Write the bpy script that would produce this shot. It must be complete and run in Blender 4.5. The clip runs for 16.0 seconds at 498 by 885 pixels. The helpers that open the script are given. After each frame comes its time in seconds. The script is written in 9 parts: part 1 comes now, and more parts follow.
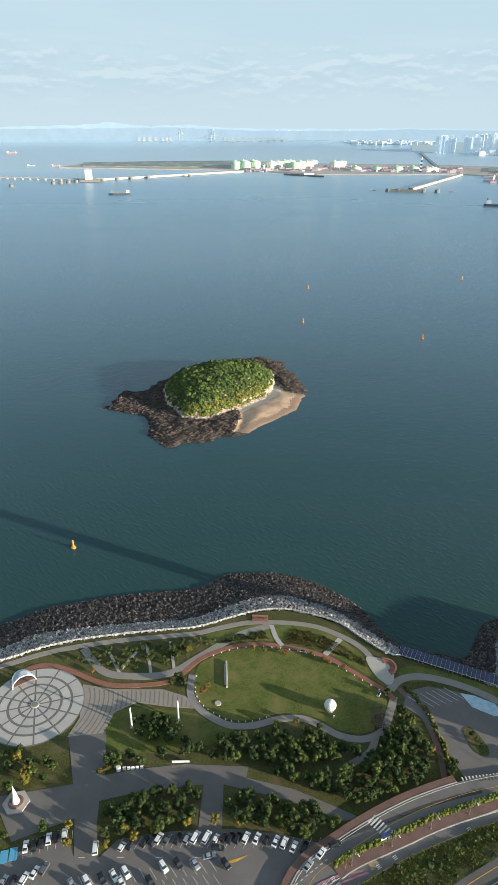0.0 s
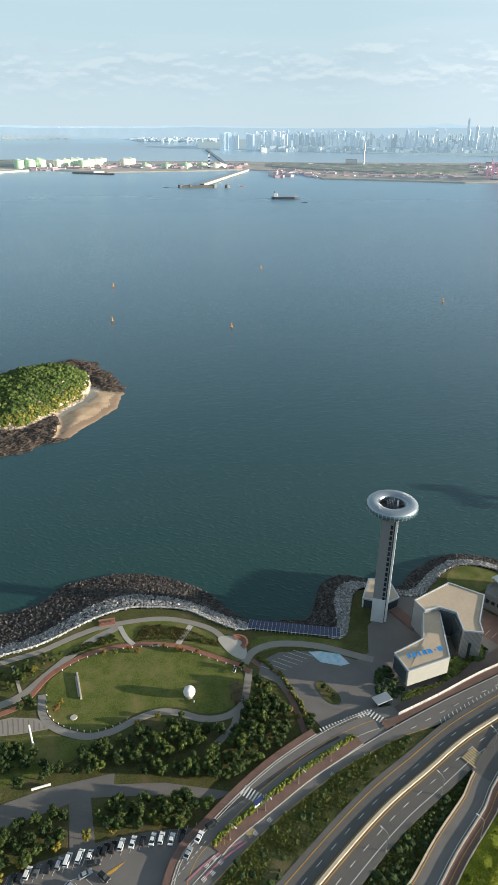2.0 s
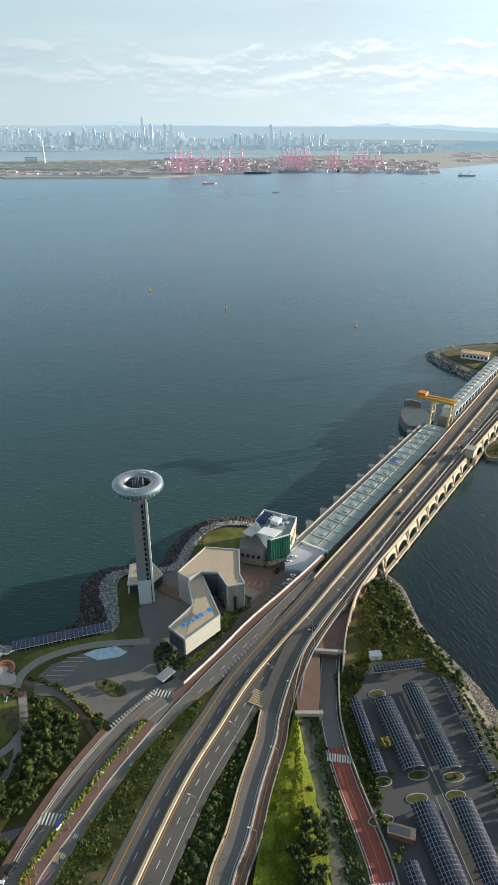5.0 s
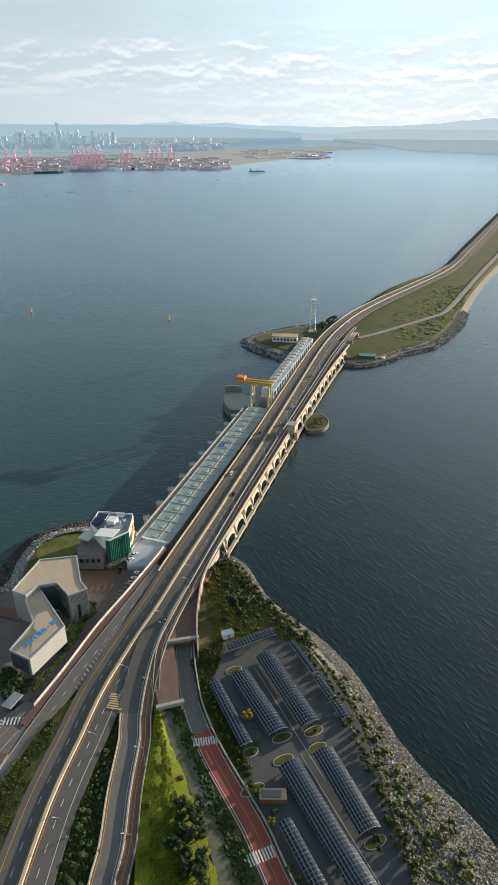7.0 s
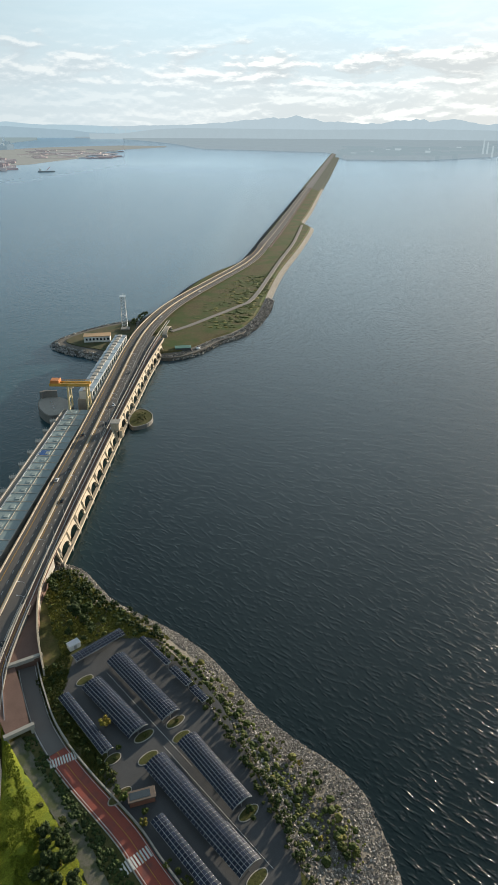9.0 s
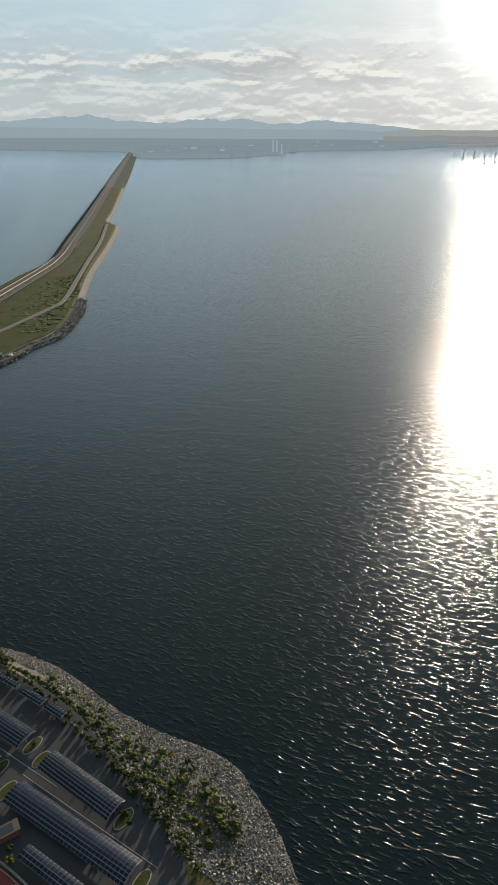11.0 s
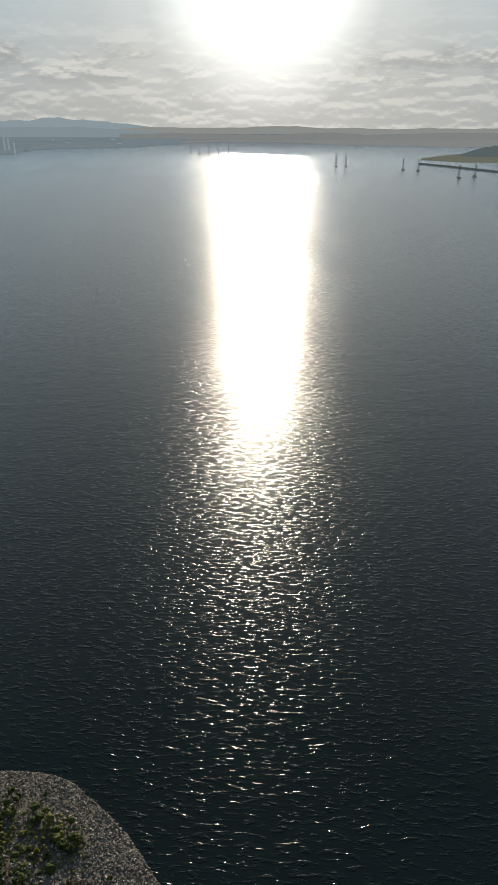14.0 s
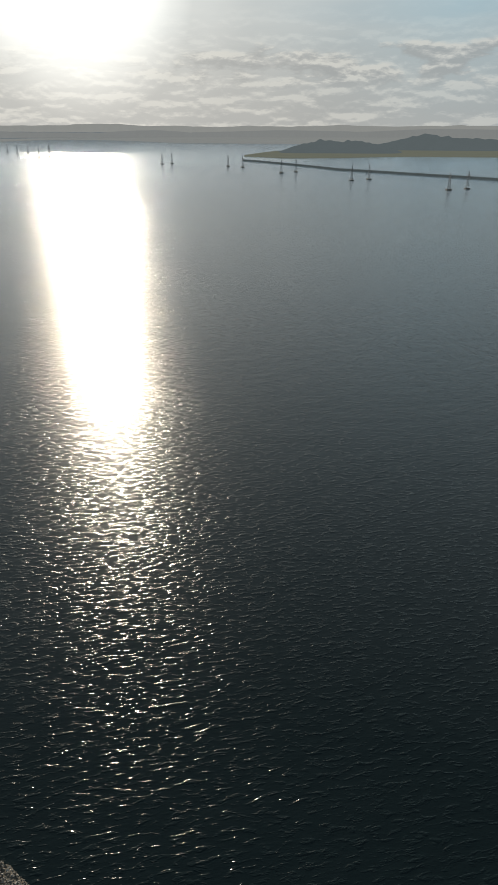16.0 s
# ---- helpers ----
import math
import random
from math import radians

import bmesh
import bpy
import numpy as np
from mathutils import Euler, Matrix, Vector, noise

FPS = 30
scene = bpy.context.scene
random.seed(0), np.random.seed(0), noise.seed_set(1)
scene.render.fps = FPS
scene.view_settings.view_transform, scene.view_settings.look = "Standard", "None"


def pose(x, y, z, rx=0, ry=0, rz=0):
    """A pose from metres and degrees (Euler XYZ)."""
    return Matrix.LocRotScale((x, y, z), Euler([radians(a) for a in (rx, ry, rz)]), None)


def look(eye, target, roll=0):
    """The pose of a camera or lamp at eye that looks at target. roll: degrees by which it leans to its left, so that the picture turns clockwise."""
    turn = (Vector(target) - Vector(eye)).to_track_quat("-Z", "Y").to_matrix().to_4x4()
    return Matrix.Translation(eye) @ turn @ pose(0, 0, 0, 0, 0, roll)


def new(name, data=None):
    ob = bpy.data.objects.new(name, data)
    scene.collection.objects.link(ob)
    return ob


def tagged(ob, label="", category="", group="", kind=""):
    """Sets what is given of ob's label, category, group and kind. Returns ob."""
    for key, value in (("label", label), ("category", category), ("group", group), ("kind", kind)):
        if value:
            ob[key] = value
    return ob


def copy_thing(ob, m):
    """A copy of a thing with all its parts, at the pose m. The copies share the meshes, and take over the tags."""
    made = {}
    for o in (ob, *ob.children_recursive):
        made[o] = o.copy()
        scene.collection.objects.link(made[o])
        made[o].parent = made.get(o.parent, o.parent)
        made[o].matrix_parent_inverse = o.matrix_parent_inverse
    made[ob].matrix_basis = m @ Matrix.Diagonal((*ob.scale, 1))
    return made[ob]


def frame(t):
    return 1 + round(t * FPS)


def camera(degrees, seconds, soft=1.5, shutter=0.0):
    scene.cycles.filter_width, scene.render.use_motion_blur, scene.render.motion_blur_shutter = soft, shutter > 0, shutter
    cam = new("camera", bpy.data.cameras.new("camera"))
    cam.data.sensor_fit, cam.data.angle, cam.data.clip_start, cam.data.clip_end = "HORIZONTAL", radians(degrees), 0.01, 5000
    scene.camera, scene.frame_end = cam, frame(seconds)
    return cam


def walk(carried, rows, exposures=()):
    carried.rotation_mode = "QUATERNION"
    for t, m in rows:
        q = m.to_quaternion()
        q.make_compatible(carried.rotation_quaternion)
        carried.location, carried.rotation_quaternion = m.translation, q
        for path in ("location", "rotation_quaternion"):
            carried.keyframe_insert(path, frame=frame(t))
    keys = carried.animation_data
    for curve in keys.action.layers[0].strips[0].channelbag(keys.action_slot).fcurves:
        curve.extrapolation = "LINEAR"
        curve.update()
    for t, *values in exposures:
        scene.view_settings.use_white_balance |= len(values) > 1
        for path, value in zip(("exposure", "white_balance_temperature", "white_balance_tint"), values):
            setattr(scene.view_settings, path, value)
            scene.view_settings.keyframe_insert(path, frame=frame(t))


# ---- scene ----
FOV = 42.71
cam = camera(FOV, 16.0)
# seconds, x, y, z, yaw, pitch, roll
PATH = [
    (0, -0.00, 0.00, 240.00, 0.00, -26.13, 0.07),
    (0.5, 0.20, -0.25, 238.89, -4.32, -26.15, 0.08),
    (1, 0.39, -0.55, 237.81, -8.61, -26.19, 0.08),
    (1.5, 0.59, -0.88, 236.67, -12.92, -26.22, 0.10),
    (2, 0.74, -1.10, 235.35, -17.22, -26.24, 0.09),
    (2.5, 0.89, -1.09, 233.85, -21.52, -26.27, 0.09),
    (3, 1.18, -1.04, 232.20, -25.85, -26.29, 0.13),
    (3.5, 1.52, -1.10, 230.56, -30.12, -26.27, 0.15),
    (4, 1.86, -1.29, 229.03, -34.43, -26.26, 0.16),
    (6.5, 3.18, -3.16, 222.38, -55.61, -26.26, 0.16),
    (7, 3.42, -3.69, 220.98, -59.81, -26.28, 0.14),
    (7.5, 3.71, -4.34, 219.50, -63.99, -26.28, 0.13),
    (8, 3.99, -4.86, 217.90, -68.24, -26.26, 0.12),
    (8.5, 4.29, -5.24, 216.24, -72.49, -26.24, 0.10),
    (9, 4.58, -5.68, 214.57, -76.74, -26.24, 0.12),
    (9.5, 4.82, -6.10, 212.91, -81.08, -26.22, 0.12),
    (10, 5.03, -6.48, 211.19, -85.44, -26.20, 0.12),
    (12.5, 5.51, -7.45, 202.26, -103.85, -26.21, 0.10),
    (13, 5.56, -7.65, 200.59, -107.44, -26.21, 0.08),
    (13.5, 5.48, -7.95, 198.96, -110.87, -26.24, 0.10),
    (14, 5.35, -8.30, 197.41, -114.37, -26.22, 0.10),
    (14.5, 5.24, -8.71, 195.91, -117.88, -26.22, 0.09),
    (15, 5.12, -9.10, 194.39, -121.41, -26.25, 0.07),
    (15.5, 4.96, -9.57, 192.86, -124.92, -26.27, 0.09),
    (16, 4.71, -9.90, 191.26, -128.59, -26.29, 0.08),
]
EXPOSURES = [(0, 1.1, 6050, 8), (4, 1.1, 6250, 8), (6.5, 0.92, 6300, 8), (8, 0.78, 6350, 8), (10, 0.52, 6350, 8), (12.5, -0.22, 6350, 8), (16, -0.24, 6450, 8)]
walk(cam, [(t, pose(x, y, z, 90 + p, 0, yaw) @ pose(0, 0, 0, 0, 0, r)) for t, x, y, z, yaw, p, r in PATH], EXPOSURES)

# ---- light ----
SUN_AZ, SUN_EL = 115.5, 9.0  # degrees clockwise from +y, degrees up
sun = new("sun", bpy.data.lights.new("sun", "SUN"))
sun.data.energy, sun.data.angle, sun.data.color = 5.0, radians(0.6), (1.0, 0.84, 0.65)
to_sun = Vector((math.sin(radians(SUN_AZ)) * math.cos(radians(SUN_EL)), math.cos(radians(SUN_AZ)) * math.cos(radians(SUN_EL)), math.sin(radians(SUN_EL))))
sun.matrix_world = look((0, 0, 600), Vector((0, 0, 600)) - to_sun)


def node(nt, kind, **values):
    n = nt.nodes.new(kind)
    for key, value in values.items():
        n.inputs[key.replace("_", " ")].default_value = value
    return n


def ramp(nt, source, stops):
    n = nt.nodes.new("ShaderNodeValToRGB")
    nt.links.new(source, n.inputs[0])
    el = n.color_ramp.elements
    while len(el) < len(stops):
        el.new(0.5)
    for e, (at, c) in zip(el, stops):
        e.position, e.color = at, (*c, 1) if len(c) == 3 else c
    return n.outputs[0]


def mix(nt, fac, a, b, blend="MIX"):
    n = nt.nodes.new("ShaderNodeMix")
    n.data_type, n.blend_type = "RGBA", blend
    for socket, v in ((n.inputs[0], fac), (n.inputs[6], a), (n.inputs[7], b)):
        if isinstance(v, bpy.types.NodeSocket):
            nt.links.new(v, socket)
        else:
            socket.default_value = (*v, 1) if isinstance(v, tuple) else v
    return n.outputs[2]


def calc(nt, op, a, b=0.0):
    n = nt.nodes.new("ShaderNodeMath")
    n.operation = op
    for socket, v in ((n.inputs[0], a), (n.inputs[1], b)):
        if isinstance(v, bpy.types.NodeSocket):
            nt.links.new(v, socket)
        else:
            socket.default_value = v
    return n.outputs[0]


def make_world():
    w = bpy.data.worlds.new("sky")
    scene.world = w
    w.use_nodes = True
    nt = w.node_tree
    nt.nodes.clear()
    sky = nt.nodes.new("ShaderNodeTexSky")
    sky.sky_type, sky.sun_disc = "NISHITA", False
    sky.sun_elevation, sky.sun_rotation = radians(SUN_EL), radians(SUN_AZ)
    sky.air_density, sky.dust_density, sky.ozone_density = 1.0, 1.2, 2.0
    co = nt.nodes.new("ShaderNodeTexCoord")
    sep = nt.nodes.new("ShaderNodeSeparateXYZ")
    nt.links.new(co.outputs["Generated"], sep.inputs[0])
    # long low banks of cloud above the horizon, puffed at their tops
    facing = nt.nodes.new("ShaderNodeVectorMath")
    facing.operation = "DOT_PRODUCT"
    nt.links.new(co.outputs["Generated"], facing.inputs[0])
    facing.inputs[1].default_value = to_sun
    toward = facing.outputs["Value"]
    up = sep.outputs[2]

    def billow(lift, scale, tall, detail):
        v = nt.nodes.new("ShaderNodeCombineXYZ")
        nt.links.new(sep.outputs[0], v.inputs[0])
        nt.links.new(sep.outputs[1], v.inputs[1])
        nt.links.new(calc(nt, "MULTIPLY", calc(nt, "ADD", up, lift), tall), v.inputs[2])
        n = node(nt, "ShaderNodeTexNoise", Scale=scale, Detail=detail, Roughness=0.58, Distortion=0.15)
        nt.links.new(v.outputs[0], n.inputs["Vector"])
        return n.outputs[0]

    body, above = billow(0.0, 12.0, 3.4, 9.0), billow(0.005, 12.0, 3.4, 9.0)
    veil = billow(0.3, 3.0, 9.0, 6.0)
    deck = ramp(nt, up, ((0.0, (0.30,) * 3), (0.03, (0.50,) * 3), (0.055, (0.62,) * 3), (0.088, (0.58,) * 3), (0.11, (0.36,) * 3), (0.14, (0.2,) * 3)))
    cover = ramp(nt, calc(nt, "SUBTRACT", calc(nt, "ADD", body, deck), 0.5), ((0.46, (0, 0, 0)), (0.60, (1, 1, 1))))
    cover = calc(nt, "MULTIPLY", cover, ramp(nt, up, ((0.02, (0, 0, 0)), (0.065, (1, 1, 1)))))
    cover = calc(nt, "MULTIPLY", cover, ramp(nt, toward, ((0.0, (0.5,) * 3), (0.45, (0.75,) * 3), (0.8, (1, 1, 1)), (0.985, (0.85,) * 3), (0.997, (0.35,) * 3))))
    rim = calc(nt, "ADD", calc(nt, "MULTIPLY", calc(nt, "SUBTRACT", body, above), 5.0), 0.45)
    dim = ramp(nt, toward, ((0.0, (0.415, 0.50, 0.55)), (0.7, (0.68, 0.745, 0.775)), (0.95, (0.58, 0.60, 0.605))))
    mid = ramp(nt, toward, ((0.0, (0.455, 0.545, 0.595)), (0.7, (0.80, 0.85, 0.87)), (0.95, (0.75, 0.755, 0.74))))
    edge = ramp(nt, toward, ((0.0, (0.60, 0.645, 0.655)), (0.7, (1.06, 1.06, 1.03)), (0.95, (1.2, 1.17, 1.08))))
    bright = mix(nt, ramp(nt, rim, ((0.25, (0, 0, 0)), (0.5, (1, 1, 1)))), dim, mid)
    bright = mix(nt, ramp(nt, rim, ((0.5, (0, 0, 0)), (0.8, (1, 1, 1)))), bright, edge)
    haze = ramp(nt, up, ((0.0, (1, 1, 1)), (0.22, (0.96, 0.96, 0.96)), (0.55, (0.25, 0.25, 0.25))))
    glow = ramp(nt, toward, ((0.55, (0.0, 0.0, 0.0)), (0.80, (0.04, 0.04, 0.04)), (0.93, (0.09, 0.09, 0.09)), (0.972, (0.16, 0.16, 0.16)), (0.988, (0.25, 0.25, 0.25)), (0.994, (0.46, 0.46, 0.46)), (0.9985, (1, 1, 1))))
    glow.node.color_ramp.interpolation = "EASE"
    tone = ramp(nt, toward, ((0.0, (0.455, 0.575, 0.61)), (0.4, (0.56, 0.665, 0.71)), (0.65, (0.69, 0.86, 0.93)), (0.88, (0.62, 0.86, 0.98)), (0.98, (0.74, 0.80, 0.82))))
    tone = mix(nt, calc(nt, "MULTIPLY", ramp(nt, veil, ((0.45, (0, 0, 0)), (0.7, (1, 1, 1)))), 0.22), tone, edge)
    base = mix(nt, 1.0, sky.outputs[0], (SKY_GAIN,) * 3, "MULTIPLY")
    base = mix(nt, 0.5, base, (0.12, 0.155, 0.20))
    hazed = mix(nt, calc(nt, "MULTIPLY", haze, 0.96), base, tone)
    bank = ramp(nt, up, ((0.0, (0.75,) * 3), (0.05, (0.5,) * 3), (0.13, (0, 0, 0))))
    hazed = mix(nt, bank, hazed, ramp(nt, toward, ((0.0, (0.50, 0.575, 0.60)), (0.6, (0.74, 0.80, 0.82)), (0.95, (0.80, 0.75, 0.68)))))
    halo = mix(nt, glow, (0.0, 0.0, 0.0), (2.0, 1.97, 1.88))
    open_sky = mix(nt, 1.0, hazed, halo, "ADD")
    veiled = mix(nt, 1.0, bright, mix(nt, 1.0, halo, (0.46, 0.41, 0.35), "MULTIPLY"), "ADD")
    low = calc(nt, "MULTIPLY", ramp(nt, up, ((0.02, (0.55,) * 3), (0.09, (0.28,) * 3), (0.15, (0, 0, 0)))), ramp(nt, toward, ((0.3, (0, 0, 0)), (0.8, (1, 1, 1)))))
    lit = mix(nt, calc(nt, "MAXIMUM", calc(nt, "MULTIPLY", cover, 0.85), calc(nt, "MULTIPLY", low, 0.9)), open_sky, veiled)
    bg = nt.nodes.new("ShaderNodeBackground")
    nt.links.new(lit, bg.inputs[0])
    bg.inputs[1].default_value = SKY_STRENGTH
    out = nt.nodes.new("ShaderNodeOutputWorld")
    nt.links.new(bg.outputs[0], out.inputs[0])


SKY_GAIN, SKY_STRENGTH = 0.13, 0.61
make_world()


# ---- materials ----
def surface(name, colour, rough=0.85, vary=0.25, size=3.0, bump=0.3, fine=0.25, metal=0.0, second=None, spread=0.5, piece=0.0, spec=0.5):
    """Two scales of noise on a base colour; second: a colour of patches; piece: variation from object to object."""
    m = bpy.data.materials.new(name)
    m.use_nodes = True
    nt = m.node_tree
    bs = nt.nodes["Principled BSDF"]
    co = nt.nodes.new("ShaderNodeTexCoord")
    big = node(nt, "ShaderNodeTexNoise", Scale=1.0 / size, Detail=5.0, Roughness=0.6)
    small = node(nt, "ShaderNodeTexNoise", Scale=1.0 / (size * fine / 2.5), Detail=3.0, Roughness=0.7)
    for n in (big, small):
        nt.links.new(co.outputs["Object"], n.inputs["Vector"])
    lo, hi = tuple(c * (1 - vary) for c in colour), tuple(min(1.0, c * (1 + vary)) for c in colour)
    c = ramp(nt, small.outputs[0], ((0.3, lo), (0.7, hi)))
    if second:
        patch = ramp(nt, big.outputs[0], ((max(0.0, spread - 0.1), (0, 0, 0)), (min(1.0, spread + 0.1), (1, 1, 1))))
        c = mix(nt, patch, c, second)
    shade = ramp(nt, big.outputs[0], ((0.25, (1 - vary * 0.7,) * 3), (0.75, (1 + vary * 0.5,) * 3)))
    c = mix(nt, 1.0, c, shade, "MULTIPLY")
    if piece:
        info = nt.nodes.new("ShaderNodeObjectInfo")
        c = mix(nt, 1.0, c, ramp(nt, info.outputs["Random"], ((0.0, (1 - piece,) * 3), (1.0, (1 + piece,) * 3))), "MULTIPLY")
    nt.links.new(c, bs.inputs["Base Color"])
    bs.inputs["Roughness"].default_value, bs.inputs["Metallic"].default_value = rough, metal
    bs.inputs["Specular IOR Level"].default_value = spec
    if bump:
        b = node(nt, "ShaderNodeBump", Strength=bump, Distance=0.15)
        nt.links.new(small.outputs[0], b.inputs["Height"])
        nt.links.new(b.outputs[0], bs.inputs["Normal"])
    return m


def islands(name, colour, rough=0.9, vary=0.35, second=None, share=0.5):
    """For joined pieces: each island has a tone of its own."""
    m = bpy.data.materials.new(name)
    m.use_nodes = True
    nt = m.node_tree
    bs = nt.nodes["Principled BSDF"]
    g = nt.nodes.new("ShaderNodeNewGeometry")
    co = nt.nodes.new("ShaderNodeTexCoord")
    stops = [(0.0, tuple(c * (1 - vary) for c in colour)), (share, colour), (1.0, second or tuple(min(1.0, c * (1 + vary)) for c in colour))]
    c = ramp(nt, g.outputs["Random Per Island"], stops)
    n = node(nt, "ShaderNodeTexNoise", Scale=1.2, Detail=5.0, Roughness=0.65)
    nt.links.new(co.outputs["Object"], n.inputs["Vector"])
    c = mix(nt, 1.0, c, ramp(nt, n.outputs[0], ((0.3, (0.75,) * 3), (0.7, (1.2,) * 3))), "MULTIPLY")
    nt.links.new(c, bs.inputs["Base Color"])
    bs.inputs["Roughness"].default_value = rough
    return m


def sea_material():
    m = bpy.data.materials.new("sea_water")
    m.use_nodes = True
    nt = m.node_tree
    bs = nt.nodes["Principled BSDF"]
    co = nt.nodes.new("ShaderNodeTexCoord")

    def waves(angle, long, size, detail, rough=0.55):
        """Noise drawn out along the bearing angle; size: metres across a crest."""
        mp = nt.nodes.new("ShaderNodeMapping")
        mp.vector_type = "TEXTURE"
        mp.inputs["Rotation"].default_value = (0, 0, radians(-angle))
        mp.inputs["Scale"].default_value = (1, long, 1)
        nt.links.new(co.outputs["Object"], mp.inputs["Vector"])
        n = node(nt, "ShaderNodeTexNoise", Scale=1.0 / size, Detail=detail, Roughness=rough, Distortion=0.3)
        nt.links.new(mp.outputs[0], n.inputs["Vector"])
        return n.outputs[0]

    crest = waves(CRESTS, 2.9, 1.8, 3.2, 0.55)
    chop = waves(CRESTS + 25, 1.6, 1.3, 3.0)
    swell = waves(CRESTS - 12, 3.0, 14.0, 2.0)
    roll = waves(CRESTS + 8, 2.6, 6.0, 3.0)
    streak = waves(CRESTS + 70, 4.0, 160.0, 4.0)
    # the open sea north of the dyke lies calmer than the lagoon
    sep = nt.nodes.new("ShaderNodeSeparateXYZ")
    nt.links.new(co.outputs["Object"], sep.inputs[0])
    side = calc(nt, "SUBTRACT", sep.outputs[1], calc(nt, "ADD", calc(nt, "MULTIPLY", sep.outputs[0], 0.19), 110.0))
    calm = nt.nodes.new("ShaderNodeMapRange")
    nt.links.new(side, calm.inputs[0])
    for key, v in ((1, -40.0), (2, 90.0), (3, 1.0), (4, CALM)):
        calm.inputs[key].default_value = v
    sea_side = nt.nodes.new("ShaderNodeMapRange")
    nt.links.new(side, sea_side.inputs[0])
    sea_side.inputs[1].default_value, sea_side.inputs[2].default_value = -30.0, 60.0
    # on the open sea the crests run another way
    crest = mix(nt, sea_side.outputs[0], crest, waves(130.0, 3.2, 1.8, 3.2, 0.55))
    # flat troughs and short steep crests
    peak = calc(nt, "MULTIPLY", calc(nt, "MAXIMUM", calc(nt, "SUBTRACT", crest, 0.52), 0.0), PEAK)
    small = calc(nt, "ADD", calc(nt, "MULTIPLY", crest, 0.42), calc(nt, "MULTIPLY", chop, 0.16))
    height = calc(nt, "ADD", calc(nt, "ADD", calc(nt, "ADD", peak, small), calc(nt, "MULTIPLY", roll, 0.45)), calc(nt, "MULTIPLY", swell, 1.0))
    height = calc(nt, "MULTIPLY", height, calm.outputs[0])
    silt = ramp(nt, streak, ((0.35, (0.022, 0.056, 0.044)), (0.65, (0.032, 0.066, 0.053))))
    near_c = mix(nt, sea_side.outputs[0], (0.009, 0.019, 0.021), silt)
    # glancing sheen and haze painted in with distance; the sheet climbs to the horizon
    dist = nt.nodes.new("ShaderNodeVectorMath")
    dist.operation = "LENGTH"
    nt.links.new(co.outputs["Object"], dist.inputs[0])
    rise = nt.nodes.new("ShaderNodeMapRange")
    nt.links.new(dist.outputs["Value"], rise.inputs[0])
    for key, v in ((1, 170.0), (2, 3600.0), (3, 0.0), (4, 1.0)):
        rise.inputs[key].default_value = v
    # sheen painted by bearing: bright lagoon under the sun's sky, bluer open sea
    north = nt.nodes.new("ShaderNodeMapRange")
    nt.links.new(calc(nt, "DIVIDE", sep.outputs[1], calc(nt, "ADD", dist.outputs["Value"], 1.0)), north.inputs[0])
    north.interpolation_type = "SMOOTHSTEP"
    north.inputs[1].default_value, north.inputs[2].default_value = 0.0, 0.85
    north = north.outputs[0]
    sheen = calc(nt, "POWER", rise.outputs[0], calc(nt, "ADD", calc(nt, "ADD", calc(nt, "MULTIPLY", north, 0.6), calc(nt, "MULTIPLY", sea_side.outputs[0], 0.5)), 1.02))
    height = calc(nt, "MULTIPLY", height, calc(nt, "ADD", 0.6, calc(nt, "MULTIPLY", sheen, 1.7)))
    b = node(nt, "ShaderNodeBump", Strength=1.0, Distance=WAVE)
    nt.links.new(height, b.inputs["Height"])
    nt.links.new(b.outputs[0], bs.inputs["Normal"])
    # sky's blue painted into the open sea, stronger with distance
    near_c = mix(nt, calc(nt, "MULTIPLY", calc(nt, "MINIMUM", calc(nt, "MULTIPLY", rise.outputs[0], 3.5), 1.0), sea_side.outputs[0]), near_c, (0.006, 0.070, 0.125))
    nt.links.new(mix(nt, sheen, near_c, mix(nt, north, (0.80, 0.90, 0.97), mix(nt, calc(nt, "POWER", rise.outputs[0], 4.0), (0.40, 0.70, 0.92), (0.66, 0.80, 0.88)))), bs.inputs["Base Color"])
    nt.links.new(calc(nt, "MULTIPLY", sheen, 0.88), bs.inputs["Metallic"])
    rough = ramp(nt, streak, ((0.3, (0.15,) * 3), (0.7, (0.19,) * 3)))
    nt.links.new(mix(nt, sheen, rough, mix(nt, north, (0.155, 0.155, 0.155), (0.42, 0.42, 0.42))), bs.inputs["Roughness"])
    bs.inputs["IOR"].default_value = 1.333
    return m


CRESTS, WAVE, CALM, PEAK = 28.0, 0.38, 0.65, 2.8
SEA = sea_material()
GRASS = surface("lawn_grass", (0.112, 0.132, 0.029), 0.95, 0.45, 11.0, 0.6, 0.12, second=(0.160, 0.140, 0.052), spread=0.56, spec=0.2)
ROUGH_GRASS = surface("rough_grass", (0.085, 0.088, 0.028), 0.95, 0.4, 9.0, 0.8, 0.2, second=(0.12, 0.095, 0.05), spread=0.6, spec=0.2)
BRIGHT_GRASS = surface("sunlit_meadow", (0.175, 0.20, 0.018), 0.95, 0.45, 5.0, 1.0, 0.25, second=(0.085, 0.12, 0.018), spread=0.6, spec=0.2)
ASPHALT = surface("asphalt", (0.165, 0.152, 0.140), 0.9, 0.18, 8.0, 0.2, 0.05, spec=0.3)
DARK_ASPHALT = surface("expressway_asphalt", (0.118, 0.110, 0.102), 0.88, 0.2, 12.0, 0.2, 0.05, spec=0.3)
PAVING = surface("paving", (0.26, 0.235, 0.205), 0.85, 0.15, 5.0, 0.2, 0.1)
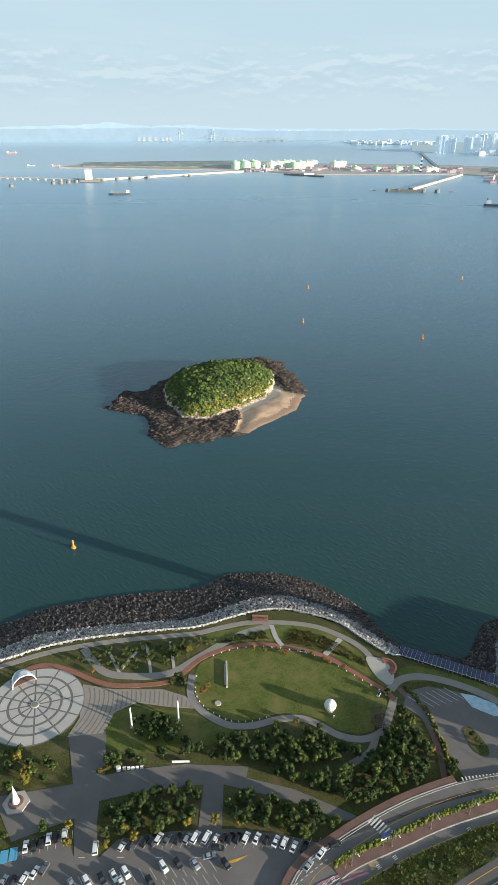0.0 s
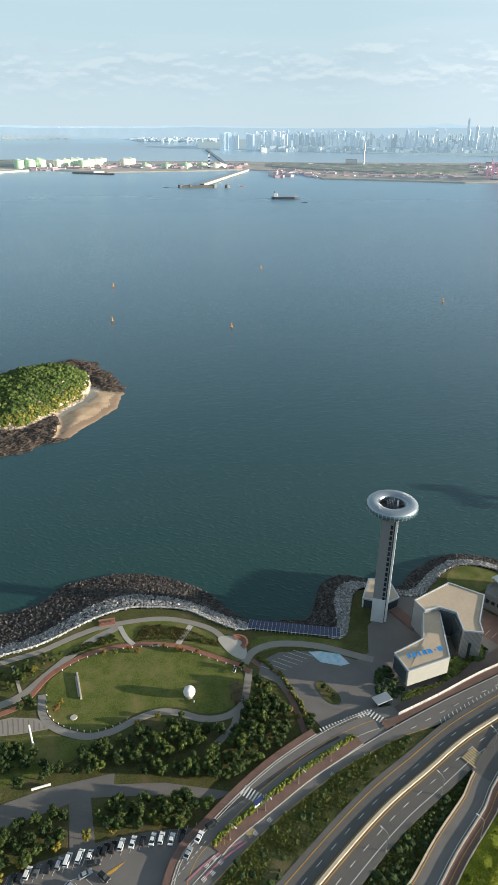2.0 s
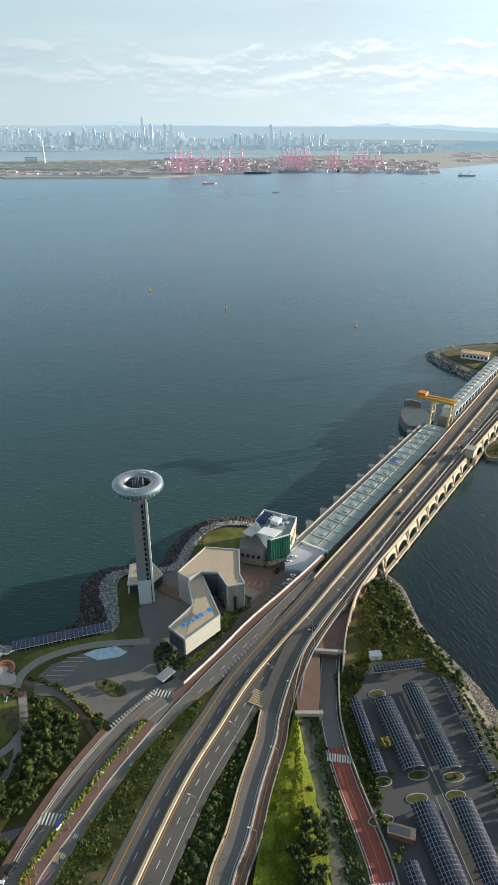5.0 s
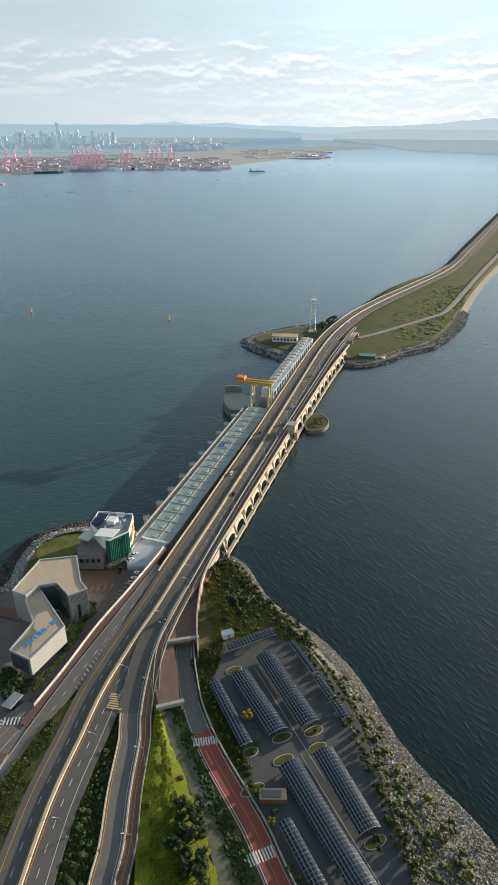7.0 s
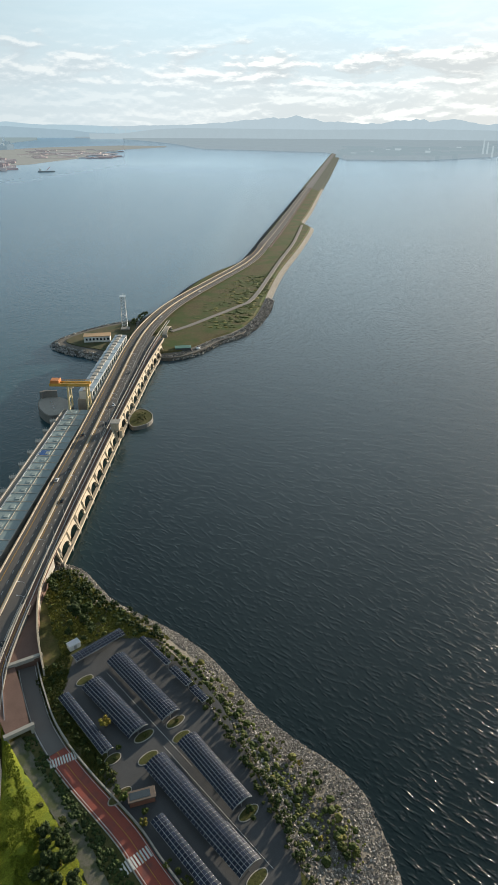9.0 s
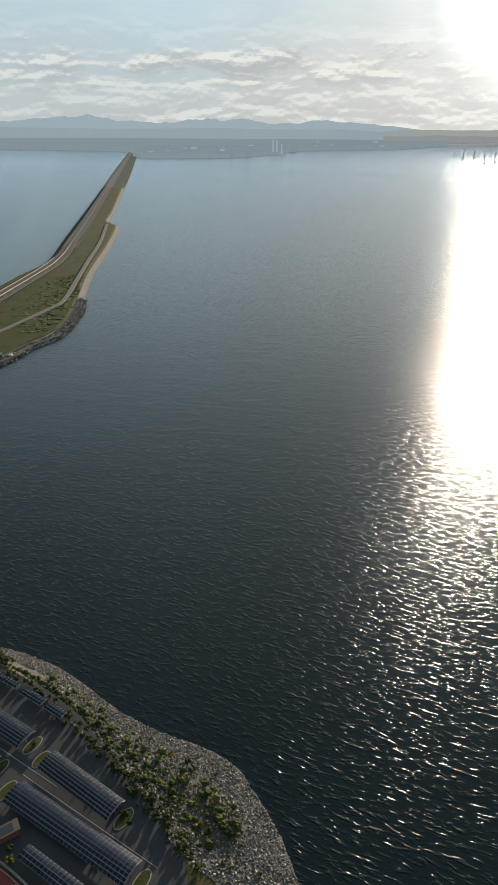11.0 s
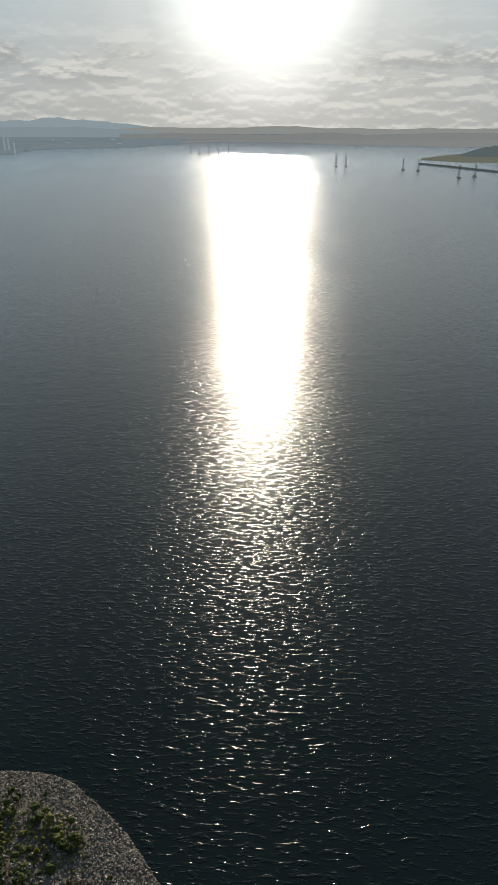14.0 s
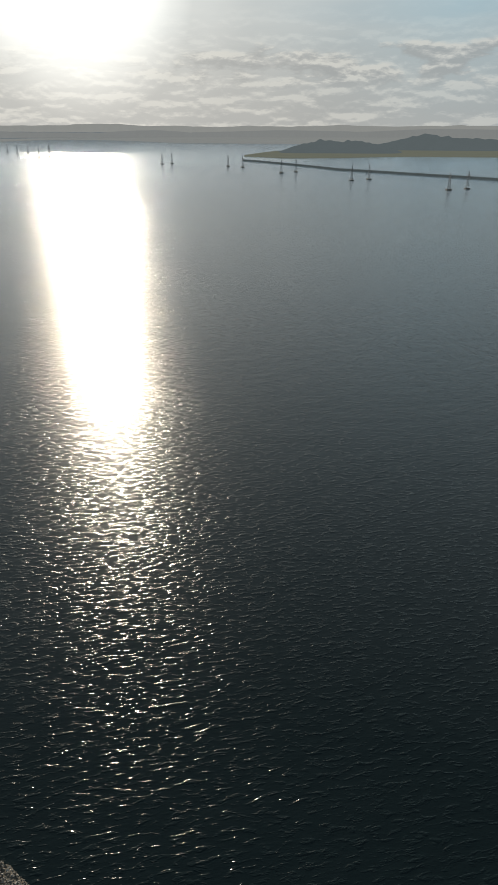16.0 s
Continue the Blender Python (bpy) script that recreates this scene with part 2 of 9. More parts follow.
PALE_PAVING = surface("pale_paving", (0.42, 0.39, 0.34), 0.85, 0.12, 6.0, 0.2, 0.1)
DARK_PAVING = surface("dark_paving", (0.17, 0.155, 0.14), 0.85, 0.2, 3.0, 0.2, 0.1)
RED_PAVING = surface("red_brick_paving", (0.26, 0.115, 0.075), 0.85, 0.25, 4.0, 0.3, 0.08)
BROWN_PAVING = surface("brown_brick_paving", (0.165, 0.098, 0.076), 0.85, 0.25, 4.0, 0.3, 0.08)
CONCRETE = surface("concrete", (0.36, 0.34, 0.30), 0.85, 0.18, 5.0, 0.25, 0.15)
BEIGE_CONCRETE = surface("beige_concrete", (0.47, 0.40, 0.30), 0.85, 0.18, 5.0, 0.25, 0.15)
DARK_CONCRETE = surface("weathered_concrete", (0.20, 0.19, 0.17), 0.9, 0.25, 4.0, 0.3, 0.15)
WHITE = surface("white_paint", (0.78, 0.78, 0.76), 0.5, 0.06, 3.0, 0.05)
LINE = surface("road_marking", (0.62, 0.61, 0.57), 0.8, 0.15, 1.5, 0.0)
YELLOW_LINE = surface("yellow_road_marking", (0.60, 0.34, 0.05), 0.8, 0.15, 1.5, 0.0)
SOIL = surface("bare_soil", (0.17, 0.125, 0.085), 0.95, 0.3, 5.0, 0.5)
SAND = surface("beach_sand", (0.50, 0.37, 0.24), 0.95, 0.12, 12.0, 0.2, second=(0.36, 0.24, 0.15), spread=0.55)
ROCK = surface("shelf_rock", (0.085, 0.062, 0.048), 0.9, 0.45, 7.0, 1.0, 0.35, second=(0.14, 0.10, 0.07), spread=0.6)
PALE_ROCK = surface("pale_cliff_rock", (0.48, 0.40, 0.31), 0.9, 0.3, 4.0, 1.0, 0.4)
GLASS = surface("dark_glass", (0.02, 0.03, 0.035), 0.08, 0.1, 4.0, 0.0)
METAL = surface("brushed_metal", (0.62, 0.63, 0.64), 0.32, 0.06, 4.0, 0.05, metal=0.9)
PANEL = surface("grey_metal_panel", (0.40, 0.41, 0.42), 0.45, 0.08, 4.0, 0.05, metal=0.3)
DARK_PANEL = surface("dark_grey_panel", (0.10, 0.105, 0.11), 0.5, 0.12, 4.0, 0.05)
ROOF_TAN = surface("tan_roof_membrane", (0.46, 0.37, 0.27), 0.9, 0.1, 7.0, 0.1)


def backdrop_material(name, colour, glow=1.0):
    """Distance with haze painted in: hardly any colour of its own, and emission for bright air."""
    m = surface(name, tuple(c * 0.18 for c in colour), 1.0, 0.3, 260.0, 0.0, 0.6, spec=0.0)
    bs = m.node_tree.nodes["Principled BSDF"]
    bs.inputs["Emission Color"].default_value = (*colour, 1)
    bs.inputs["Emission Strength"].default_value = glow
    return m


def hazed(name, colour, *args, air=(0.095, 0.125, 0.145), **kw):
    """A surface with kilometres of lit air painted over it as an even emission."""
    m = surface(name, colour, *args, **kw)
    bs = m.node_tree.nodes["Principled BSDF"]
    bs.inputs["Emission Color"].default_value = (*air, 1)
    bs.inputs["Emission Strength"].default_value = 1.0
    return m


# haze glow painted in for the far dyke, which the climbing sheet leaves unlit
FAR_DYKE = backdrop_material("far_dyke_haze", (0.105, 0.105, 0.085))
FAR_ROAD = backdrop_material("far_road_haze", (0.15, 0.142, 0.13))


# ---- geometry helpers ----
def curve(pts, step=2.0, closed=False):
    """A smooth line through control points, sampled about every step metres."""
    p = [Vector(q) for q in pts]
    n, out = len(p), []
    for i in range(n if closed else n - 1):
        a, b, c, d = (p[(i + k) % n] for k in (-1, 0, 1, 2)) if closed else (p[max(0, min(n - 1, i + k))] for k in (-1, 0, 1, 2))
        m = max(2, int((c - b).length / step))
        for j in range(m):
            t = j / m
            out.append(0.5 * (2 * b + (c - a) * t + (2 * a - 5 * b + 4 * c - d) * t * t + (3 * b - a - 3 * c + d) * t ** 3))
    if not closed:
        out.append(p[-1].copy())
    return out


def sample(line, n):
    """n points evenly along a polyline."""
    d = [0.0]
    for a, b in zip(line, line[1:]):
        d.append(d[-1] + (b - a).length)
    out, k = [], 0
    for i in range(n):
        s = d[-1] * i / (n - 1)
        while k < len(d) - 2 and d[k + 1] < s:
            k += 1
        f = (s - d[k]) / max(1e-6, d[k + 1] - d[k])
        out.append(line[k].lerp(line[k + 1], max(0.0, min(1.0, f))))
    return out


def length(line):
    return sum((b - a).length for a, b in zip(line, line[1:]))


def offset(line, d):
    """A polyline moved d metres to its right in plan."""
    out = []
    for i, p in enumerate(line):
        t = line[min(i + 1, len(line) - 1)] - line[max(i - 1, 0)]
        t = Vector((t.x, t.y, 0)).normalized()
        out.append(p + Vector((t.y, -t.x, 0)) * d)
    return out


def mesh_object(name, verts, faces, material, parent=None, label="", smooth=False):
    me = bpy.data.meshes.new(name)
    me.from_pydata([tuple(v) for v in verts], [], faces)
    me.materials.append(material)
    if smooth:
        me.shade_smooth()
    ob = new(name, me)
    if parent:
        ob.parent = parent
    if label:
        tagged(ob, label)
    return ob


def part(name, bm, material, parent=None, label="", smooth=False):
    """Links a bmesh as one mesh object under a thing or a part."""
    me = bpy.data.meshes.new(name)
    bm.to_mesh(me)
    bm.free()
    me.materials.append(material)
    if smooth:
        me.shade_smooth()
    ob = new(name, me)
    if parent:
        ob.parent = parent
    if label:
        tagged(ob, label)
    return ob


def thing(name, label, category, at=(0, 0, 0), turn=0.0, group=""):
    e = new(name)
    e.matrix_basis = pose(*at, 0, 0, turn)
    return tagged(e, label, category, group)


def setting(ob, label=""):
    return tagged(ob, label, kind="structure")


def box(bm, x0, y0, z0, x1, y1, z1, bevel=0.0, m=None):
    r = bmesh.ops.create_cube(bm, size=1.0)
    vs = r["verts"]
    bmesh.ops.scale(bm, vec=(x1 - x0, y1 - y0, z1 - z0), verts=vs)
    bmesh.ops.translate(bm, vec=((x0 + x1) / 2, (y0 + y1) / 2, (z0 + z1) / 2), verts=vs)
    if bevel:
        es = {e for v in vs for e in v.link_edges}
        r = bmesh.ops.bevel(bm, geom=list(es), offset=bevel, segments=1, affect="EDGES")
        vs = list({v for f in r["faces"] for v in f.verts} | {v for v in vs if v.is_valid})
    if m is not None:
        bmesh.ops.transform(bm, matrix=m, verts=vs)
    return bm


def cyl(bm, x, y, z0, z1, r0, r1=None, n=12, m=None):
    r = bmesh.ops.create_cone(bm, cap_ends=True, segments=n, radius1=r0, radius2=r0 if r1 is None else r1, depth=z1 - z0)
    bmesh.ops.translate(bm, vec=(x, y, (z0 + z1) / 2), verts=r["verts"])
    if m is not None:
        bmesh.ops.transform(bm, matrix=m, verts=r["verts"])
    return bm


def rod(bm, a, b, r, n=5):
    a, b = Vector(a), Vector(b)
    q = (b - a).to_track_quat("Z", "Y").to_matrix().to_4x4()
    c = bmesh.ops.create_cone(bm, cap_ends=True, segments=n, radius1=r, radius2=r, depth=(b - a).length)
    bmesh.ops.transform(bm, matrix=Matrix.Translation((a + b) / 2) @ q, verts=c["verts"])
    return bm


def B():
    return bmesh.new()


def prism(pts, z0, z1):
    """An upright prism on a plan outline; heights may be one per point."""
    bm = B()
    p = [(q[0], q[1]) for q in pts]
    if sum(a[0] * b[1] - b[0] * a[1] for a, b in zip(p, p[1:] + p[:1])) < 0:
        p = p[::-1]
        z1 = z1[::-1] if isinstance(z1, (list, tuple)) else z1
        z0 = z0[::-1] if isinstance(z0, (list, tuple)) else z0
    n = len(p)
    tops = z1 if isinstance(z1, (list, tuple)) else [z1] * n
    bots = z0 if isinstance(z0, (list, tuple)) else [z0] * n
    hi = [bm.verts.new((*q, z)) for q, z in zip(p, tops)]
    lo = [bm.verts.new((*q, z)) for q, z in zip(p, bots)]
    bm.faces.new(hi)
    bm.faces.new(lo[::-1])
    for i in range(n):
        j = (i + 1) % n
        bm.faces.new((lo[i], lo[j], hi[j], hi[i]))
    return bm


def slab(name, pts, z, material, depth=0.5, smooth=0.0, parent=None, label=""):
    """A flat sheet with a thickness on a plan outline; smooth: rounds the outline at that step."""
    if smooth:
        pts = [(p.x, p.y) for p in curve([(a, b, 0) for a, b in pts], smooth, True)]
    ob = part(name, prism(pts, z - depth, z), material, parent)
    return setting(ob, label) if not parent else ob


def strip(line, left, right, lift=0.0, depth=0.0):
    """A band along a line of points: left and right offsets (negative is left)."""
    a, b = offset(line, left), offset(line, right)
    n = len(line)
    up = Vector((0, 0, lift))
    vs = [p + up for p in a] + [p + up for p in b]
    fs = [(i, i + n, i + n + 1, i + 1) for i in range(n - 1)]
    if depth:
        dn = Vector((0, 0, depth))
        vs += [p + up - dn for p in a] + [p + up - dn for p in b]
        for i in range(n - 1):
            fs += [(i, i + 1, 2 * n + i + 1, 2 * n + i), (n + i + 1, n + i, 3 * n + i, 3 * n + i + 1), (2 * n + i, 2 * n + i + 1, 3 * n + i + 1, 3 * n + i)]
        fs += [(0, 2 * n, 3 * n, n), (n - 1, 2 * n - 1, 4 * n - 1, 3 * n - 1)]
    return vs, fs


def band(name, line, left, right, material, lift=0.0, depth=0.4, parent=None, label=""):
    vs, fs = strip(line, left, right, lift, depth)
    ob = mesh_object(name, vs, fs, material, parent)
    return setting(ob, label) if not parent else ob


def loft(name, rails, material, n=120, rough=0.0, label=""):
    """A surface over several lines of points, edge to edge."""
    rows = [sample(curve(r, 3.0), n) for r in rails]
    vs = [p + Vector((0, 0, noise.noise(p * 0.4) * rough)) for row in rows for p in row]
    fs = [(k * n + i, k * n + i + 1, (k + 1) * n + i + 1, (k + 1) * n + i) for k in range(len(rows) - 1) for i in range(n - 1)]
    return setting(mesh_object(name, vs, fs, material, smooth=True), label), rows


def inside(x, y, poly):
    hit, n = False, len(poly)
    for i in range(n):
        (x0, y0), (x1, y1) = poly[i][:2], poly[i - 1][:2]
        if (y0 > y) != (y1 > y) and x < (x1 - x0) * (y - y0) / (y1 - y0) + x0:
            hit = not hit
    return hit


# distance: beyond 1.5 km the place draws together along the lines of sight, so that it ends before 5 km
HEIGHTS = ((0, 240), (17, 235), (34, 229), (56, 222), (77, 214.6), (104, 202), (129, 191), (200, 205), (290, 235), (360, 240))
HUB = (3.0, -4.0)


def eye_height(x, y):
    az = math.degrees(math.atan2(x - HUB[0], y - HUB[1])) % 360
    return float(np.interp(az, [a for a, _ in HEIGHTS], [h for _, h in HEIGHTS]))


def warp(x, y, z=0.0):
    d = math.hypot(x - HUB[0], y - HUB[1])
    if d < 1500:
        return Vector((x, y, z))
    s = (1500 + 3400 * (1 - math.exp(-(d - 1500) / 3400))) / d
    e = Vector((*HUB, eye_height(x, y)))
    return e + (Vector((x, y, z)) - e) * s


def polar(az, d, z=0.0):
    """A place by its bearing from the middle and its true distance."""
    return warp(HUB[0] + d * math.sin(radians(az)), HUB[1] + d * math.cos(radians(az)), z)


# ---- sea and land ----
def make_sea():
    az = [i * 2.0 for i in range(180)]
    ds = [40, 120, 250, 500, 900, 1500] + [1500 - 3400 * math.log(1 - k / 60) for k in range(1, 60)] + [17000, 20000, 24000, 30000]
    ds = sorted(ds)
    vs, fs = [Vector((*HUB, 0))], []
    for d in ds:
        vs += [polar(a, d) for a in az]
    n = len(az)
    fs = [(0, 1 + (i + 1) % n, 1 + i) for i in range(n)]
    for k in range(len(ds) - 1):
        for i in range(n):
            j = (i + 1) % n
            fs.append((1 + k * n + i, 1 + k * n + j, 1 + (k + 1) * n + j, 1 + (k + 1) * n + i))
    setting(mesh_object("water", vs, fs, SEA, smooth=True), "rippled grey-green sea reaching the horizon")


make_sea()

A_WATER = [(-420, 190), (-300, 215), (-200, 238), (-134, 265), (-119, 274), (-108, 280), (-78, 288), (-46, 293), (-27, 297), (-14, 308), (3, 310), (20, 309), (37, 302), (52, 290), (63, 278), (67, 269), (74, 254), (81, 248)]
A_DARK = [(-410, 170), (-290, 193), (-192, 215), (-126, 244), (-112, 253), (-92, 258), (-57, 263), (-31, 266), (-13, 275), (3, 283), (19, 285), (34, 280), (49, 271), (60, 260), (67, 252), (76, 245)]
A_TOP = [(-405, 155), (-285, 183), (-188, 206), (-122, 233), (-108, 240), (-89, 247), (-64, 252), (-41, 255), (-27, 257), (-12, 263), (3, 269), (18, 271), (33, 267), (48, 260), (60, 247), (70, 238), (75, 237)]
C_WATER = [(81, 248), (103, 242), (111, 242), (120, 256), (128, 267), (143, 270), (159, 258), (170, 250), (179, 258), (191, 264), (208, 269), (223, 266), (242, 252), (250, 230)]
C_MID = [(78, 243), (100, 234), (118, 227), (127, 248), (136, 259), (146, 259), (160, 248), (171, 243), (181, 248), (192, 255), (207, 260), (220, 257), (233, 246), (241, 225)]
C_TOP = [(75, 237), (96, 228), (118, 218), (133, 240), (140, 249), (150, 249), (162, 238), (172, 235), (182, 240), (192, 247), (205, 252), (216, 250), (227, 240), (235, 215)]
D_WATER = [(262, 176), (258, 160), (255, 145), (237, 121), (230, 104), (223, 84), (218, 73), (212, 63), (201, 49), (187, 33), (177, 17), (170, 2), (163, -9), (155, -15), (147, -19), (134, -25), (115, -30), (80, -36), (20, -60), (-60, -120)]
D_MID = [(250, 172), (248, 157), (246, 145), (231, 124), (225, 106), (218, 87), (212, 77), (206, 67), (194, 53), (180, 38), (170, 22), (162, 9), (155, -2), (148, -8), (141, -13), (131, -18), (113, -24), (78, -30), (18, -52), (-64, -110)]
D_TOP = [(238, 168), (238, 153), (234, 142), (224, 124), (218, 106), (211, 89), (206, 80), (199, 70), (186, 58), (172, 44), (161, 31), (151, 23), (142, 16), (134, 12), (126, 7), (118, -4), (104, -14), (72, -20), (12, -42), (-70, -100)]


def at(pts, z):
    return [(x, y, z) for x, y in pts]


RIPRAP = surface("wet_riprap_bed", (0.035, 0.03, 0.026), 0.9, 0.4, 4.0, 1.0, 0.4)
PALE_BED = surface("pale_stone_bed", (0.15, 0.135, 0.112), 0.9, 0.4, 3.0, 1.0, 0.4)
_, COAST_A = loft("shore_bed_west", [at(offset_w, z) for offset_w, z in (([(x, y + 8) for x, y in A_WATER], -3.5), (A_WATER, 0.0), (A_DARK, 3.6), (A_TOP, 5.9))], RIPRAP, 200, 0.5, "dark wet rock revetment falling into the sea")
_, COAST_C = loft("shore_bed_north", [at(offset_w, z) for offset_w, z in (([(x + 3, y + 7) for x, y in C_WATER], -3.5), (C_WATER, 0.0), (C_MID, 3.2), (C_TOP, 5.9))], RIPRAP, 160, 0.4, "rock revetment round the small headland")
_, COAST_D = loft("shore_bed_east", [at(offset_w, z) for offset_w, z in (([(x + 7, y - 4) for x, y in D_WATER], -3.0), (D_WATER, 0.0), (D_MID, 2.2), (D_TOP, 5.5))], PALE_BED, 160, 0.3, "pale stony beach on the lagoon side")

LAND = [(-420, 150)] + A_TOP + C_TOP[1:] + [(235, 186), (238, 168)]
LAND += D_TOP[1:] + [(-200, -200), (-420, -200)]
slab("ground", LAND, 5.6, ROUGH_GRASS, 4.0, label="rough grass and soil of the headland")

# ---- expressway, ramps and roads ----
MEDIAN = [(-10, 66, 8), (25, 92, 8), (60, 112, 8), (93, 129, 8), (119, 139, 8), (141, 147, 8.5), (167, 153, 9.5), (194, 158, 11), (228, 166, 12), (271, 176, 12), (321, 188, 12), (389, 204, 12), (478, 226, 12), (601, 256, 12), (678, 270, 11.5), (763, 277, 10.5), (853, 274, 9.5), (965, 265, 8.5), (1081, 256, 8), (1180, 257, 8), (1300, 266, 8), (1613, 291, 8), (2473, 368, 8), (3300, 440, 8)]
median_line = curve(MEDIAN, 5.0)
band("expressway", [p for p in median_line if p.x < 1300], -10.3, 10.3, DARK_ASPHALT, 0.0, 1.2, label="dark asphalt four-lane expressway")
FRONT = [(10, 106, 7), (21, 130, 7), (33, 139, 7), (48, 148, 7), (62, 155, 7), (75, 160, 7), (88, 164, 7), (104, 167, 7), (125, 168, 7), (150, 172, 7.6), (172, 176, 8.2), (196, 181, 9.5), (214, 186, 10.6)]
front_line = curve(FRONT, 3.0)
front_main = [p for p in front_line if p.x < 112]
band("frontage_road", front_main, -5.2, 5.2, ASPHALT, 0.05, 1.2, label="two-lane asphalt road beside the park")
SLIP_R = [(10, 111, 7.1), (22, 119.5, 7.1), (30.7, 124.9, 7.1), (55.2, 137.4, 7.1), (86.9, 149.4, 7.1), (114, 155.3, 7.3), (133, 156.5, 7.95), (157, 161.3, 9.05), (177, 165.6, 10.05), (217, 174.2, 11.7)]
SLIP_L = [(10, 118, 7.1), (20, 125.5, 7.1), (37.8, 135.6, 7.1), (58.4, 144.4, 7.1), (79.2, 151.8, 7.1), (99.2, 157.6, 7.1), (111, 160.6, 7.3), (128, 164.1, 7.9), (148, 167.7, 8.7), (175, 171.5, 10.05), (218, 178.5, 11.7)]
slip_r, slip_l = curve(SLIP_R, 3.0), curve(SLIP_L, 3.0)
loft("slip_road", [SLIP_R, SLIP_L], ASPHALT, 120, 0.0, "asphalt slip road joining the expressway")
WALL = [(120.5, 166.3, 7.4), (142.5, 169.8, 8.3), (167.5, 174.6, 9.4), (194.5, 177.6, 10.8), (221, 181.3, 11.8), (232, 183.5, 11.9)]
loft("road_walk", [[(112, 161.2, 7.45), (128, 164.4, 8.05), (148, 168, 8.85), (175, 171.8, 10.2), (218, 178.8, 11.85), (232, 181.6, 11.95)], [(112, 165.8, 7.4), (120.5, 166.3, 7.5), (142.5, 169.8, 8.4), (167.5, 174.6, 9.5), (194.5, 177.6, 10.9), (221, 181.3, 11.9), (232, 183.5, 12)]], BROWN_PAVING, 80, 0.0, "reddish brown walk along the expressway")
loft("service_lane", [[(113, 163.5, 6.9), (120.5, 166.6, 6.85), (142.5, 170.1, 6.85), (167.5, 174.9, 6.9), (190, 178, 7.3), (212, 182, 8.6)], [(112, 170.5, 6.8), (119.8, 171.1, 6.8), (146.7, 177.9, 6.8), (177.2, 185.6, 6.8), (190, 188.5, 7.0), (208, 192.5, 8.4)]], surface("worn_service_asphalt", (0.10, 0.082, 0.072), 0.9, 0.2, 7.0, 0.2, 0.06), 70, 0.0, "dark brownish service lane behind the wall")
slab("junction", [(94, 160), (100, 158.3), (112, 161), (122, 166), (121, 172), (108, 173.5), (96, 171)], 7.03, ASPHALT, 1.2, label="asphalt junction of the park road")
RAMP = [(60, 78, 8), (79, 93.5, 8), (93, 101, 8), (109, 111.5, 8), (128, 122.5, 8), (135, 128, 8.2), (153, 138.5, 9.2), (176, 148.5, 10.4), (206, 156.5, 11.6), (233, 161.5, 12), (262, 168, 12)]
ramp_line = curve(RAMP, 3.0)
band("ramp_road", [p for p in ramp_line if p.x < 140], -3.6, 4.0, ASPHALT, 0.1, 1.2, label="asphalt ramp climbing to the bridge")
band("ramp_merge", [p for p in ramp_line if p.x > 136], -5.0, 4.0, DARK_ASPHALT, 0.07, 1.2, label="asphalt lane where the ramp joins the bridge")
band("bike_path", [p for p in ramp_line if p.x < 210], 4.6, 8.2, BROWN_PAVING, 0.15, 1.2, label="reddish brown paved cycle path")

def marks(name, line, off, width, material, parent, lift=0.04):
    vs, fs = strip(line, off - width / 2, off + width / 2, lift)
    return mesh_object(name, vs, fs, material, parent)


def along(line, first, step, off=0.0):
    """Places every step metres along a line, with the heading."""
    out, d, want = [], 0.0, first
    for a, b in zip(line, line[1:]):
        seg = (b - a).length
        while seg > 0 and d + seg >= want:
            t = (b - a).normalized()
            p = a + t * (want - d)
            out.append((p + Vector((t.y, -t.x, 0)) * off, math.degrees(math.atan2(t.y, t.x))))
            want += step
        d += seg
    return out


def shared(name, bm, material):
    me = bpy.data.meshes.new(name)
    bm.to_mesh(me)
    bm.free()
    me.materials.append(material)
    return me


def put(name, me, m, parent=None):
    ob = new(name, me)
    ob.matrix_basis = m
    ob.parent = parent
    return ob


# road furniture: median, markings, guard rails
expressway = bpy.data.objects["expressway"]
road_land = [p for p in median_line if p.x < 1300]
band("median_barrier", road_land, -0.55, 0.55, BEIGE_CONCRETE, 1.0, 1.1, label="low beige concrete median barrier")
DASH = shared("lane_dash", box(B(), -1.5, -0.11, 0, 1.5, 0.11, 0.03), LINE)
for off in (-4.1, 4.2):
    for p, a in along([p for p in median_line if p.x < 900], 2.0, 8.0, off):
        put("lane_dash", DASH, pose(p.x, p.y, p.z + 0.02, 0, 0, a), expressway)
marks("edge_line", road_land, -8.0, 0.25, YELLOW_LINE, expressway)
marks("edge_line", road_land, 7.7, 0.22, LINE, expressway)
marks("edge_line", road_land, -1.3, 0.2, YELLOW_LINE, expressway)
marks("edge_line", road_land, 1.3, 0.2, YELLOW_LINE, expressway)
bm = B()
for k in range(7):
    box(bm, -4 + k * 1.15, 1.6, 0, -3.3 + k * 1.15, 8.0, 0.04)
m = pose(137.5, 142.6, 8.46, 0, 0, 20) @ pose(0, -9.6, 0)
part("hatched_marking", bm, surface("faded_hatching", (0.50, 0.38, 0.20), 0.8, 0.15, 1.5, 0.0), expressway).matrix_basis = m
slip = bpy.data.objects["slip_road"]
marks("edge_line", slip_l, 0.5, 0.22, LINE, slip, 0.05)
marks("edge_line", [p for p in slip_r if p.x < 132], -0.5, 0.25, YELLOW_LINE, slip, 0.05)
GORE = shared("gore_stripe", box(B(), -1.2, -0.16, 0, 1.2, 0.16, 0.03), LINE)
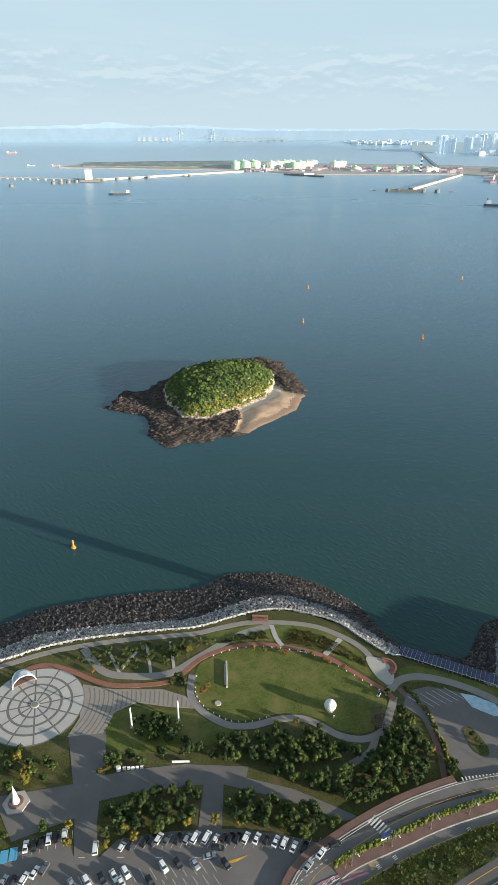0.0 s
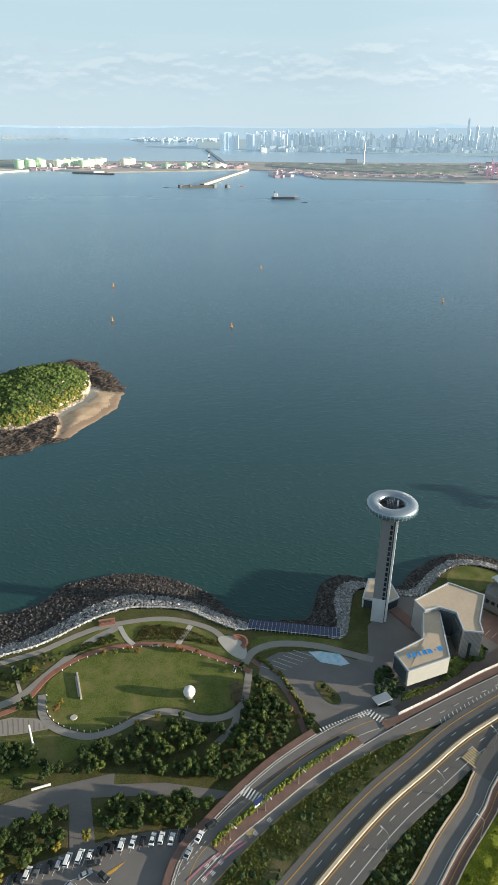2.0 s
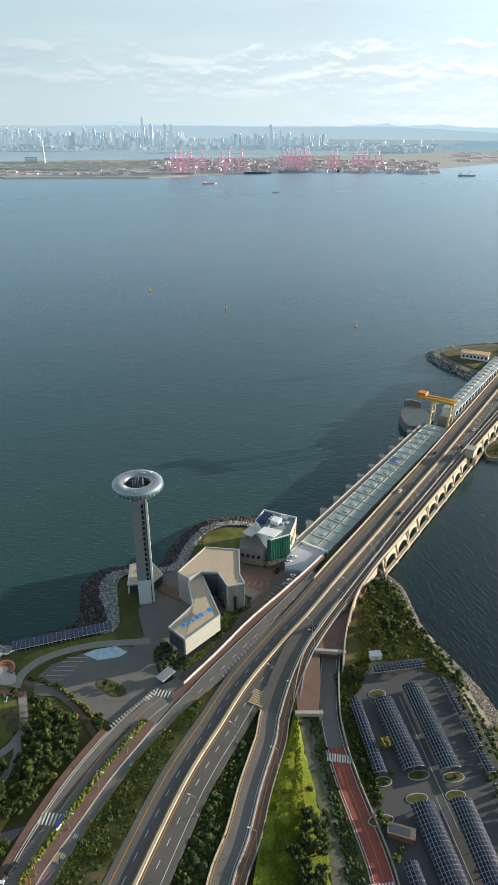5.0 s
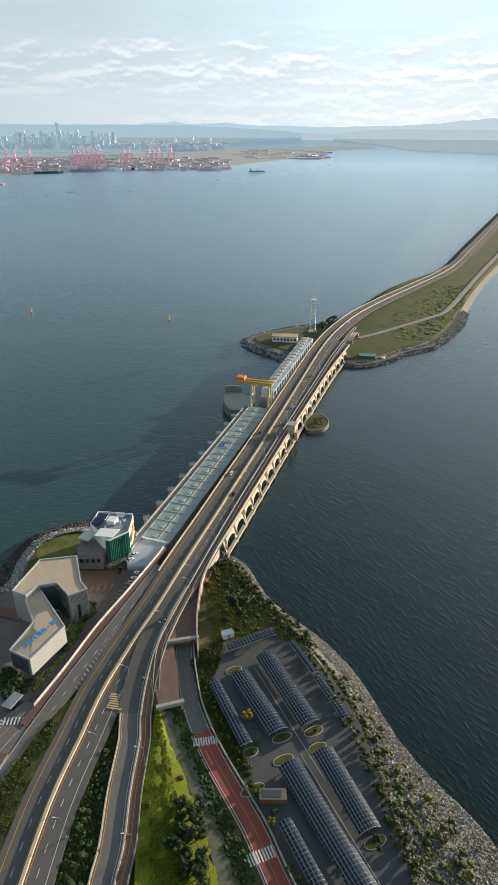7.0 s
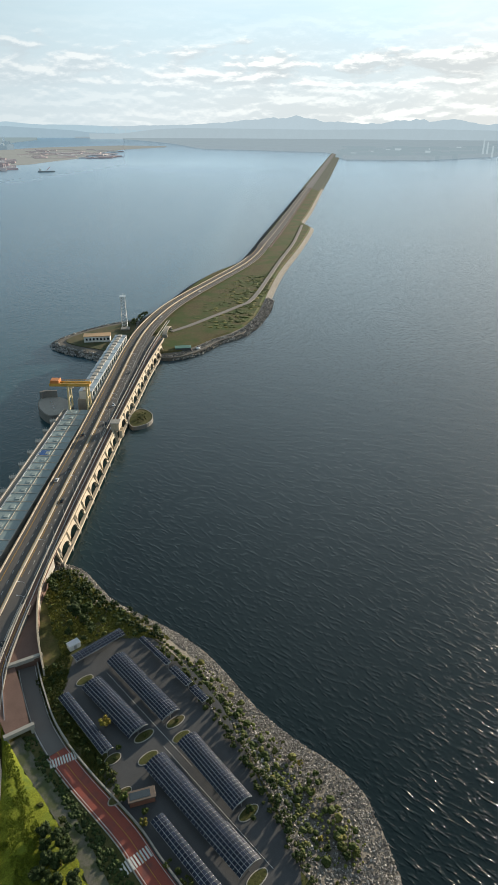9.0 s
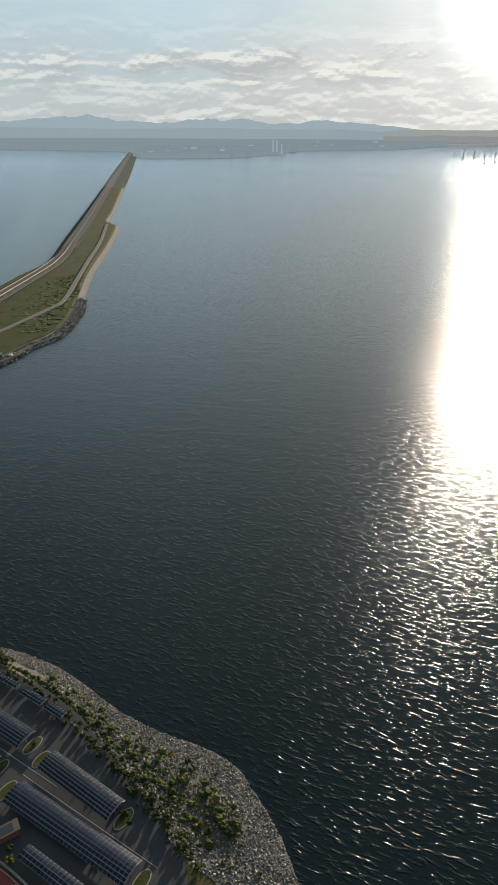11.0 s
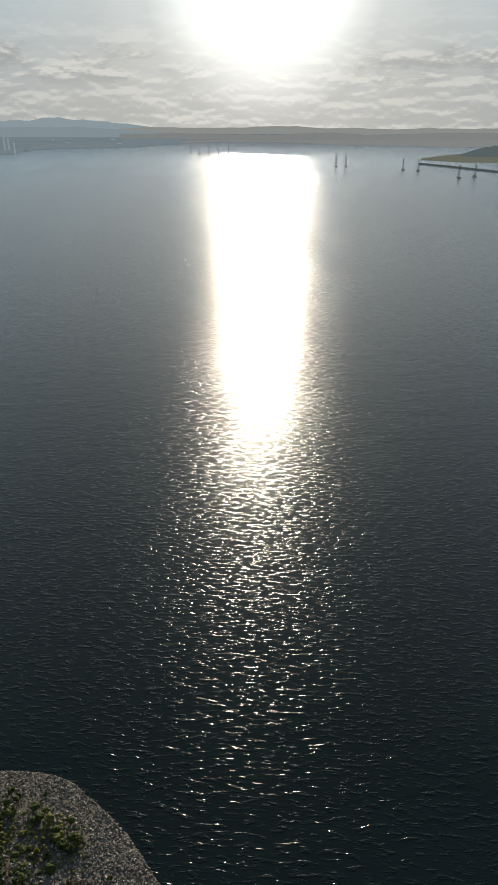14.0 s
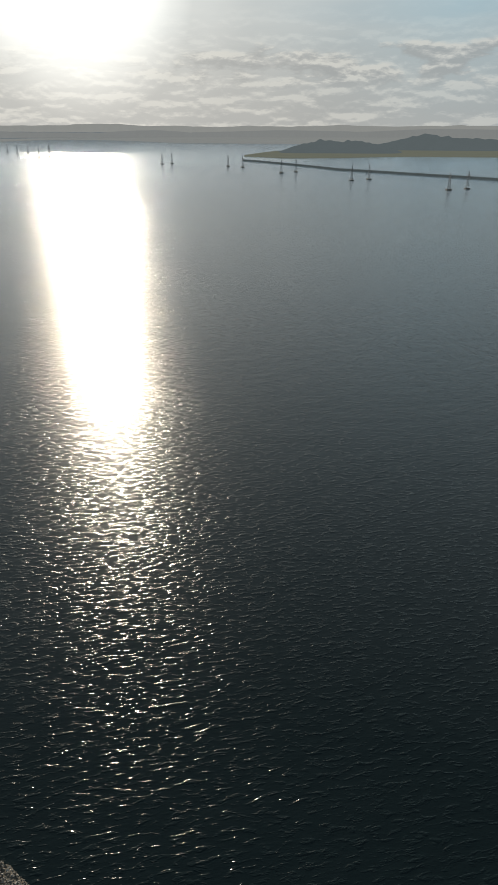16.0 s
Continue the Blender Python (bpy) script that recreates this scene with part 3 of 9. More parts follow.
for k in range(18):
    f = k / 17
    put("gore_stripe", GORE, pose(136 + 40 * f, 157.6 + 8.2 * f + 0.6 * math.sin(3 * f), 8.15 + 1.95 * f, 0, 0, 75) @ Matrix.Diagonal((0.9 - 0.5 * f, 1, 1, 1)), slip)
for p, a in along([p for p in slip_l if 118 < p.x < 205], 2.0, 8.0, 4.6):
    put("lane_dash", DASH, pose(p.x, p.y, p.z + 0.05, 0, 0, a), slip)
frontage = bpy.data.objects["frontage_road"]
marks("edge_line", front_main, -4.4, 0.25, LINE, frontage, 0.09)
marks("edge_line", front_main, 4.4, 0.2, LINE, frontage, 0.09)
marks("edge_line", front_main, 0.0, 0.2, YELLOW_LINE, frontage, 0.09)
ramp_road = bpy.data.objects["ramp_road"]
ramp_near = [p for p in ramp_line if p.x < 139]
marks("edge_line", ramp_near, -2.9, 0.22, YELLOW_LINE, ramp_road, 0.15)
marks("edge_line", ramp_line, 3.2, 0.2, LINE, ramp_road, 0.15)
for p, a in along([p for p in median_line if 139 < p.x < 186], 0.5, 2.6, 9.6):
    f = (p.x - 139) / 47
    put("gore_stripe", GORE, pose(p.x, p.y, p.z + 0.1, 0, 0, a - 60) @ Matrix.Diagonal((1.25 - 0.8 * f, 0.7, 1, 1)), expressway)
bike = bpy.data.objects["bike_path"]
bike_line = [p for p in ramp_line if p.x < 210]
marks("edge_line", bike_line, 6.4, 0.16, YELLOW_LINE, bike, 0.2)
band("kerb", bike_line, 4.0, 4.6, CONCRETE, 0.85, 1.6, label="pale concrete kerb wall beside the ramp")
band("kerb", bike_line, 8.2, 8.6, DARK_CONCRETE, 0.7, 2.5, label="concrete edge wall of the cycle path")
band("kerb", ramp_near, -4.1, -3.6, BEIGE_CONCRETE, 0.6, 1.6, label="pale concrete kerb of the ramp")
band("sidewalk", [p for p in front_line if p.x < 88], -8.4, -5.4, BROWN_PAVING, 0.12, 0.8, label="reddish brown brick sidewalk")
band("kerb", [p for p in front_line if p.x < 88], -5.5, -5.15, CONCRETE, 0.2, 0.6, label="pale kerb stones")
island_line = curve([(31, 133.5, 7), (38, 137.6, 7), (55, 144.6, 7), (72, 151.6, 7), (89, 157, 7), (99, 160.3, 7)], 2.0)
band("traffic_island", island_line, -1.8, 2.2, BROWN_PAVING, 0.22, 0.8, label="brick-paved traffic island between the roads")
band("kerb", island_line, 2.2, 2.6, PALE_PAVING, 0.26, 0.7, label="pale kerb of the traffic island")
WHITE_STRIPE = shared("crossing_stripe", box(B(), -0.3, -2.0, 0, 0.3, 2.0, 0.03), LINE)


def crossing(parent, a, b, z, n, long=3.4):
    a, b = Vector((*a, z)), Vector((*b, z))
    d = b - a
    for k in range(n):
        p = a + d * ((k + 0.5) / n)
        put("crossing_stripe", WHITE_STRIPE, pose(p.x, p.y, p.z, 0, 0, math.degrees(math.atan2(d.y, d.x))) @ Matrix.Diagonal((1, long / 4, 1, 1)), parent)


crossing(frontage, (46, 153.5), (53, 145.5), 7.12, 8, 4.5)
crossing(frontage, (85, 169), (110, 172), 7.02, 17, 2.6)
crossing(frontage, (109, 172), (116, 161), 7.14, 9, 3.6)
PINK_PAINT = surface("pink_road_paint", (0.42, 0.17, 0.20), 0.8, 0.2, 1.5, 0.0)
for pts in ([(18.7, 126.8, 7.1), (25.5, 130.3, 7.1), (32.3, 132.8, 7.1), (40.1, 134.2, 7.1)], [(24, 125.5, 7.1), (27.1, 127.7, 7.1), (33.7, 130.8, 7.1), (41.9, 133.6, 7.1)]):
    marks("pink_guide_line", curve(pts, 1.5), 0.0, 0.7, PINK_PAINT, slip, 0.09)
BAR = shared("road_word", box(B(), -0.8, -0.13, 0, 0.8, 0.13, 0.03), LINE)
for x, y in ((29.1, 132.0), (30.9, 130.0), (26.1, 130.0), (27.3, 127.4), (24.0, 126.2), (45.5, 136.0), (52.0, 139.2), (81.6, 149.4)):
    for k in range(3):
        put("road_word", BAR, pose(x + 0.3 * k, y - 0.5 * k, 7.19, 0, 0, 30), slip)
marks("yellow_box", curve([(41.9, 137.6, 7.1), (44.5, 138.4, 7.1), (46.4, 137.4, 7.1)], 1.0), 2.0, 3.2, surface("worn_yellow_paint", (0.40, 0.30, 0.14), 0.8, 0.25, 0.8, 0.0, second=(0.2, 0.17, 0.12), spread=0.55), slip, 0.09)
for k in range(6):
    f = k / 5
    put("gore_stripe", shared("hatch_stripe", box(B(), -2.2 + 1.6 * f, -0.14, 0, 2.2 - 1.6 * f, 0.14, 0.03), YELLOW_LINE), pose(36.0 - 6.4 * f, 136.8 - 0.4 * f, 7.19, 0, 0, 70), frontage)
for k in range(8):
    f = k / 7
    put("lane_dash", DASH, pose(14.8 + 12.8 * f, 128.5 + 9.3 * f, 7.19, 0, 0, 36) @ Matrix.Diagonal((0.35, 1, 1, 1)), frontage)
marks("asphalt_patch", curve([(30, 143.5, 7), (37.9, 147.8, 7), (51.9, 152.5, 7), (65.6, 157.6, 7), (80.2, 162.0, 7), (91.5, 164.6, 7)], 3.0), 0.4, 1.5, surface("fresh_asphalt", (0.055, 0.052, 0.05), 0.9, 0.15, 3.0, 0.1), frontage, 0.075)
# guard wall with white panels along the expressway
wall_line = curve(WALL, 2.0)
fence = thing("barrier_fence", "pale slatted barrier wall along the expressway", "fence")
vs, fs = strip(wall_line, -0.25, 0.25, 0.3, 4.0)
mesh_object("base", vs, fs, CONCRETE, fence)
PANEL_ME = shared("fence_panel", box(B(), -0.9, -0.06, 0.3, 0.9, 0.06, 1.7), surface("pale_fence_panel", (0.55, 0.52, 0.50), 0.6, 0.12, 2.0, 0.05, piece=0.15))
for p, a in along(wall_line, 1.0, 2.0):
    put("panel", PANEL_ME, pose(p.x, p.y, p.z, 0, 0, a), fence)

# ---- park ----
PLACE = 5.62


def path(name, pts, width, material, lift, label, step=2.0):
    line = curve([(x, y, PLACE) for x, y in pts], step)
    band(name, line, -width / 2, width / 2, material, lift, 0.25, label=label)
    return line


slab("lawn", [(-26, 222), (-24, 232), (-17, 237), (-5, 242), (8, 243), (25, 240), (39, 234), (49, 226), (56, 220), (62, 214), (63, 205), (59, 197), (54, 193.5), (47, 192), (39, 194), (30, 200), (22, 203), (12, 202), (2, 199), (-8, 199), (-16, 203), (-22, 208), (-25, 214)], PLACE + 0.05, GRASS, 0.3, 3.0, label="mown green lawn")
slab("lawn_bank", [(-22, 252), (-5, 257), (12, 262), (30, 259), (45, 251), (56, 238), (62, 226), (64, 218), (56, 225), (40, 239), (25, 245), (8, 248), (-6, 247), (-16, 243)], PLACE + 0.05, GRASS, 0.3, 3.0, label="grass bank above the revetment")
slab("lawn_west", [(-62, 202), (-51, 206), (-36, 204), (-24, 202), (-14, 196), (-4, 192), (-26, 184), (-58, 184)], PLACE + 0.04, GRASS, 0.3, 3.0, label="shaded lawn beside the trees")
slab("lawn_by_road", [(78, 231), (96, 226), (116, 216), (112, 211), (100, 216), (88, 221), (75, 221), (72, 226)], PLACE + 0.05, GRASS, 0.3, 2.0, label="lawn strip beside the solar field")
slab("lawn_headland", [(196, 246), (206, 250), (216, 248), (226, 238), (224, 228), (212, 230), (198, 226), (192, 232)], PLACE + 0.06, GRASS, 0.3, 2.0, label="small curved lawn on the headland")
slab("plaza_fan", [(-78, 219), (-63, 216), (-40, 216), (-29, 212), (-23, 205), (-36, 206), (-51, 208.5), (-60, 203), (-63, 192), (-78, 190), (-75, 200)], PLACE + 0.1, surface("warm_fan_paving", (0.29, 0.255, 0.215), 0.85, 0.15, 5.0, 0.2, 0.1), 0.3, label="fan-shaped striped paving of the plaza")
FAN = [(-76, 217), (-63, 215), (-40, 215), (-30, 211), (-25, 206), (-36, 206.5), (-51, 209), (-61, 203), (-64, 192), (-77, 191), (-74, 200)]
vs, fs = [], []
for k in range(24):
    r = 24.5 + 2.1 * k
    for j in range(90):
        a0, a1 = radians(-45 + j), radians(-44 + j)
        xm, ym = -97 + r * math.cos((a0 + a1) / 2), 207 + r * math.sin((a0 + a1) / 2)
        if inside(xm, ym, FAN):
            i = len(vs)
            vs += [(-97 + q * math.cos(c), 207 + q * math.sin(c), PLACE + 0.115) for q, c in ((r - 0.28, a0), (r + 0.28, a0), (r + 0.28, a1), (r - 0.28, a1))]
            fs.append((i, i + 1, i + 2, i + 3))
setting(mesh_object("paving_stripe", vs, fs, surface("brownish_paving_stripe", (0.185, 0.165, 0.145), 0.85, 0.15, 3.0, 0.2, 0.1)), "brownish curved stripes in the plaza paving")
path("brown_walk", [(70, 217), (77, 203), (80, 187), (79, 169)], 2.6, BROWN_PAVING, 0.12, "dark brown footpath between hedges")
promenade = path("promenade", [(-404, 151), (-285, 179), (-188, 202), (-121, 230), (-106, 237), (-88, 243), (-64, 248), (-41, 251), (-27, 253), (-15, 257), (0, 261), (18, 261), (35, 258), (49, 250), (58, 241), (63, 228), (66, 219)], 3.2, PAVING, 0.10, "pale concrete shore promenade")
path("garden_path", [(-83, 242), (-70, 227), (-54, 224), (-38, 226), (-25, 236), (-14, 245), (-3, 253), (12, 259)], 4.0, PAVING, 0.12, "grey paved garden path")
red_path = path("red_path", [(-112, 224), (-104, 230), (-95, 230.5), (-84, 226.5), (-75, 222), (-64, 218.5), (-51, 218.5), (-37, 221), (-30, 228), (-25, 234), (-18, 239), (-6, 244), (8, 245), (25, 242), (39, 236), (49, 228), (56, 222), (63, 216), (67, 210)], 2.6, RED_PAVING, 0.16, "red brick footpath round the lawn")
ring_path = path("loop_path", [(-27, 225), (-27, 214), (-23, 206), (-16, 200), (-8, 196), (2, 196), (12, 199), (22, 200), (30, 197), (39, 191), (48, 189), (55, 191), (60, 196), (65, 207), (67, 212)], 3.4, PAVING, 0.14, "grey paved loop path")
path("spur_path", [(55, 191), (51, 183), (42, 177)], 3.0, PAVING, 0.13, "grey paved path into the trees")
path("drive", [(66, 216), (72, 222), (82, 224), (94, 221), (106, 215), (118, 206), (126, 200)], 4.0, PAVING, 0.13, "curved paved drive")
path("link_path", [(12, 259), (14, 250), (17, 244)], 2.4, PALE_PAVING, 0.18, "pale link path", 1.0)
path("link_path", [(47, 249), (38, 238)], 2.8, PALE_PAVING, 0.18, "pale link path", 1.0)
for a, b in (((-70, 240), (-62, 226)), ((-52, 246), (-47, 226)), ((-62, 228), (-56, 240)), ((-40, 247), (-36, 228))):
    path("garden_track", [a, b], 1.4, PALE_PAVING, 0.11, "narrow pale garden track")
slab("paved_court", [(58, 236), (66, 235), (70, 228), (67, 219), (61, 224)], PLACE + 0.2, PALE_PAVING, 0.3, 1.5, label="paved viewpoint court")
for outline, label in (
    ([(-78, 192), (-62, 193), (-58, 172), (-44, 175), (-26, 177), (0, 176), (-1, 171), (18, 166), (35, 158), (43, 154), (34, 153), (26, 158), (13, 162), (-10, 168), (-18, 168), (-42, 165), (-58, 161), (-70, 168)], "asphalt service road through the park"),
    ([(-10, 168), (-10, 146), (-19, 146), (-18, 168)], "asphalt link to the car park"),
    ([(-58, 161), (-57, 151), (-53, 137), (-62, 137), (-66, 154), (-87, 145), (-95, 156), (-110, 150), (-112, 160), (-70, 168)], "asphalt approach by the monument"),
):
    slab("service_road", outline, PLACE + 0.07 + 0.01 * len(outline) / 10, ASPHALT, 0.3, label=label)
slab("car_park", [(-130, 128), (-89, 139), (-67, 148), (-63, 140), (-54, 139), (-48, 146), (-29, 149), (-4, 150), (12, 148), (25, 145), (33, 143.5), (18, 122), (0, 95), (-130, 95)], PLACE + 0.12, ASPHALT, 0.4, label="asphalt car park with painted bays")
slab("round_lot", [(70, 207), (74, 215), (84, 218), (96, 215), (104, 212), (112, 207), (122, 199), (122, 182), (114, 172), (98, 170), (88, 168), (85, 178), (81, 192), (76, 201)], PLACE + 0.16, ASPHALT, 0.4, label="asphalt turning area with parking bays")
slab("forecourt", [(118, 202), (126, 205), (134, 222), (150, 232), (160, 238), (172, 234), (190, 236), (200, 226), (198, 216), (205, 200), (234, 198), (237, 186), (214, 184), (192, 182), (172, 184), (178, 194), (150, 176), (122, 172), (118, 178), (122, 190)], PLACE + 0.12, surface("forecourt_paving", (0.17, 0.15, 0.135), 0.85, 0.15, 6.0, 0.2, 0.06), 0.4, label="dark paved forecourt round the buildings")
slab("brick_court", [(172, 184), (190, 190), (186, 200), (198, 214), (208, 200), (222, 196), (217, 184), (200, 181)], PLACE + 0.18, BROWN_PAVING, 0.4, label="reddish brick court before the offices")
slab("pale_ramp", [(210, 192), (221, 200), (233, 204), (238, 186), (217, 181)], 9.9, surface("blue_grey_concrete", (0.36, 0.40, 0.44), 0.7, 0.1, 6.0), 4.2, label="smooth blue-grey concrete apron of the power house")


def make_plaza():
    base = slab("round_plaza", [(-97 + 22 * math.cos(a * math.pi / 24), 207 + 22 * math.sin(a * math.pi / 24)) for a in range(48)], PLACE + 0.12, DARK_PAVING, 0.3, label="round plaza with dark rings and spokes in pale paving")
    stone = surface("plaza_stone", (0.44, 0.42, 0.385), 0.85, 0.1, 4.0, 0.15, 0.1, piece=0.08)
    rings = ((2.2, 6.4), (7.4, 11.2), (12.3, 15.8), (16.9, 21.6))
    for r0, r1 in rings:
        for k in range(12):
            g0 = 0.35
            bm = B()
            top, bot = [], []
            for r, order in ((r0, range(7)), (r1, range(6, -1, -1))):
                for j in order:
                    half = math.pi / 12 - g0 / r
                    a = k * math.pi / 6 + (j / 6 * 2 - 1) * half
                    top.append(bm.verts.new((-97 + r * math.cos(a), 207 + r * math.sin(a), PLACE + 0.17)))
            bm.faces.new(top)
            part("paving_sector", bm, stone, base)
    bm = B()
    cyl(bm, -97, 207, PLACE + 0.1, PLACE + 0.5, 2.0, 1.9, 24)
    part("hub_kerb", bm, PALE_PAVING, base)
    part("hub_cover", cyl(B(), -97, 207, PLACE + 0.5, PLACE + 0.56, 1.4, 1.4, 24), DARK_CONCRETE, base)


make_plaza()


def stage_tent():
    e = thing("stage_canopy", "white vaulted fabric canopy over a small open-air stage", "canopy", (-107, 221, PLACE), 35)
    bm = B()
    n = 14
    rows = []
    for u, half, high in ((-2.6, 5.4, 4.4), (-0.6, 5.2, 5.2), (1.6, 4.6, 4.6), (3.2, 3.6, 3.0)):
        rows.append([bm.verts.new((half * math.cos(math.pi * k / n), u + 0.7 * math.sin(math.pi * k / n), 0.2 + high * math.sin(math.pi * k / n))) for k in range(n + 1)])
    for a, b in zip(rows, rows[1:]):
        for k in range(n):
            bm.faces.new((a[k], a[k + 1], b[k + 1], b[k]))
    bmesh.ops.solidify(bm, geom=list(bm.faces), thickness=0.15)
    part("fabric", bm, surface("pale_blue_fabric", (0.62, 0.72, 0.78), 0.6, 0.05, 3.0, 0.05), e, smooth=True)
    for u, half, high in ((-2.7, 5.5, 4.5), (3.3, 3.6, 3.0)):
        bm = B()
        for k in range(n):
            a, b = math.pi * k / n, math.pi * (k + 1) / n
            rod(bm, (half * math.cos(a), u + 0.7 * math.sin(a), 0.2 + high * math.sin(a)), (half * math.cos(b), u + 0.7 * math.sin(b), 0.2 + high * math.sin(b)), 0.28, 6)
        part("arch", bm, WHITE, e)
    part("stage", box(B(), -5, -2, 0, 5, 3, 0.6, 0.05), BROWN_PAVING, e)


stage_tent()


def moon_ball():
    e = thing("moon_sculpture", "white cratered moon sphere sculpture standing on the lawn", "sculpture", (36.6, 204.6, PLACE))
    bm = B()
    bmesh.ops.create_icosphere(bm, subdivisions=5, radius=2.7)
    for v in bm.verts:
        n = noise.noise(v.co * 1.3) * 0.09 - max(0.0, noise.noise(v.co * 2.6 + Vector((5, 0, 0))) - 0.35) * 0.5
        v.co = v.co * (1 + n * 0.25) + Vector((0, 0, 2.9))
    part("sphere", bm, surface("moon_white", (0.72, 0.70, 0.66), 0.7, 0.12, 1.2, 0.3), e, smooth=True)
    part("plinth", cyl(B(), 0, 0, 0, 0.5, 2.0, 1.6, 20), CONCRETE, e)
    part("marker", box(B(), 0.9, -4.4, 0, 1.5, -4.0, 1.2, 0.05), WHITE, e)


moon_ball()


def pergola(x, y, turn):
    e = thing("pergola", "dark timber pergola with a slatted roof on the lawn", "pergola", (x, y, PLACE), turn, "pergolas by the lawn")
    wood = bpy.data.materials.get("dark_timber") or surface("dark_timber", (0.10, 0.06, 0.045), 0.8, 0.3, 1.0, 0.3)
    for sx in (-2.0, 2.0):
        for sy in (-2.0, 2.0):
            part("post", box(B(), sx - 0.12, sy - 0.12, 0, sx + 0.12, sy + 0.12, 2.5), wood, e)
    for sy in (-2.0, 2.0):
        part("beam", box(B(), -2.5, sy - 0.1, 2.5, 2.5, sy + 0.1, 2.75), wood, e)
    for k in range(11):
        part("slat", box(B(), -2.45 + k * 0.48, -2.5, 2.75, -2.3 + k * 0.48, 2.5, 2.9), wood, e)
    part("bench", box(B(), -1.6, -1.6, 0.35, 1.6, -1.0, 0.5), wood, e)


pergola(57.5, 201.5, 12)
pergola(56.5, 196.0, 12)


def simple_things():
    # light masts on the lawn
    for x, y in ((-51, 195), (-31, 199)):
        e = thing("light_mast", "tall slender white light mast on the lawn", "lamp post", (x, y, PLACE), 0, "light masts")
        part("mast", cyl(B(), 0, 0, 0, 11.5, 0.42, 0.36, 10), WHITE, e)
        part("cap", cyl(B(), 0, 0, 11.5, 11.9, 0.46, 0.2, 10), METAL, e)
        part("foot", cyl(B(), 0, 0, 0, 0.25, 0.9, 0.8, 12), CONCRETE, e)
    # monument
    e = thing("monument", "white tapered monument on a patterned stone platform", "monument", (-90, 160, PLACE), 10)
    part("platform", prism([(5.2 * math.cos(k * math.pi / 3), 5.2 * math.sin(k * math.pi / 3)) for k in range(6)], 0, 0.7), PALE_PAVING, e)
    part("step", cyl(B(), 0, 0, 0.7, 1.1, 3.0, 2.8, 20), BROWN_PAVING, e)
    part("spire", cyl(B(), 0, 0, 1.1, 10.0, 1.5, 0.15, 14), WHITE, e)
    # letters sculpture as plain blocks
    e = thing("letter_sculpture", "row of white block letter sculptures at the lawn edge", "sign", (-53, 174.3, PLACE), 4)
    part("block", cyl(B(), 0, 0, 0, 2.2, 1.0, 1.0, 12), WHITE, e)
    for k in range(5):
        part("block", box(B(), 1.7 + k * 1.75, -0.3, 0, 3.0 + k * 1.75, 0.3, 1.7, 0.12), WHITE, e)
    e = thing("long_sign", "long low white sign board beside the road", "sign", (-28, 177.6, PLACE), 2)
    part("board", box(B(), -3.6, -0.25, 0.5, 3.6, 0.25, 1.4, 0.05), WHITE, e)
    for sx in (-3.0, 3.0):
        part("leg", box(B(), sx - 0.12, -0.12, 0, sx + 0.12, 0.12, 0.5), CONCRETE, e)
    e = thing("lawn_wall", "low pale concrete wall with a bench on the lawn", "wall", (-10.6, 225, PLACE), 3)
    part("wall", box(B(), -0.4, -8, 0, 0.4, 8, 1.1, 0.08), PALE_PAVING, e)
    part("seat", box(B(), -1.2, -6.5, 0.3, -0.45, 6.5, 0.5), CONCRETE, e)
    e = thing("stone_disc", "round pale stone disc set in the lawn", "sculpture", (-14, 208, PLACE))
    part("disc", cyl(B(), 0, 0, 0, 0.35, 1.6, 1.4, 24), PALE_PAVING, e)
    for x, y, turn in ((27, 239.5, 170), (60, 212.5, 60)):
        e = thing("info_board", "small white information stand by the red path", "sign", (x, y, PLACE), turn, "information stands")
        part("board", box(B(), -1.5, -0.6, 0.9, 1.5, 0.6, 1.2, 0.05), WHITE, e)
        part("face", box(B(), -1.3, -0.5, 1.2, 1.3, 0.5, 1.24), GLASS, e)
        for sx in (-1.1, 1.1):
            part("leg", box(B(), sx - 0.1, -0.1, 0, sx + 0.1, 0.1, 0.9), METAL, e)
    e = thing("lookout_deck", "red timber lookout deck with benches on the bank", "deck", (6, 263.5, PLACE), -4)
    part("deck", box(B(), -4.2, -2.0, 0, 4.2, 2.0, 0.4, 0.05), RED_PAVING, e)
    for k in range(3):
        part("bench", box(B(), -3.2 + k * 2.6, -0.4, 0.4, -1.4 + k * 2.6, 0.4, 0.85, 0.04), BROWN_PAVING, e)
    part("railing", box(B(), -4.2, 1.9, 0.4, 4.2, 2.0, 1.4), BROWN_PAVING, e)
    e = thing("play_terrace", "crescent red-paved terrace with steps", "terrace", (66.5, 230, PLACE), 0)
    for k, r in enumerate((5.4, 4.3, 3.2)):
        pts = [(r * math.cos(math.radians(a)), r * math.sin(math.radians(a))) for a in range(-70, 101, 10)] + [((r - 1.0) * math.cos(math.radians(a)), (r - 1.0) * math.sin(math.radians(a))) for a in range(100, -71, -10)]
        part("tier", prism(pts, 0, 0.9 - 0.25 * k), RED_PAVING, e)
    # bollards round the lawn
    post = shared("bollard_post", cyl(B(), 0, 0, 0, 0.75, 0.22, 0.2, 8), WHITE)
    line = ring_path[:int(len(ring_path) * 0.45)]
    for p, a in along(line, 1.0, 3.4, -2.2):
        tagged(put("bollard", post, pose(p.x, p.y, PLACE)), "short white bollard at the path edge", "bollard", "bollards round the lawn")
    for p, a in along(red_path[len(red_path) // 2:], 2.0, 4.5, 1.8):
        tagged(put("bollard", post, pose(p.x, p.y, PLACE)), "short white bollard at the path edge", "bollard", "bollards round the lawn")


simple_things()


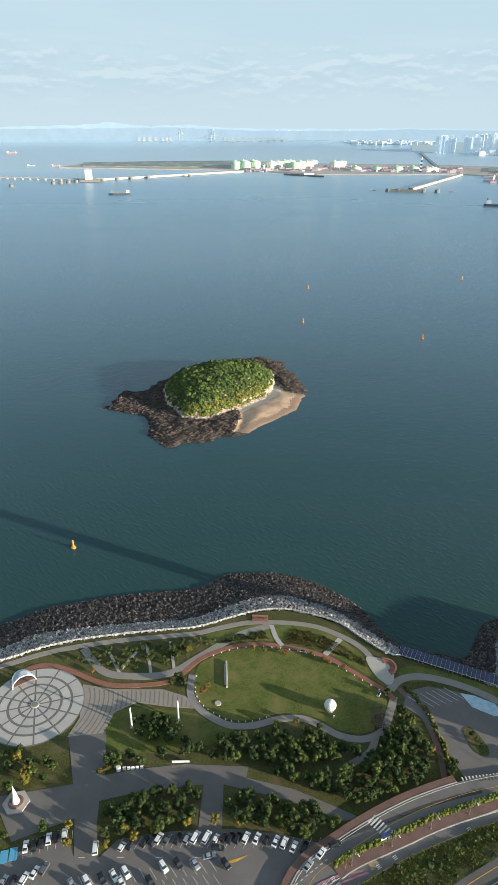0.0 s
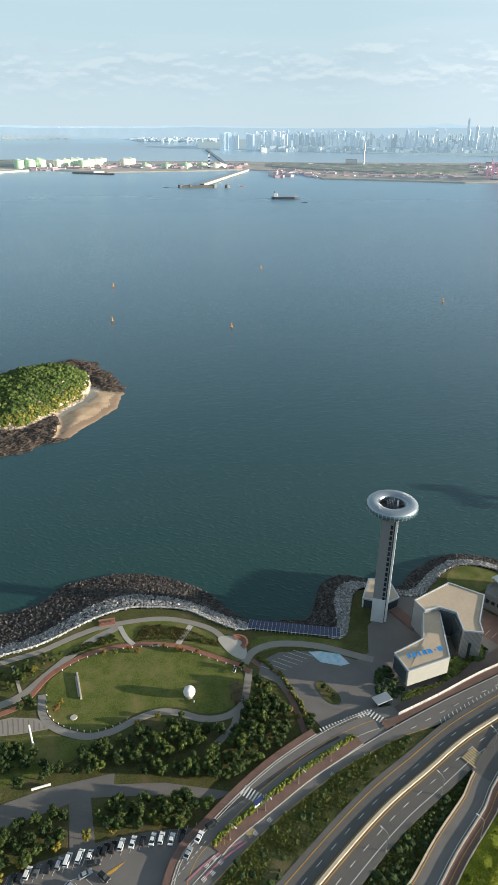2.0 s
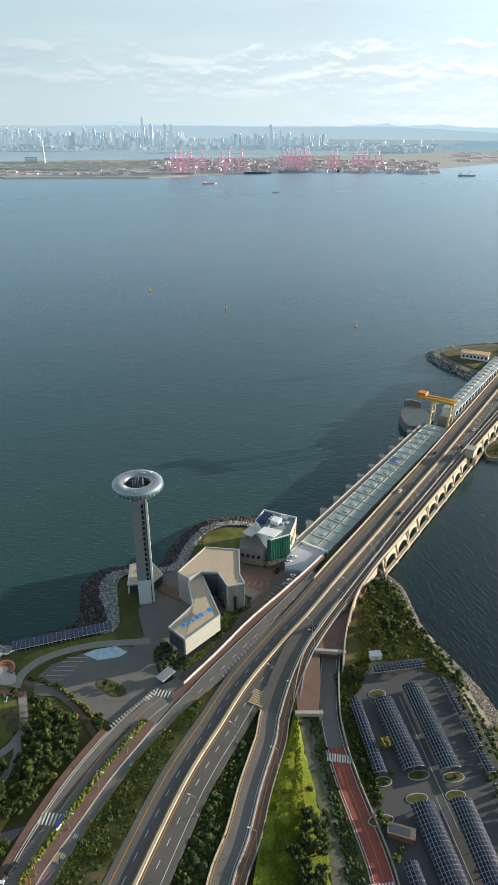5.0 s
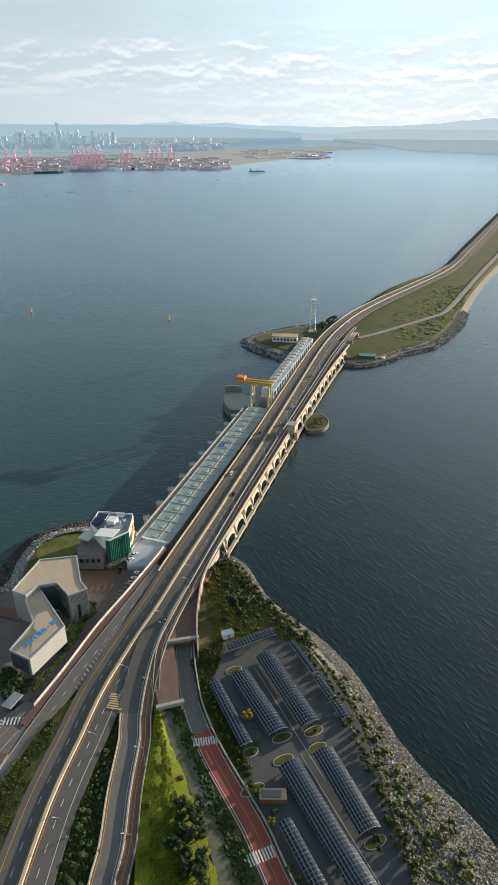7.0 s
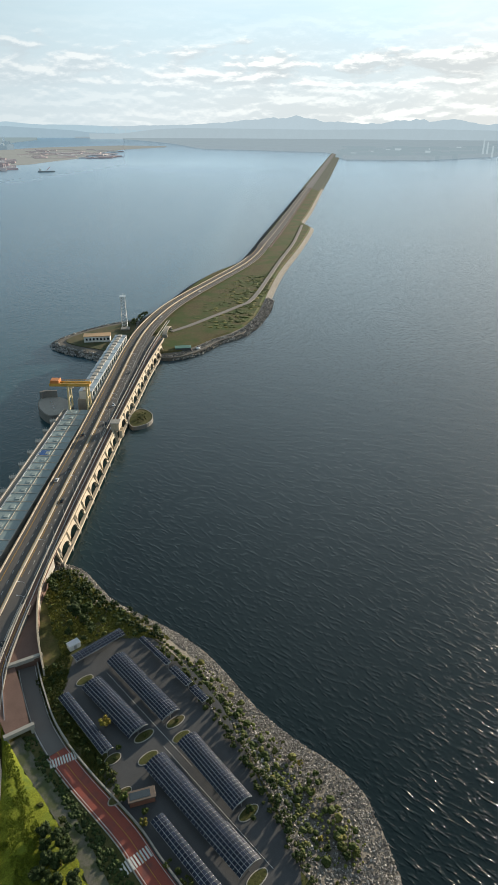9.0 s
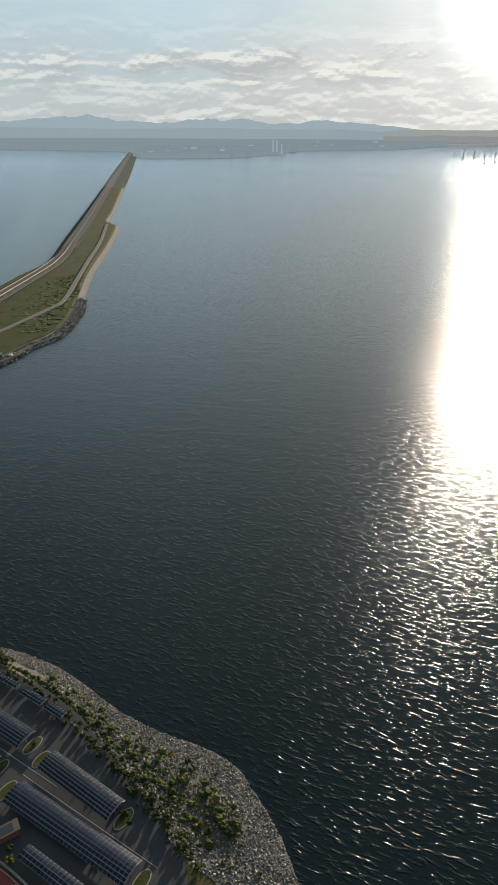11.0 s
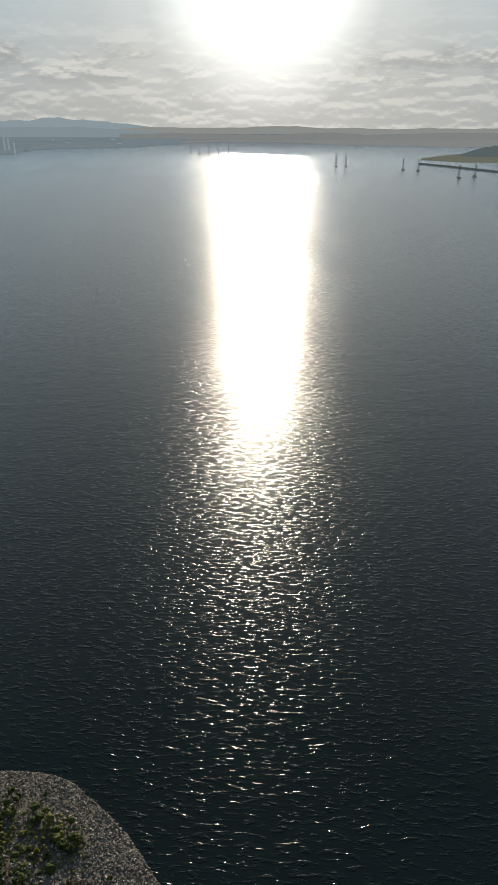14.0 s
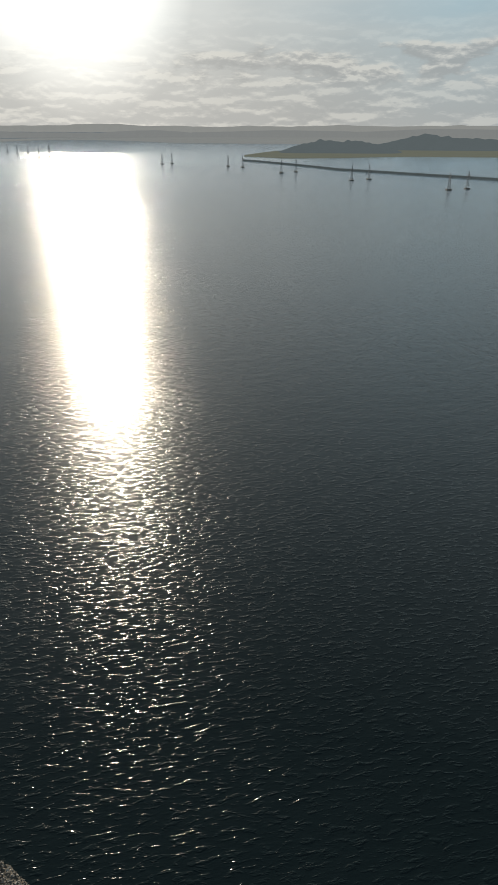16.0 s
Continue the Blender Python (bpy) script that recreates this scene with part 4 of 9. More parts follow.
def shore_railing():
    line = [p for p in sample(curve([(x, y, 5.95) for x, y in A_TOP], 3.0), 240)]
    e = thing("shore_railing", "long white metal railing along the shore promenade", "railing")
    for z in (0.5, 1.05):
        vs, fs = strip(line, -0.06, 0.06, z, 0.12)
        mesh_object("rail", vs, fs, WHITE, e)
    me = shared("rail_post", box(B(), -0.07, -0.07, 0, 0.07, 0.07, 1.1), WHITE)
    for p, a in along(line, 1.0, 2.6):
        put("post", me, pose(p.x, p.y, p.z, 0, 0, a), e)


shore_railing()

# ---- buildings ----
RIM = surface("roof_rim_metal", (0.55, 0.57, 0.58), 0.4, 0.06, 3.0, 0.05, metal=0.4)
CURTAIN = surface("curtain_glass", (0.06, 0.075, 0.085), 0.12, 0.15, 3.0, 0.0)
GREEN_GLASS = surface("green_glass", (0.02, 0.10, 0.075), 0.15, 0.25, 2.0, 0.0)
PV = surface("solar_cells", (0.019, 0.026, 0.045), 0.3, 0.25, 1.2, 0.0, piece=0.3, spec=0.25)
PV_BLUE = surface("blue_solar_cells", (0.017, 0.027, 0.085), 0.3, 0.25, 1.2, 0.0, piece=0.2, spec=0.18)
PV_FRAME = surface("panel_frame", (0.62, 0.63, 0.61), 0.5, 0.05, 2.0, 0.0, metal=0.2)
BLUE_PAINT = surface("blue_sign_paint", (0.03, 0.22, 0.55), 0.6, 0.1, 2.0, 0.0)


def ring_mesh(R, r, high, z, N=64, M=18, a0=0.0, a1=2 * math.pi):
    bm = B()
    closed = abs(a1 - a0 - 2 * math.pi) < 1e-6
    vs = [[bm.verts.new(((R + r * math.cos(b)) * math.cos(2 * math.pi * i / N), (R + r * math.cos(b)) * math.sin(2 * math.pi * i / N), z + high * math.sin(b))) for b in (a0 + (a1 - a0) * j / M for j in range(M if closed else M + 1))] for i in range(N)]
    L = len(vs[0])
    for i in range(N):
        for j in range(L if closed else L - 1):
            bm.faces.new((vs[i][j], vs[(i + 1) % N][j], vs[(i + 1) % N][(j + 1) % L], vs[i][(j + 1) % L]))
    return bm


def observation_tower():
    e = thing("observation_tower", "slim grey observation tower with a silver ring-shaped deck on top", "tower", (142.5, 226.0, PLACE), -32)
    part("shaft", box(B(), -4.0, -3.6, 0, 2.3, 4.0, 62, 0.1), surface("grey_shaft_panel", (0.22, 0.23, 0.235), 0.45, 0.12, 4.0, 0.05), e)
    part("edge_shaft", box(B(), 2.6, -3.0, 0, 3.9, 3.6, 64, 0.1), WHITE, e, "bright white vertical fin")
    part("lift_glazing", box(B(), 2.2, -3.72, 2, 2.75, -3.0, 62), CURTAIN, e)
    for k in range(18):
        part("shaft_window", box(B(), 0.6, -3.75, 5 + k * 3.1, 1.8, -3.55, 7.2 + k * 3.1), GLASS, e)
    part("base_panel", box(B(), -4.1, -3.8, 0, 2.4, -3.55, 15, 0.03), surface("pale_tower_panel", (0.55, 0.57, 0.58), 0.5, 0.08, 3.0, 0.05), e)
    part("ring_roof", ring_mesh(9.0, 3.2, 2.2, 69.4, a0=0.25, a1=math.pi), surface("ring_metal", (0.36, 0.40, 0.43), 0.3, 0.1, 2.0, 0.05, metal=0.7), e, "brushed silver ring roof", True)
    part("ring_glazing", ring_mesh(9.0, 3.3, 2.3, 69.3, a0=-0.75, a1=0.3), surface("ring_glass", (0.10, 0.19, 0.22), 0.1, 0.2, 2.0, 0.0), e, "bluish ring of windows", True)
    part("ring_belly", ring_mesh(9.0, 3.1, 2.6, 69.1, a0=math.pi, a1=2 * math.pi - 0.6), PANEL, e, smooth=True)
    for k in range(40):
        a = k * math.pi / 20
        part("mullion", box(B(), 11.6, -0.07, 67.7, 12.36, 0.07, 69.9, 0, pose(0, 0, 0, 0, 0, math.degrees(a))), PV_FRAME, e)
    part("balcony", ring_mesh(8.6, 1.4, 0.5, 66.2, 48, 8), DARK_PANEL, e)
    part("core", box(B(), -2.2, -2.2, 61, 2.2, 2.2, 68.6, 0.15), DARK_PANEL, e)
    # dark inside of the open ring, painted on an added disc
    part("core_floor", cyl(B(), 0, 0, 66.0, 66.4, 7.0, 7.0, 32), DARK_PANEL, e)
    for k in range(5):
        part("core_louvre", box(B(), -2.4 + k * 0.75, -2.0, 68.6, -2.15 + k * 0.75, 2.0, 70.6 + 0.35 * k, 0), PANEL, e)
    part("core_fin", prism([(2.2, -1.6), (3.0, -1.6), (3.0, 1.6), (2.2, 1.6)], 64, [73.3, 73.3, 70, 70]), WHITE, e)
    for k in range(8):
        bm = B()
        a = k * math.pi / 4 + 0.2
        rod(bm, (2.2 * math.cos(a), 2.2 * math.sin(a), 69.4), (6.4 * math.cos(a), 6.4 * math.sin(a), 69.4), 0.26)
        part("spoke", bm, DARK_PANEL, e)
    for k in range(64):
        a = k * math.pi / 32
        bm = B()
        for j in range(6):
            b0, b1 = 0.35 + j * 0.42, 0.35 + (j + 1) * 0.42
            P = [((9.0 + 3.22 * math.cos(b)) * math.cos(a), (9.0 + 3.22 * math.cos(b)) * math.sin(a), 69.42 + 2.2 * math.sin(b)) for b in (b0, b1)]
            rod(bm, P[0], P[1], 0.035, 3)
        part("seam", bm, PANEL, e)


observation_tower()


def grow(pts, d):
    c = Vector((sum(p[0] for p in pts) / len(pts), sum(p[1] for p in pts) / len(pts)))
    n, out = len(pts), []
    area = sum(a[0] * b[1] - b[0] * a[1] for a, b in zip(pts, pts[1:] + pts[:1]))
    s = 1 if area > 0 else -1
    for i in range(n):
        a, b, q = Vector(pts[i - 1]), Vector(pts[i]), Vector(pts[(i + 1) % n])
        t0, t1 = (b - a).normalized(), (q - b).normalized()
        n0, n1 = Vector((t0.y, -t0.x)) * s, Vector((t1.y, -t1.x)) * s
        m = (n0 + n1).normalized()
        k = d / max(0.4, m.dot(n0))
        out.append((b.x + m.x * k, b.y + m.y * k))
    return out


def parapet(name, pts, tops, wide, high, material, parent):
    """A raised rim round a roof."""
    inner = grow(pts, -wide)
    n = len(pts)
    tops = tops if isinstance(tops, (list, tuple)) else [tops] * n
    vs = [(*p, z - 0.3) for p, z in zip(pts, tops)] + [(*p, z + high) for p, z in zip(pts, tops)] + [(*p, z + high) for p, z in zip(inner, tops)] + [(*p, z - 0.1) for p, z in zip(inner, tops)]
    fs = []
    for k in range(3):
        for i in range(n):
            j = (i + 1) % n
            fs.append((k * n + i, k * n + j, (k + 1) * n + j, (k + 1) * n + i))
    return mesh_object(name, vs, fs, material, parent)


def visitor_centre():
    e = thing("visitor_centre", "angular pale metal visitor centre with a folded tan roof", "building")
    nw = [(155, 215), (179, 222), (191, 208), (177, 192), (174, 185), (166, 189), (170, 201), (164, 207), (156, 207)]
    wall = part("north_wing", prism(nw, PLACE, 22.6), PANEL, e)
    part("north_roof", prism(grow(nw, -0.5), 22.5, 22.75), ROOF_TAN, e, "tan roof membrane")
    parapet("roof_rim", grow(nw, 0.15), 22.75, 0.6, 0.45, RIM, e)
    sw = [(156, 208), (165, 208), (153, 179.5), (131, 178.0), (130.5, 190), (147.5, 193.5)]
    tops = [20.4, 20.4, 18.6, 18.0, 18.0, 19.0]
    part("south_wing", prism(sw, [12.5, 12.5, 9.4, 9.2, 9.2, 10], tops), surface("pale_wing_cladding", (0.40, 0.40, 0.36), 0.5, 0.1, 3.0, 0.05), e)
    part("south_roof", prism(grow(sw, -0.5), [t - 0.2 for t in tops], [t + 0.12 for t in tops]), ROOF_TAN, e, "tan roof membrane")
    parapet("roof_rim", grow(sw, 0.15), tops, 0.6, 0.5, RIM, e)
    # dark end window of the raised wing
    part("end_window", prism([(130.55, 179.2), (130.3, 179.2), (129.95, 189.0), (130.2, 189.0)], 10.0, 17.2), CURTAIN, e)
    # standing seams on the east gable
    for k in range(16):
        f = (k + 0.5) / 16
        x, y = 174 + (166 - 174) * f, 185 + (189 - 185) * f
        part("seam", box(B(), x - 0.06, y - 0.2, PLACE, x + 0.06, y - 0.03, 22.4, 0, None), DARK_CONCRETE, e)
    part("slot_window", prism([(168.6, 187.3), (169.8, 186.7), (169.6, 186.4), (168.4, 187.0)], 7, 16), GLASS, e)
    # sunken court between the wings
    part("court_glass", prism([(164.5, 206.6), (169.5, 201), (166.3, 190.5), (165.5, 190.8), (168.4, 200.8), (163.8, 206)], 8, 21.5), CURTAIN, e)
    for x, y, z in ((140, 182, 9.3), (148, 184, 9.8), (137, 188, 9.4)):
        part("column", cyl(B(), x, y, PLACE, z, 0.35, 0.35, 10), CONCRETE, e)
    part("core", prism([(150, 188), (160, 190), (162, 200), (155, 204)], PLACE, 12.5), DARK_PANEL, e)
    # roof sign: plain blue bars
    o, t = Vector((150.6, 183.2, 0)), Vector((-1, 0.07, 0)).normalized()
    for k, w in enumerate((2.4, 0.9, 2.2, 2.0, 1.2, 2.0, 1.6)):
        p = o + t * (k * 2.55) + Vector((0, 1.2, 0))
        z = 18.75 + 0.075 * (p.x - 131) + 0.05
        part("sign_bar", box(B(), p.x - w / 2, p.y - (0.3 if k == 1 else 1.3), z, p.x + w / 2, p.y + (0.3 if k == 1 else 1.3), z + 0.12, 0, None), BLUE_PAINT, e, "blue painted roof sign bar" if k == 0 else "")


visitor_centre()


def terrace_building():
    e = thing("tower_pavilion", "low pavilion with a tan roof at the foot of the tower", "building")
    pts = [(138, 236), (148, 249), (158, 246), (156, 231), (148, 229)]
    part("body", prism(pts, PLACE, 11.2), CURTAIN, e)
    part("roof", prism(grow(pts, 0.6), 11.2, 12.0), RIM, e)
    part("membrane", prism(grow(pts, -0.2), 12.0, 12.1), ROOF_TAN, e)
    for k in range(10):
        f = k / 9
        x, y = 138 + 10 * f, 236 + 13 * f
        part("fin", box(B(), x - 0.3, y - 0.3, PLACE, x + 0.3, y + 0.3, 11.2), WHITE, e)
    part("steps", prism([(150, 228), (156, 230), (160, 214), (154, 212)], PLACE, PLACE + 0.7), BROWN_PAVING, e)


terrace_building()


def office_building():
    e = thing("office_building", "white office building with green glazed front and rooftop panels", "building")
    low = [(199, 217), (205, 223), (216, 224), (212, 206), (206, 205)]
    part("low_wing", prism(low, PLACE, 15), surface("dark_stone_wall", (0.16, 0.155, 0.15), 0.8, 0.15, 3.0, 0.1), e)
    part("low_terrace", prism(grow(low, -0.5), 15, 15.2), DARK_CONCRETE, e)
    for k in range(4):
        part("low_window", prism([(199.4 + k * 1.6, 215.6 - k * 2.6), (200.3 + k * 1.6, 214.1 - k * 2.6), (199.9 + k * 1.6, 213.8 - k * 2.6), (199.0 + k * 1.6, 215.3 - k * 2.6)], 10.5, 12.3), GLASS, e)
    main = [(211, 209), (217, 223), (229, 228), (237, 209), (233, 206), (222, 199.5), (210, 203)]
    part("main_block", prism(main, PLACE, 22), WHITE, e)
    part("roof_deck", prism(grow(main, -0.6), 22, 22.15), surface("grey_roof", (0.25, 0.27, 0.29), 0.8, 0.15, 3.0), e)
    parapet("parapet", main, 22.1, 0.4, 0.9, WHITE, e)
    part("white_canopy", prism([(206.4, 222.4), (214.6, 224.0), (215.4, 216.6), (207.2, 215.8)], 19.4, 19.9), surface("pale_canopy", (0.62, 0.60, 0.56), 0.5, 0.08, 2.0, 0.0, second=(0.46, 0.55, 0.36), spread=0.6), e, "pale tinted roof plate")
    part("canopy_post", cyl(B(), 207.6, 216.4, 15, 19.2, 0.2, 0.2, 8), METAL, e)
    part("canopy_post", cyl(B(), 207, 221.6, 15, 19.2, 0.2, 0.2, 8), METAL, e)
    part("white_plate", prism([(209, 212.6), (216, 214.4), (220.6, 204.6), (212.6, 203.0)], 22.9, 23.3), WHITE, e, "white roof plate")
    part("plant_room", prism([(221.6, 215.2), (226.6, 216.8), (228, 212), (223, 210.5)], 22.2, 24.8), WHITE, e)
    part("vent_unit", prism([(229, 215), (232, 216), (233.5, 212), (230.5, 211)], 22.2, 23.6), METAL, e)
    part("orange_band", prism([(222.4, 199.4), (232.8, 205.6), (233.0, 205.4), (222.6, 199.2)], 15, [15.8, 21, 21, 15.8]), surface("orange_stripe", (0.62, 0.25, 0.05), 0.6, 0.1, 2.0, 0.0), e)
    # rooftop solar field, tilted
    for i in range(7):
        for j in range(4):
            p = Vector((217.3, 221.6)) + Vector((0.95, 0.31)) * (i * 1.72) + Vector((0.31, -0.95)) * (j * 1.5)
            part("solar_panel", box(B(), -0.82, -0.71, 0, 0.82, 0.71, 0.06, 0, pose(p.x, p.y, 23.15, 0, 0, 18)), PV_BLUE, e)
    for j in range(5):
        a = Vector((216.3, 221.3)) + Vector((0.31, -0.95)) * (j * 1.5 - 0.75)
        bm = B()
        rod(bm, (a.x, a.y, 23.05), (a.x + 12.0, a.y + 3.9, 23.05), 0.07, 4)
        part("panel_rail", bm, PV_FRAME, e)
    STEEL_BLUE = surface("blue_roof_steel", (0.10, 0.24, 0.40), 0.5, 0.12, 2.0, 0.0)
    for k in range(5):
        part("pipe_frame", box(B(), -0.12, -2.6, 0, 0.12, 2.6, 0.9, 0, pose(229.2 + k * 1.1, 213.6 - k * 0.55, 22.2, 0, 0, 24)), STEEL_BLUE, e, "blue steel pipe frame" if k == 0 else "")
    for x, y, w in ((218.6, 213.4, 1.1), (226.5, 209.6, 1.0), (229.0, 209.0, 1.2)):
        part("vent_unit", box(B(), x - w, y - w * 0.7, 22.15, x + w, y + w * 0.7, 23.4, 0.08), PANEL, e)
    # green glazed front with a lattice
    front = [(208.4, 204.2), (210, 202.6), (221.8, 199.1), (222.2, 199.5), (210.5, 203.3), (209, 205)]
    part("green_front", prism(front, 8.5, 22.3), GREEN_GLASS, e, "green glazed curtain wall")
    GREEN = surface("green_lattice_paint", (0.03, 0.20, 0.13), 0.5, 0.15, 2.0, 0.0)
    for k in range(13):
        f = k / 12
        x, y = 209.6 + 12.4 * f, 202.3 - 3.5 * f
        part("lattice_post", box(B(), x - 0.1, y - 0.35, 8, x + 0.1, y - 0.15, 22.5), GREEN, e)
    for k in range(8):
        bm = B()
        rod(bm, (209.4, 202.2, 9 + k * 1.9), (222.2, 198.6, 9 + k * 1.9), 0.09, 4)
        part("lattice_rail", bm, GREEN, e)
    for k in range(6):
        bm = B()
        rod(bm, (216 + k, 200.2 - k * 0.28, 8.5), (217.5 + k, 199.2 - k * 0.28, 22), 0.1, 4)
        part("lattice_brace", bm, GREEN, e)
    for k in range(7):
        part("entrance_slat", box(B(), -0.2, -2.5, 0, 0.2, 2.5, 0.25, 0, pose(205 + k * 1.1, 200.8 - k * 0.35, 9.2, 0, 0, -16)), BROWN_PAVING, e)


office_building()


def guard_house():
    e = thing("guard_house", "small gatehouse with a flat pale roof", "building", (117.5, 175.5, PLACE), 8)
    part("body", box(B(), -2.6, -1.4, 0, 2.6, 1.4, 2.8), CURTAIN, e)
    part("roof", box(B(), -4.0, -2.4, 2.8, 4.0, 2.4, 3.3, 0.08), METAL, e)
    for sx in (-3.4, 3.4):
        part("post", cyl(B(), sx, -1.9, 0, 2.8, 0.12, 0.12, 8), METAL, e)


guard_house()


def solar_field():
    e = thing("waterfront_solar_field", "tilted row of dark blue solar panels on the revetment", "solar panels")
    a, b = Vector((74, 237.5, 0)), Vector((118, 217, 0))
    d = (b - a).normalized()
    s = Vector((-d.y, d.x, 0))
    me = shared("solar_panel", box(B(), -0.95, -0.85, 0, 0.95, 0.85, 0.07), PV_BLUE)
    nx = int((b - a).length / 2.05)
    for i in range(nx):
        for j in range(5):
            p = a + d * (1 + i * 2.05) + s * (0.9 + j * 1.72)
            put("solar_panel", me, Matrix.Translation((p.x, p.y, 6.6 - j * 0.42)) @ Matrix.Rotation(math.atan2(d.y, d.x), 4, "Z") @ Matrix.Rotation(radians(-13.5), 4, "X"), e)
    for j in range(6):
        bm = B()
        p0, p1 = a + s * (0.05 + j * 1.72), b + s * (0.05 + j * 1.72)
        rod(bm, (p0.x, p0.y, 6.74 - j * 0.42), (p1.x, p1.y, 6.74 - j * 0.42), 0.13, 4)
        part("rail", bm, PV_FRAME, e)
    for i in range(0, nx + 1):
        p = a + d * (i * 2.05)
        q = p + s * 8.6
        bm = B()
        rod(bm, (p.x, p.y, 6.76), (q.x, q.y, 4.66), 0.13, 4)
        part("cross_rail", bm, PV_FRAME, e)
        bm = B()
        rod(bm, (p.x, p.y, 5.4), (p.x, p.y, 6.7), 0.1, 4)
        rod(bm, (q.x, q.y, 1.5), (q.x, q.y, 4.6), 0.1, 4)
        part("stand", bm, PV_FRAME, e)


solar_field()

# painted mural on the turning area, island with shrubs, bay lines
slab("ground_mural", [(98, 214), (104, 212.5), (112, 208), (114, 201), (109.5, 201), (101, 206)], PLACE + 0.2, surface("mural_paint", (0.55, 0.60, 0.66), 0.7, 0.15, 3.0, 0.0, second=(0.25, 0.50, 0.60), spread=0.52), 0.1, label="pale blue and white painted ground mural")
slab("planted_island", [(93, 193), (97, 195), (101, 186), (100, 181), (95, 183)], PLACE + 0.3, ROUGH_GRASS, 0.4, 1.0, label="planted traffic island with a kerb")
lot = bpy.data.objects["round_lot"]
bay = shared("bay_line", box(B(), -0.08, -5.0, 0, 0.08, 5.0, 0.03), LINE)
for k in range(7):
    put("bay_line", bay, pose(77 + k * 3.0, 208.5 + k * 0.9, PLACE + 0.18, 0, 0, 48), lot)
park_lot = bpy.data.objects["car_park"]
short = shared("bay_line", box(B(), -0.07, -2.5, 0, 0.07, 2.5, 0.03), LINE)
for k in range(23):
    put("bay_line", short, pose(-47 + k * 3.3, 144.6 + 0.5 * math.sin(k * 0.15), PLACE + 0.14, 0, 0, -26), park_lot)
for k in range(8):
    put("bay_line", short, pose(-84 + k * 2.7, 140.6 + k * 0.9, PLACE + 0.14, 0, 0, 8), park_lot)
for r, (x0, y0) in enumerate(((-58, 131), (-60, 126))):
    for k in range(15):
        put("bay_line", short, pose(x0 + k * 3.5, y0 + k * 0.42, PLACE + 0.14, 0, 0, 37 if r == 0 else 37), park_lot)
blue = surface("blue_bay_paint", (0.10, 0.36, 0.55), 0.7, 0.15, 2.0, 0.0)
for k in range(4):
    part("blue_bay", box(B(), -1.4, -2.4, 0, 1.4, 2.4, 0.03, 0, pose(-94 + k * 3.1, 137.5 + k * 1.05, PLACE + 0.14, 0, 0, 10)), blue, park_lot)
lane = bpy.data.objects["service_lane"]
for k in range(7):
    put("bay_line", short, pose(187 + k * 2.7, 180.8 + k * 0.55, 7.18 + 0.062 * k * 2.7, 0, -3, 14), lane)
court = bpy.data.objects["brick_court"]
for k in range(4):
    put("bay_line", short, pose(190 + k * 2.3, 199.5 - k * 2.6, PLACE + 0.19, 0, 0, -64), court)
yellow_bay = YELLOW_LINE
for k in range(8):
    part("hatch_line", box(B(), -0.1, -2.2, 0, 0.1, 2.2, 0.03, 0, pose(-8 + k * 0.8, 137.5 + 0.25 * k, PLACE + 0.145, 0, 0, -60)), yellow_bay, park_lot)
part("hatch_box", box(B(), 2, 125.6, PLACE + 0.14, 15, 125.9, PLACE + 0.17), yellow_bay, park_lot)
for k in range(10):
    part("hatch_line", box(B(), -0.1, -3, 0, 0.1, 3, 0.03, 0, pose(3 + k * 1.3, 122.6, PLACE + 0.145, 0, 0, 0)), yellow_bay, park_lot)
for k in range(4):
    put("arrow_stroke", short, pose(-60 + k * 14, 139.5, PLACE + 0.14, 0, 0, 90) @ Matrix.Diagonal((1.2, 0.5, 1, 1)), park_lot)


# ---- bridge and power house ----
GTOP = [(178, 124, 9.6), (196, 137, 10.4), (218, 149, 11.4), (234, 154.2, 12), (251.5, 158.6, 12), (278, 164.2, 12), (324, 174.5, 12), (410, 193.4, 12), (484, 209, 12), (537, 220, 12), (589, 229, 12), (630, 236, 11.6)]
parapet_line = curve(GTOP, 3.0)
band("parapet", parapet_line, -0.35, 0.35, BEIGE_CONCRETE, 1.1, 1.6, label="pale concrete parapet of the bridge")
band("retaining_wall", [p for p in parapet_line if p.x < 250], -0.5, 0.2, CONCRETE, -0.4, 6.5, label="concrete retaining wall of the approach")
slab("bridge_walk", [(176, 140), (184, 129), (197, 137.5), (218, 149), (233, 152.5), (238, 160), (206, 155), (188, 149)], 9.6, BROWN_PAVING, 4.0, label="brown paved walk rising to the bridge")
inner = [p for p in median_line if 225 < p.x < 650]
outer = [p for p in parapet_line if p.x > 232]
n = 90
li, lo = sample(offset(inner, -11.5), n), sample(outer, n)
vs = [Vector((p.x, p.y, 11.75)) for p in li] + [Vector((p.x, p.y, 11.75)) for p in lo]
vs += [v - Vector((0, 0, 2.0)) for v in vs]
fs = [(i, i + n, i + n + 1, i + 1) for i in range(n - 1)] + [(2 * n + i, 2 * n + i + 1, 3 * n + i + 1, 3 * n + i) for i in range(n - 1)]
fs += [(i, i + 1, 2 * n + i + 1, 2 * n + i) for i in range(n - 1)] + [(n + i + 1, n + i, 3 * n + i, 3 * n + i + 1) for i in range(n - 1)]
setting(mesh_object("bridge_deck", vs, fs, DARK_ASPHALT), "dark asphalt bridge deck over the sluices")
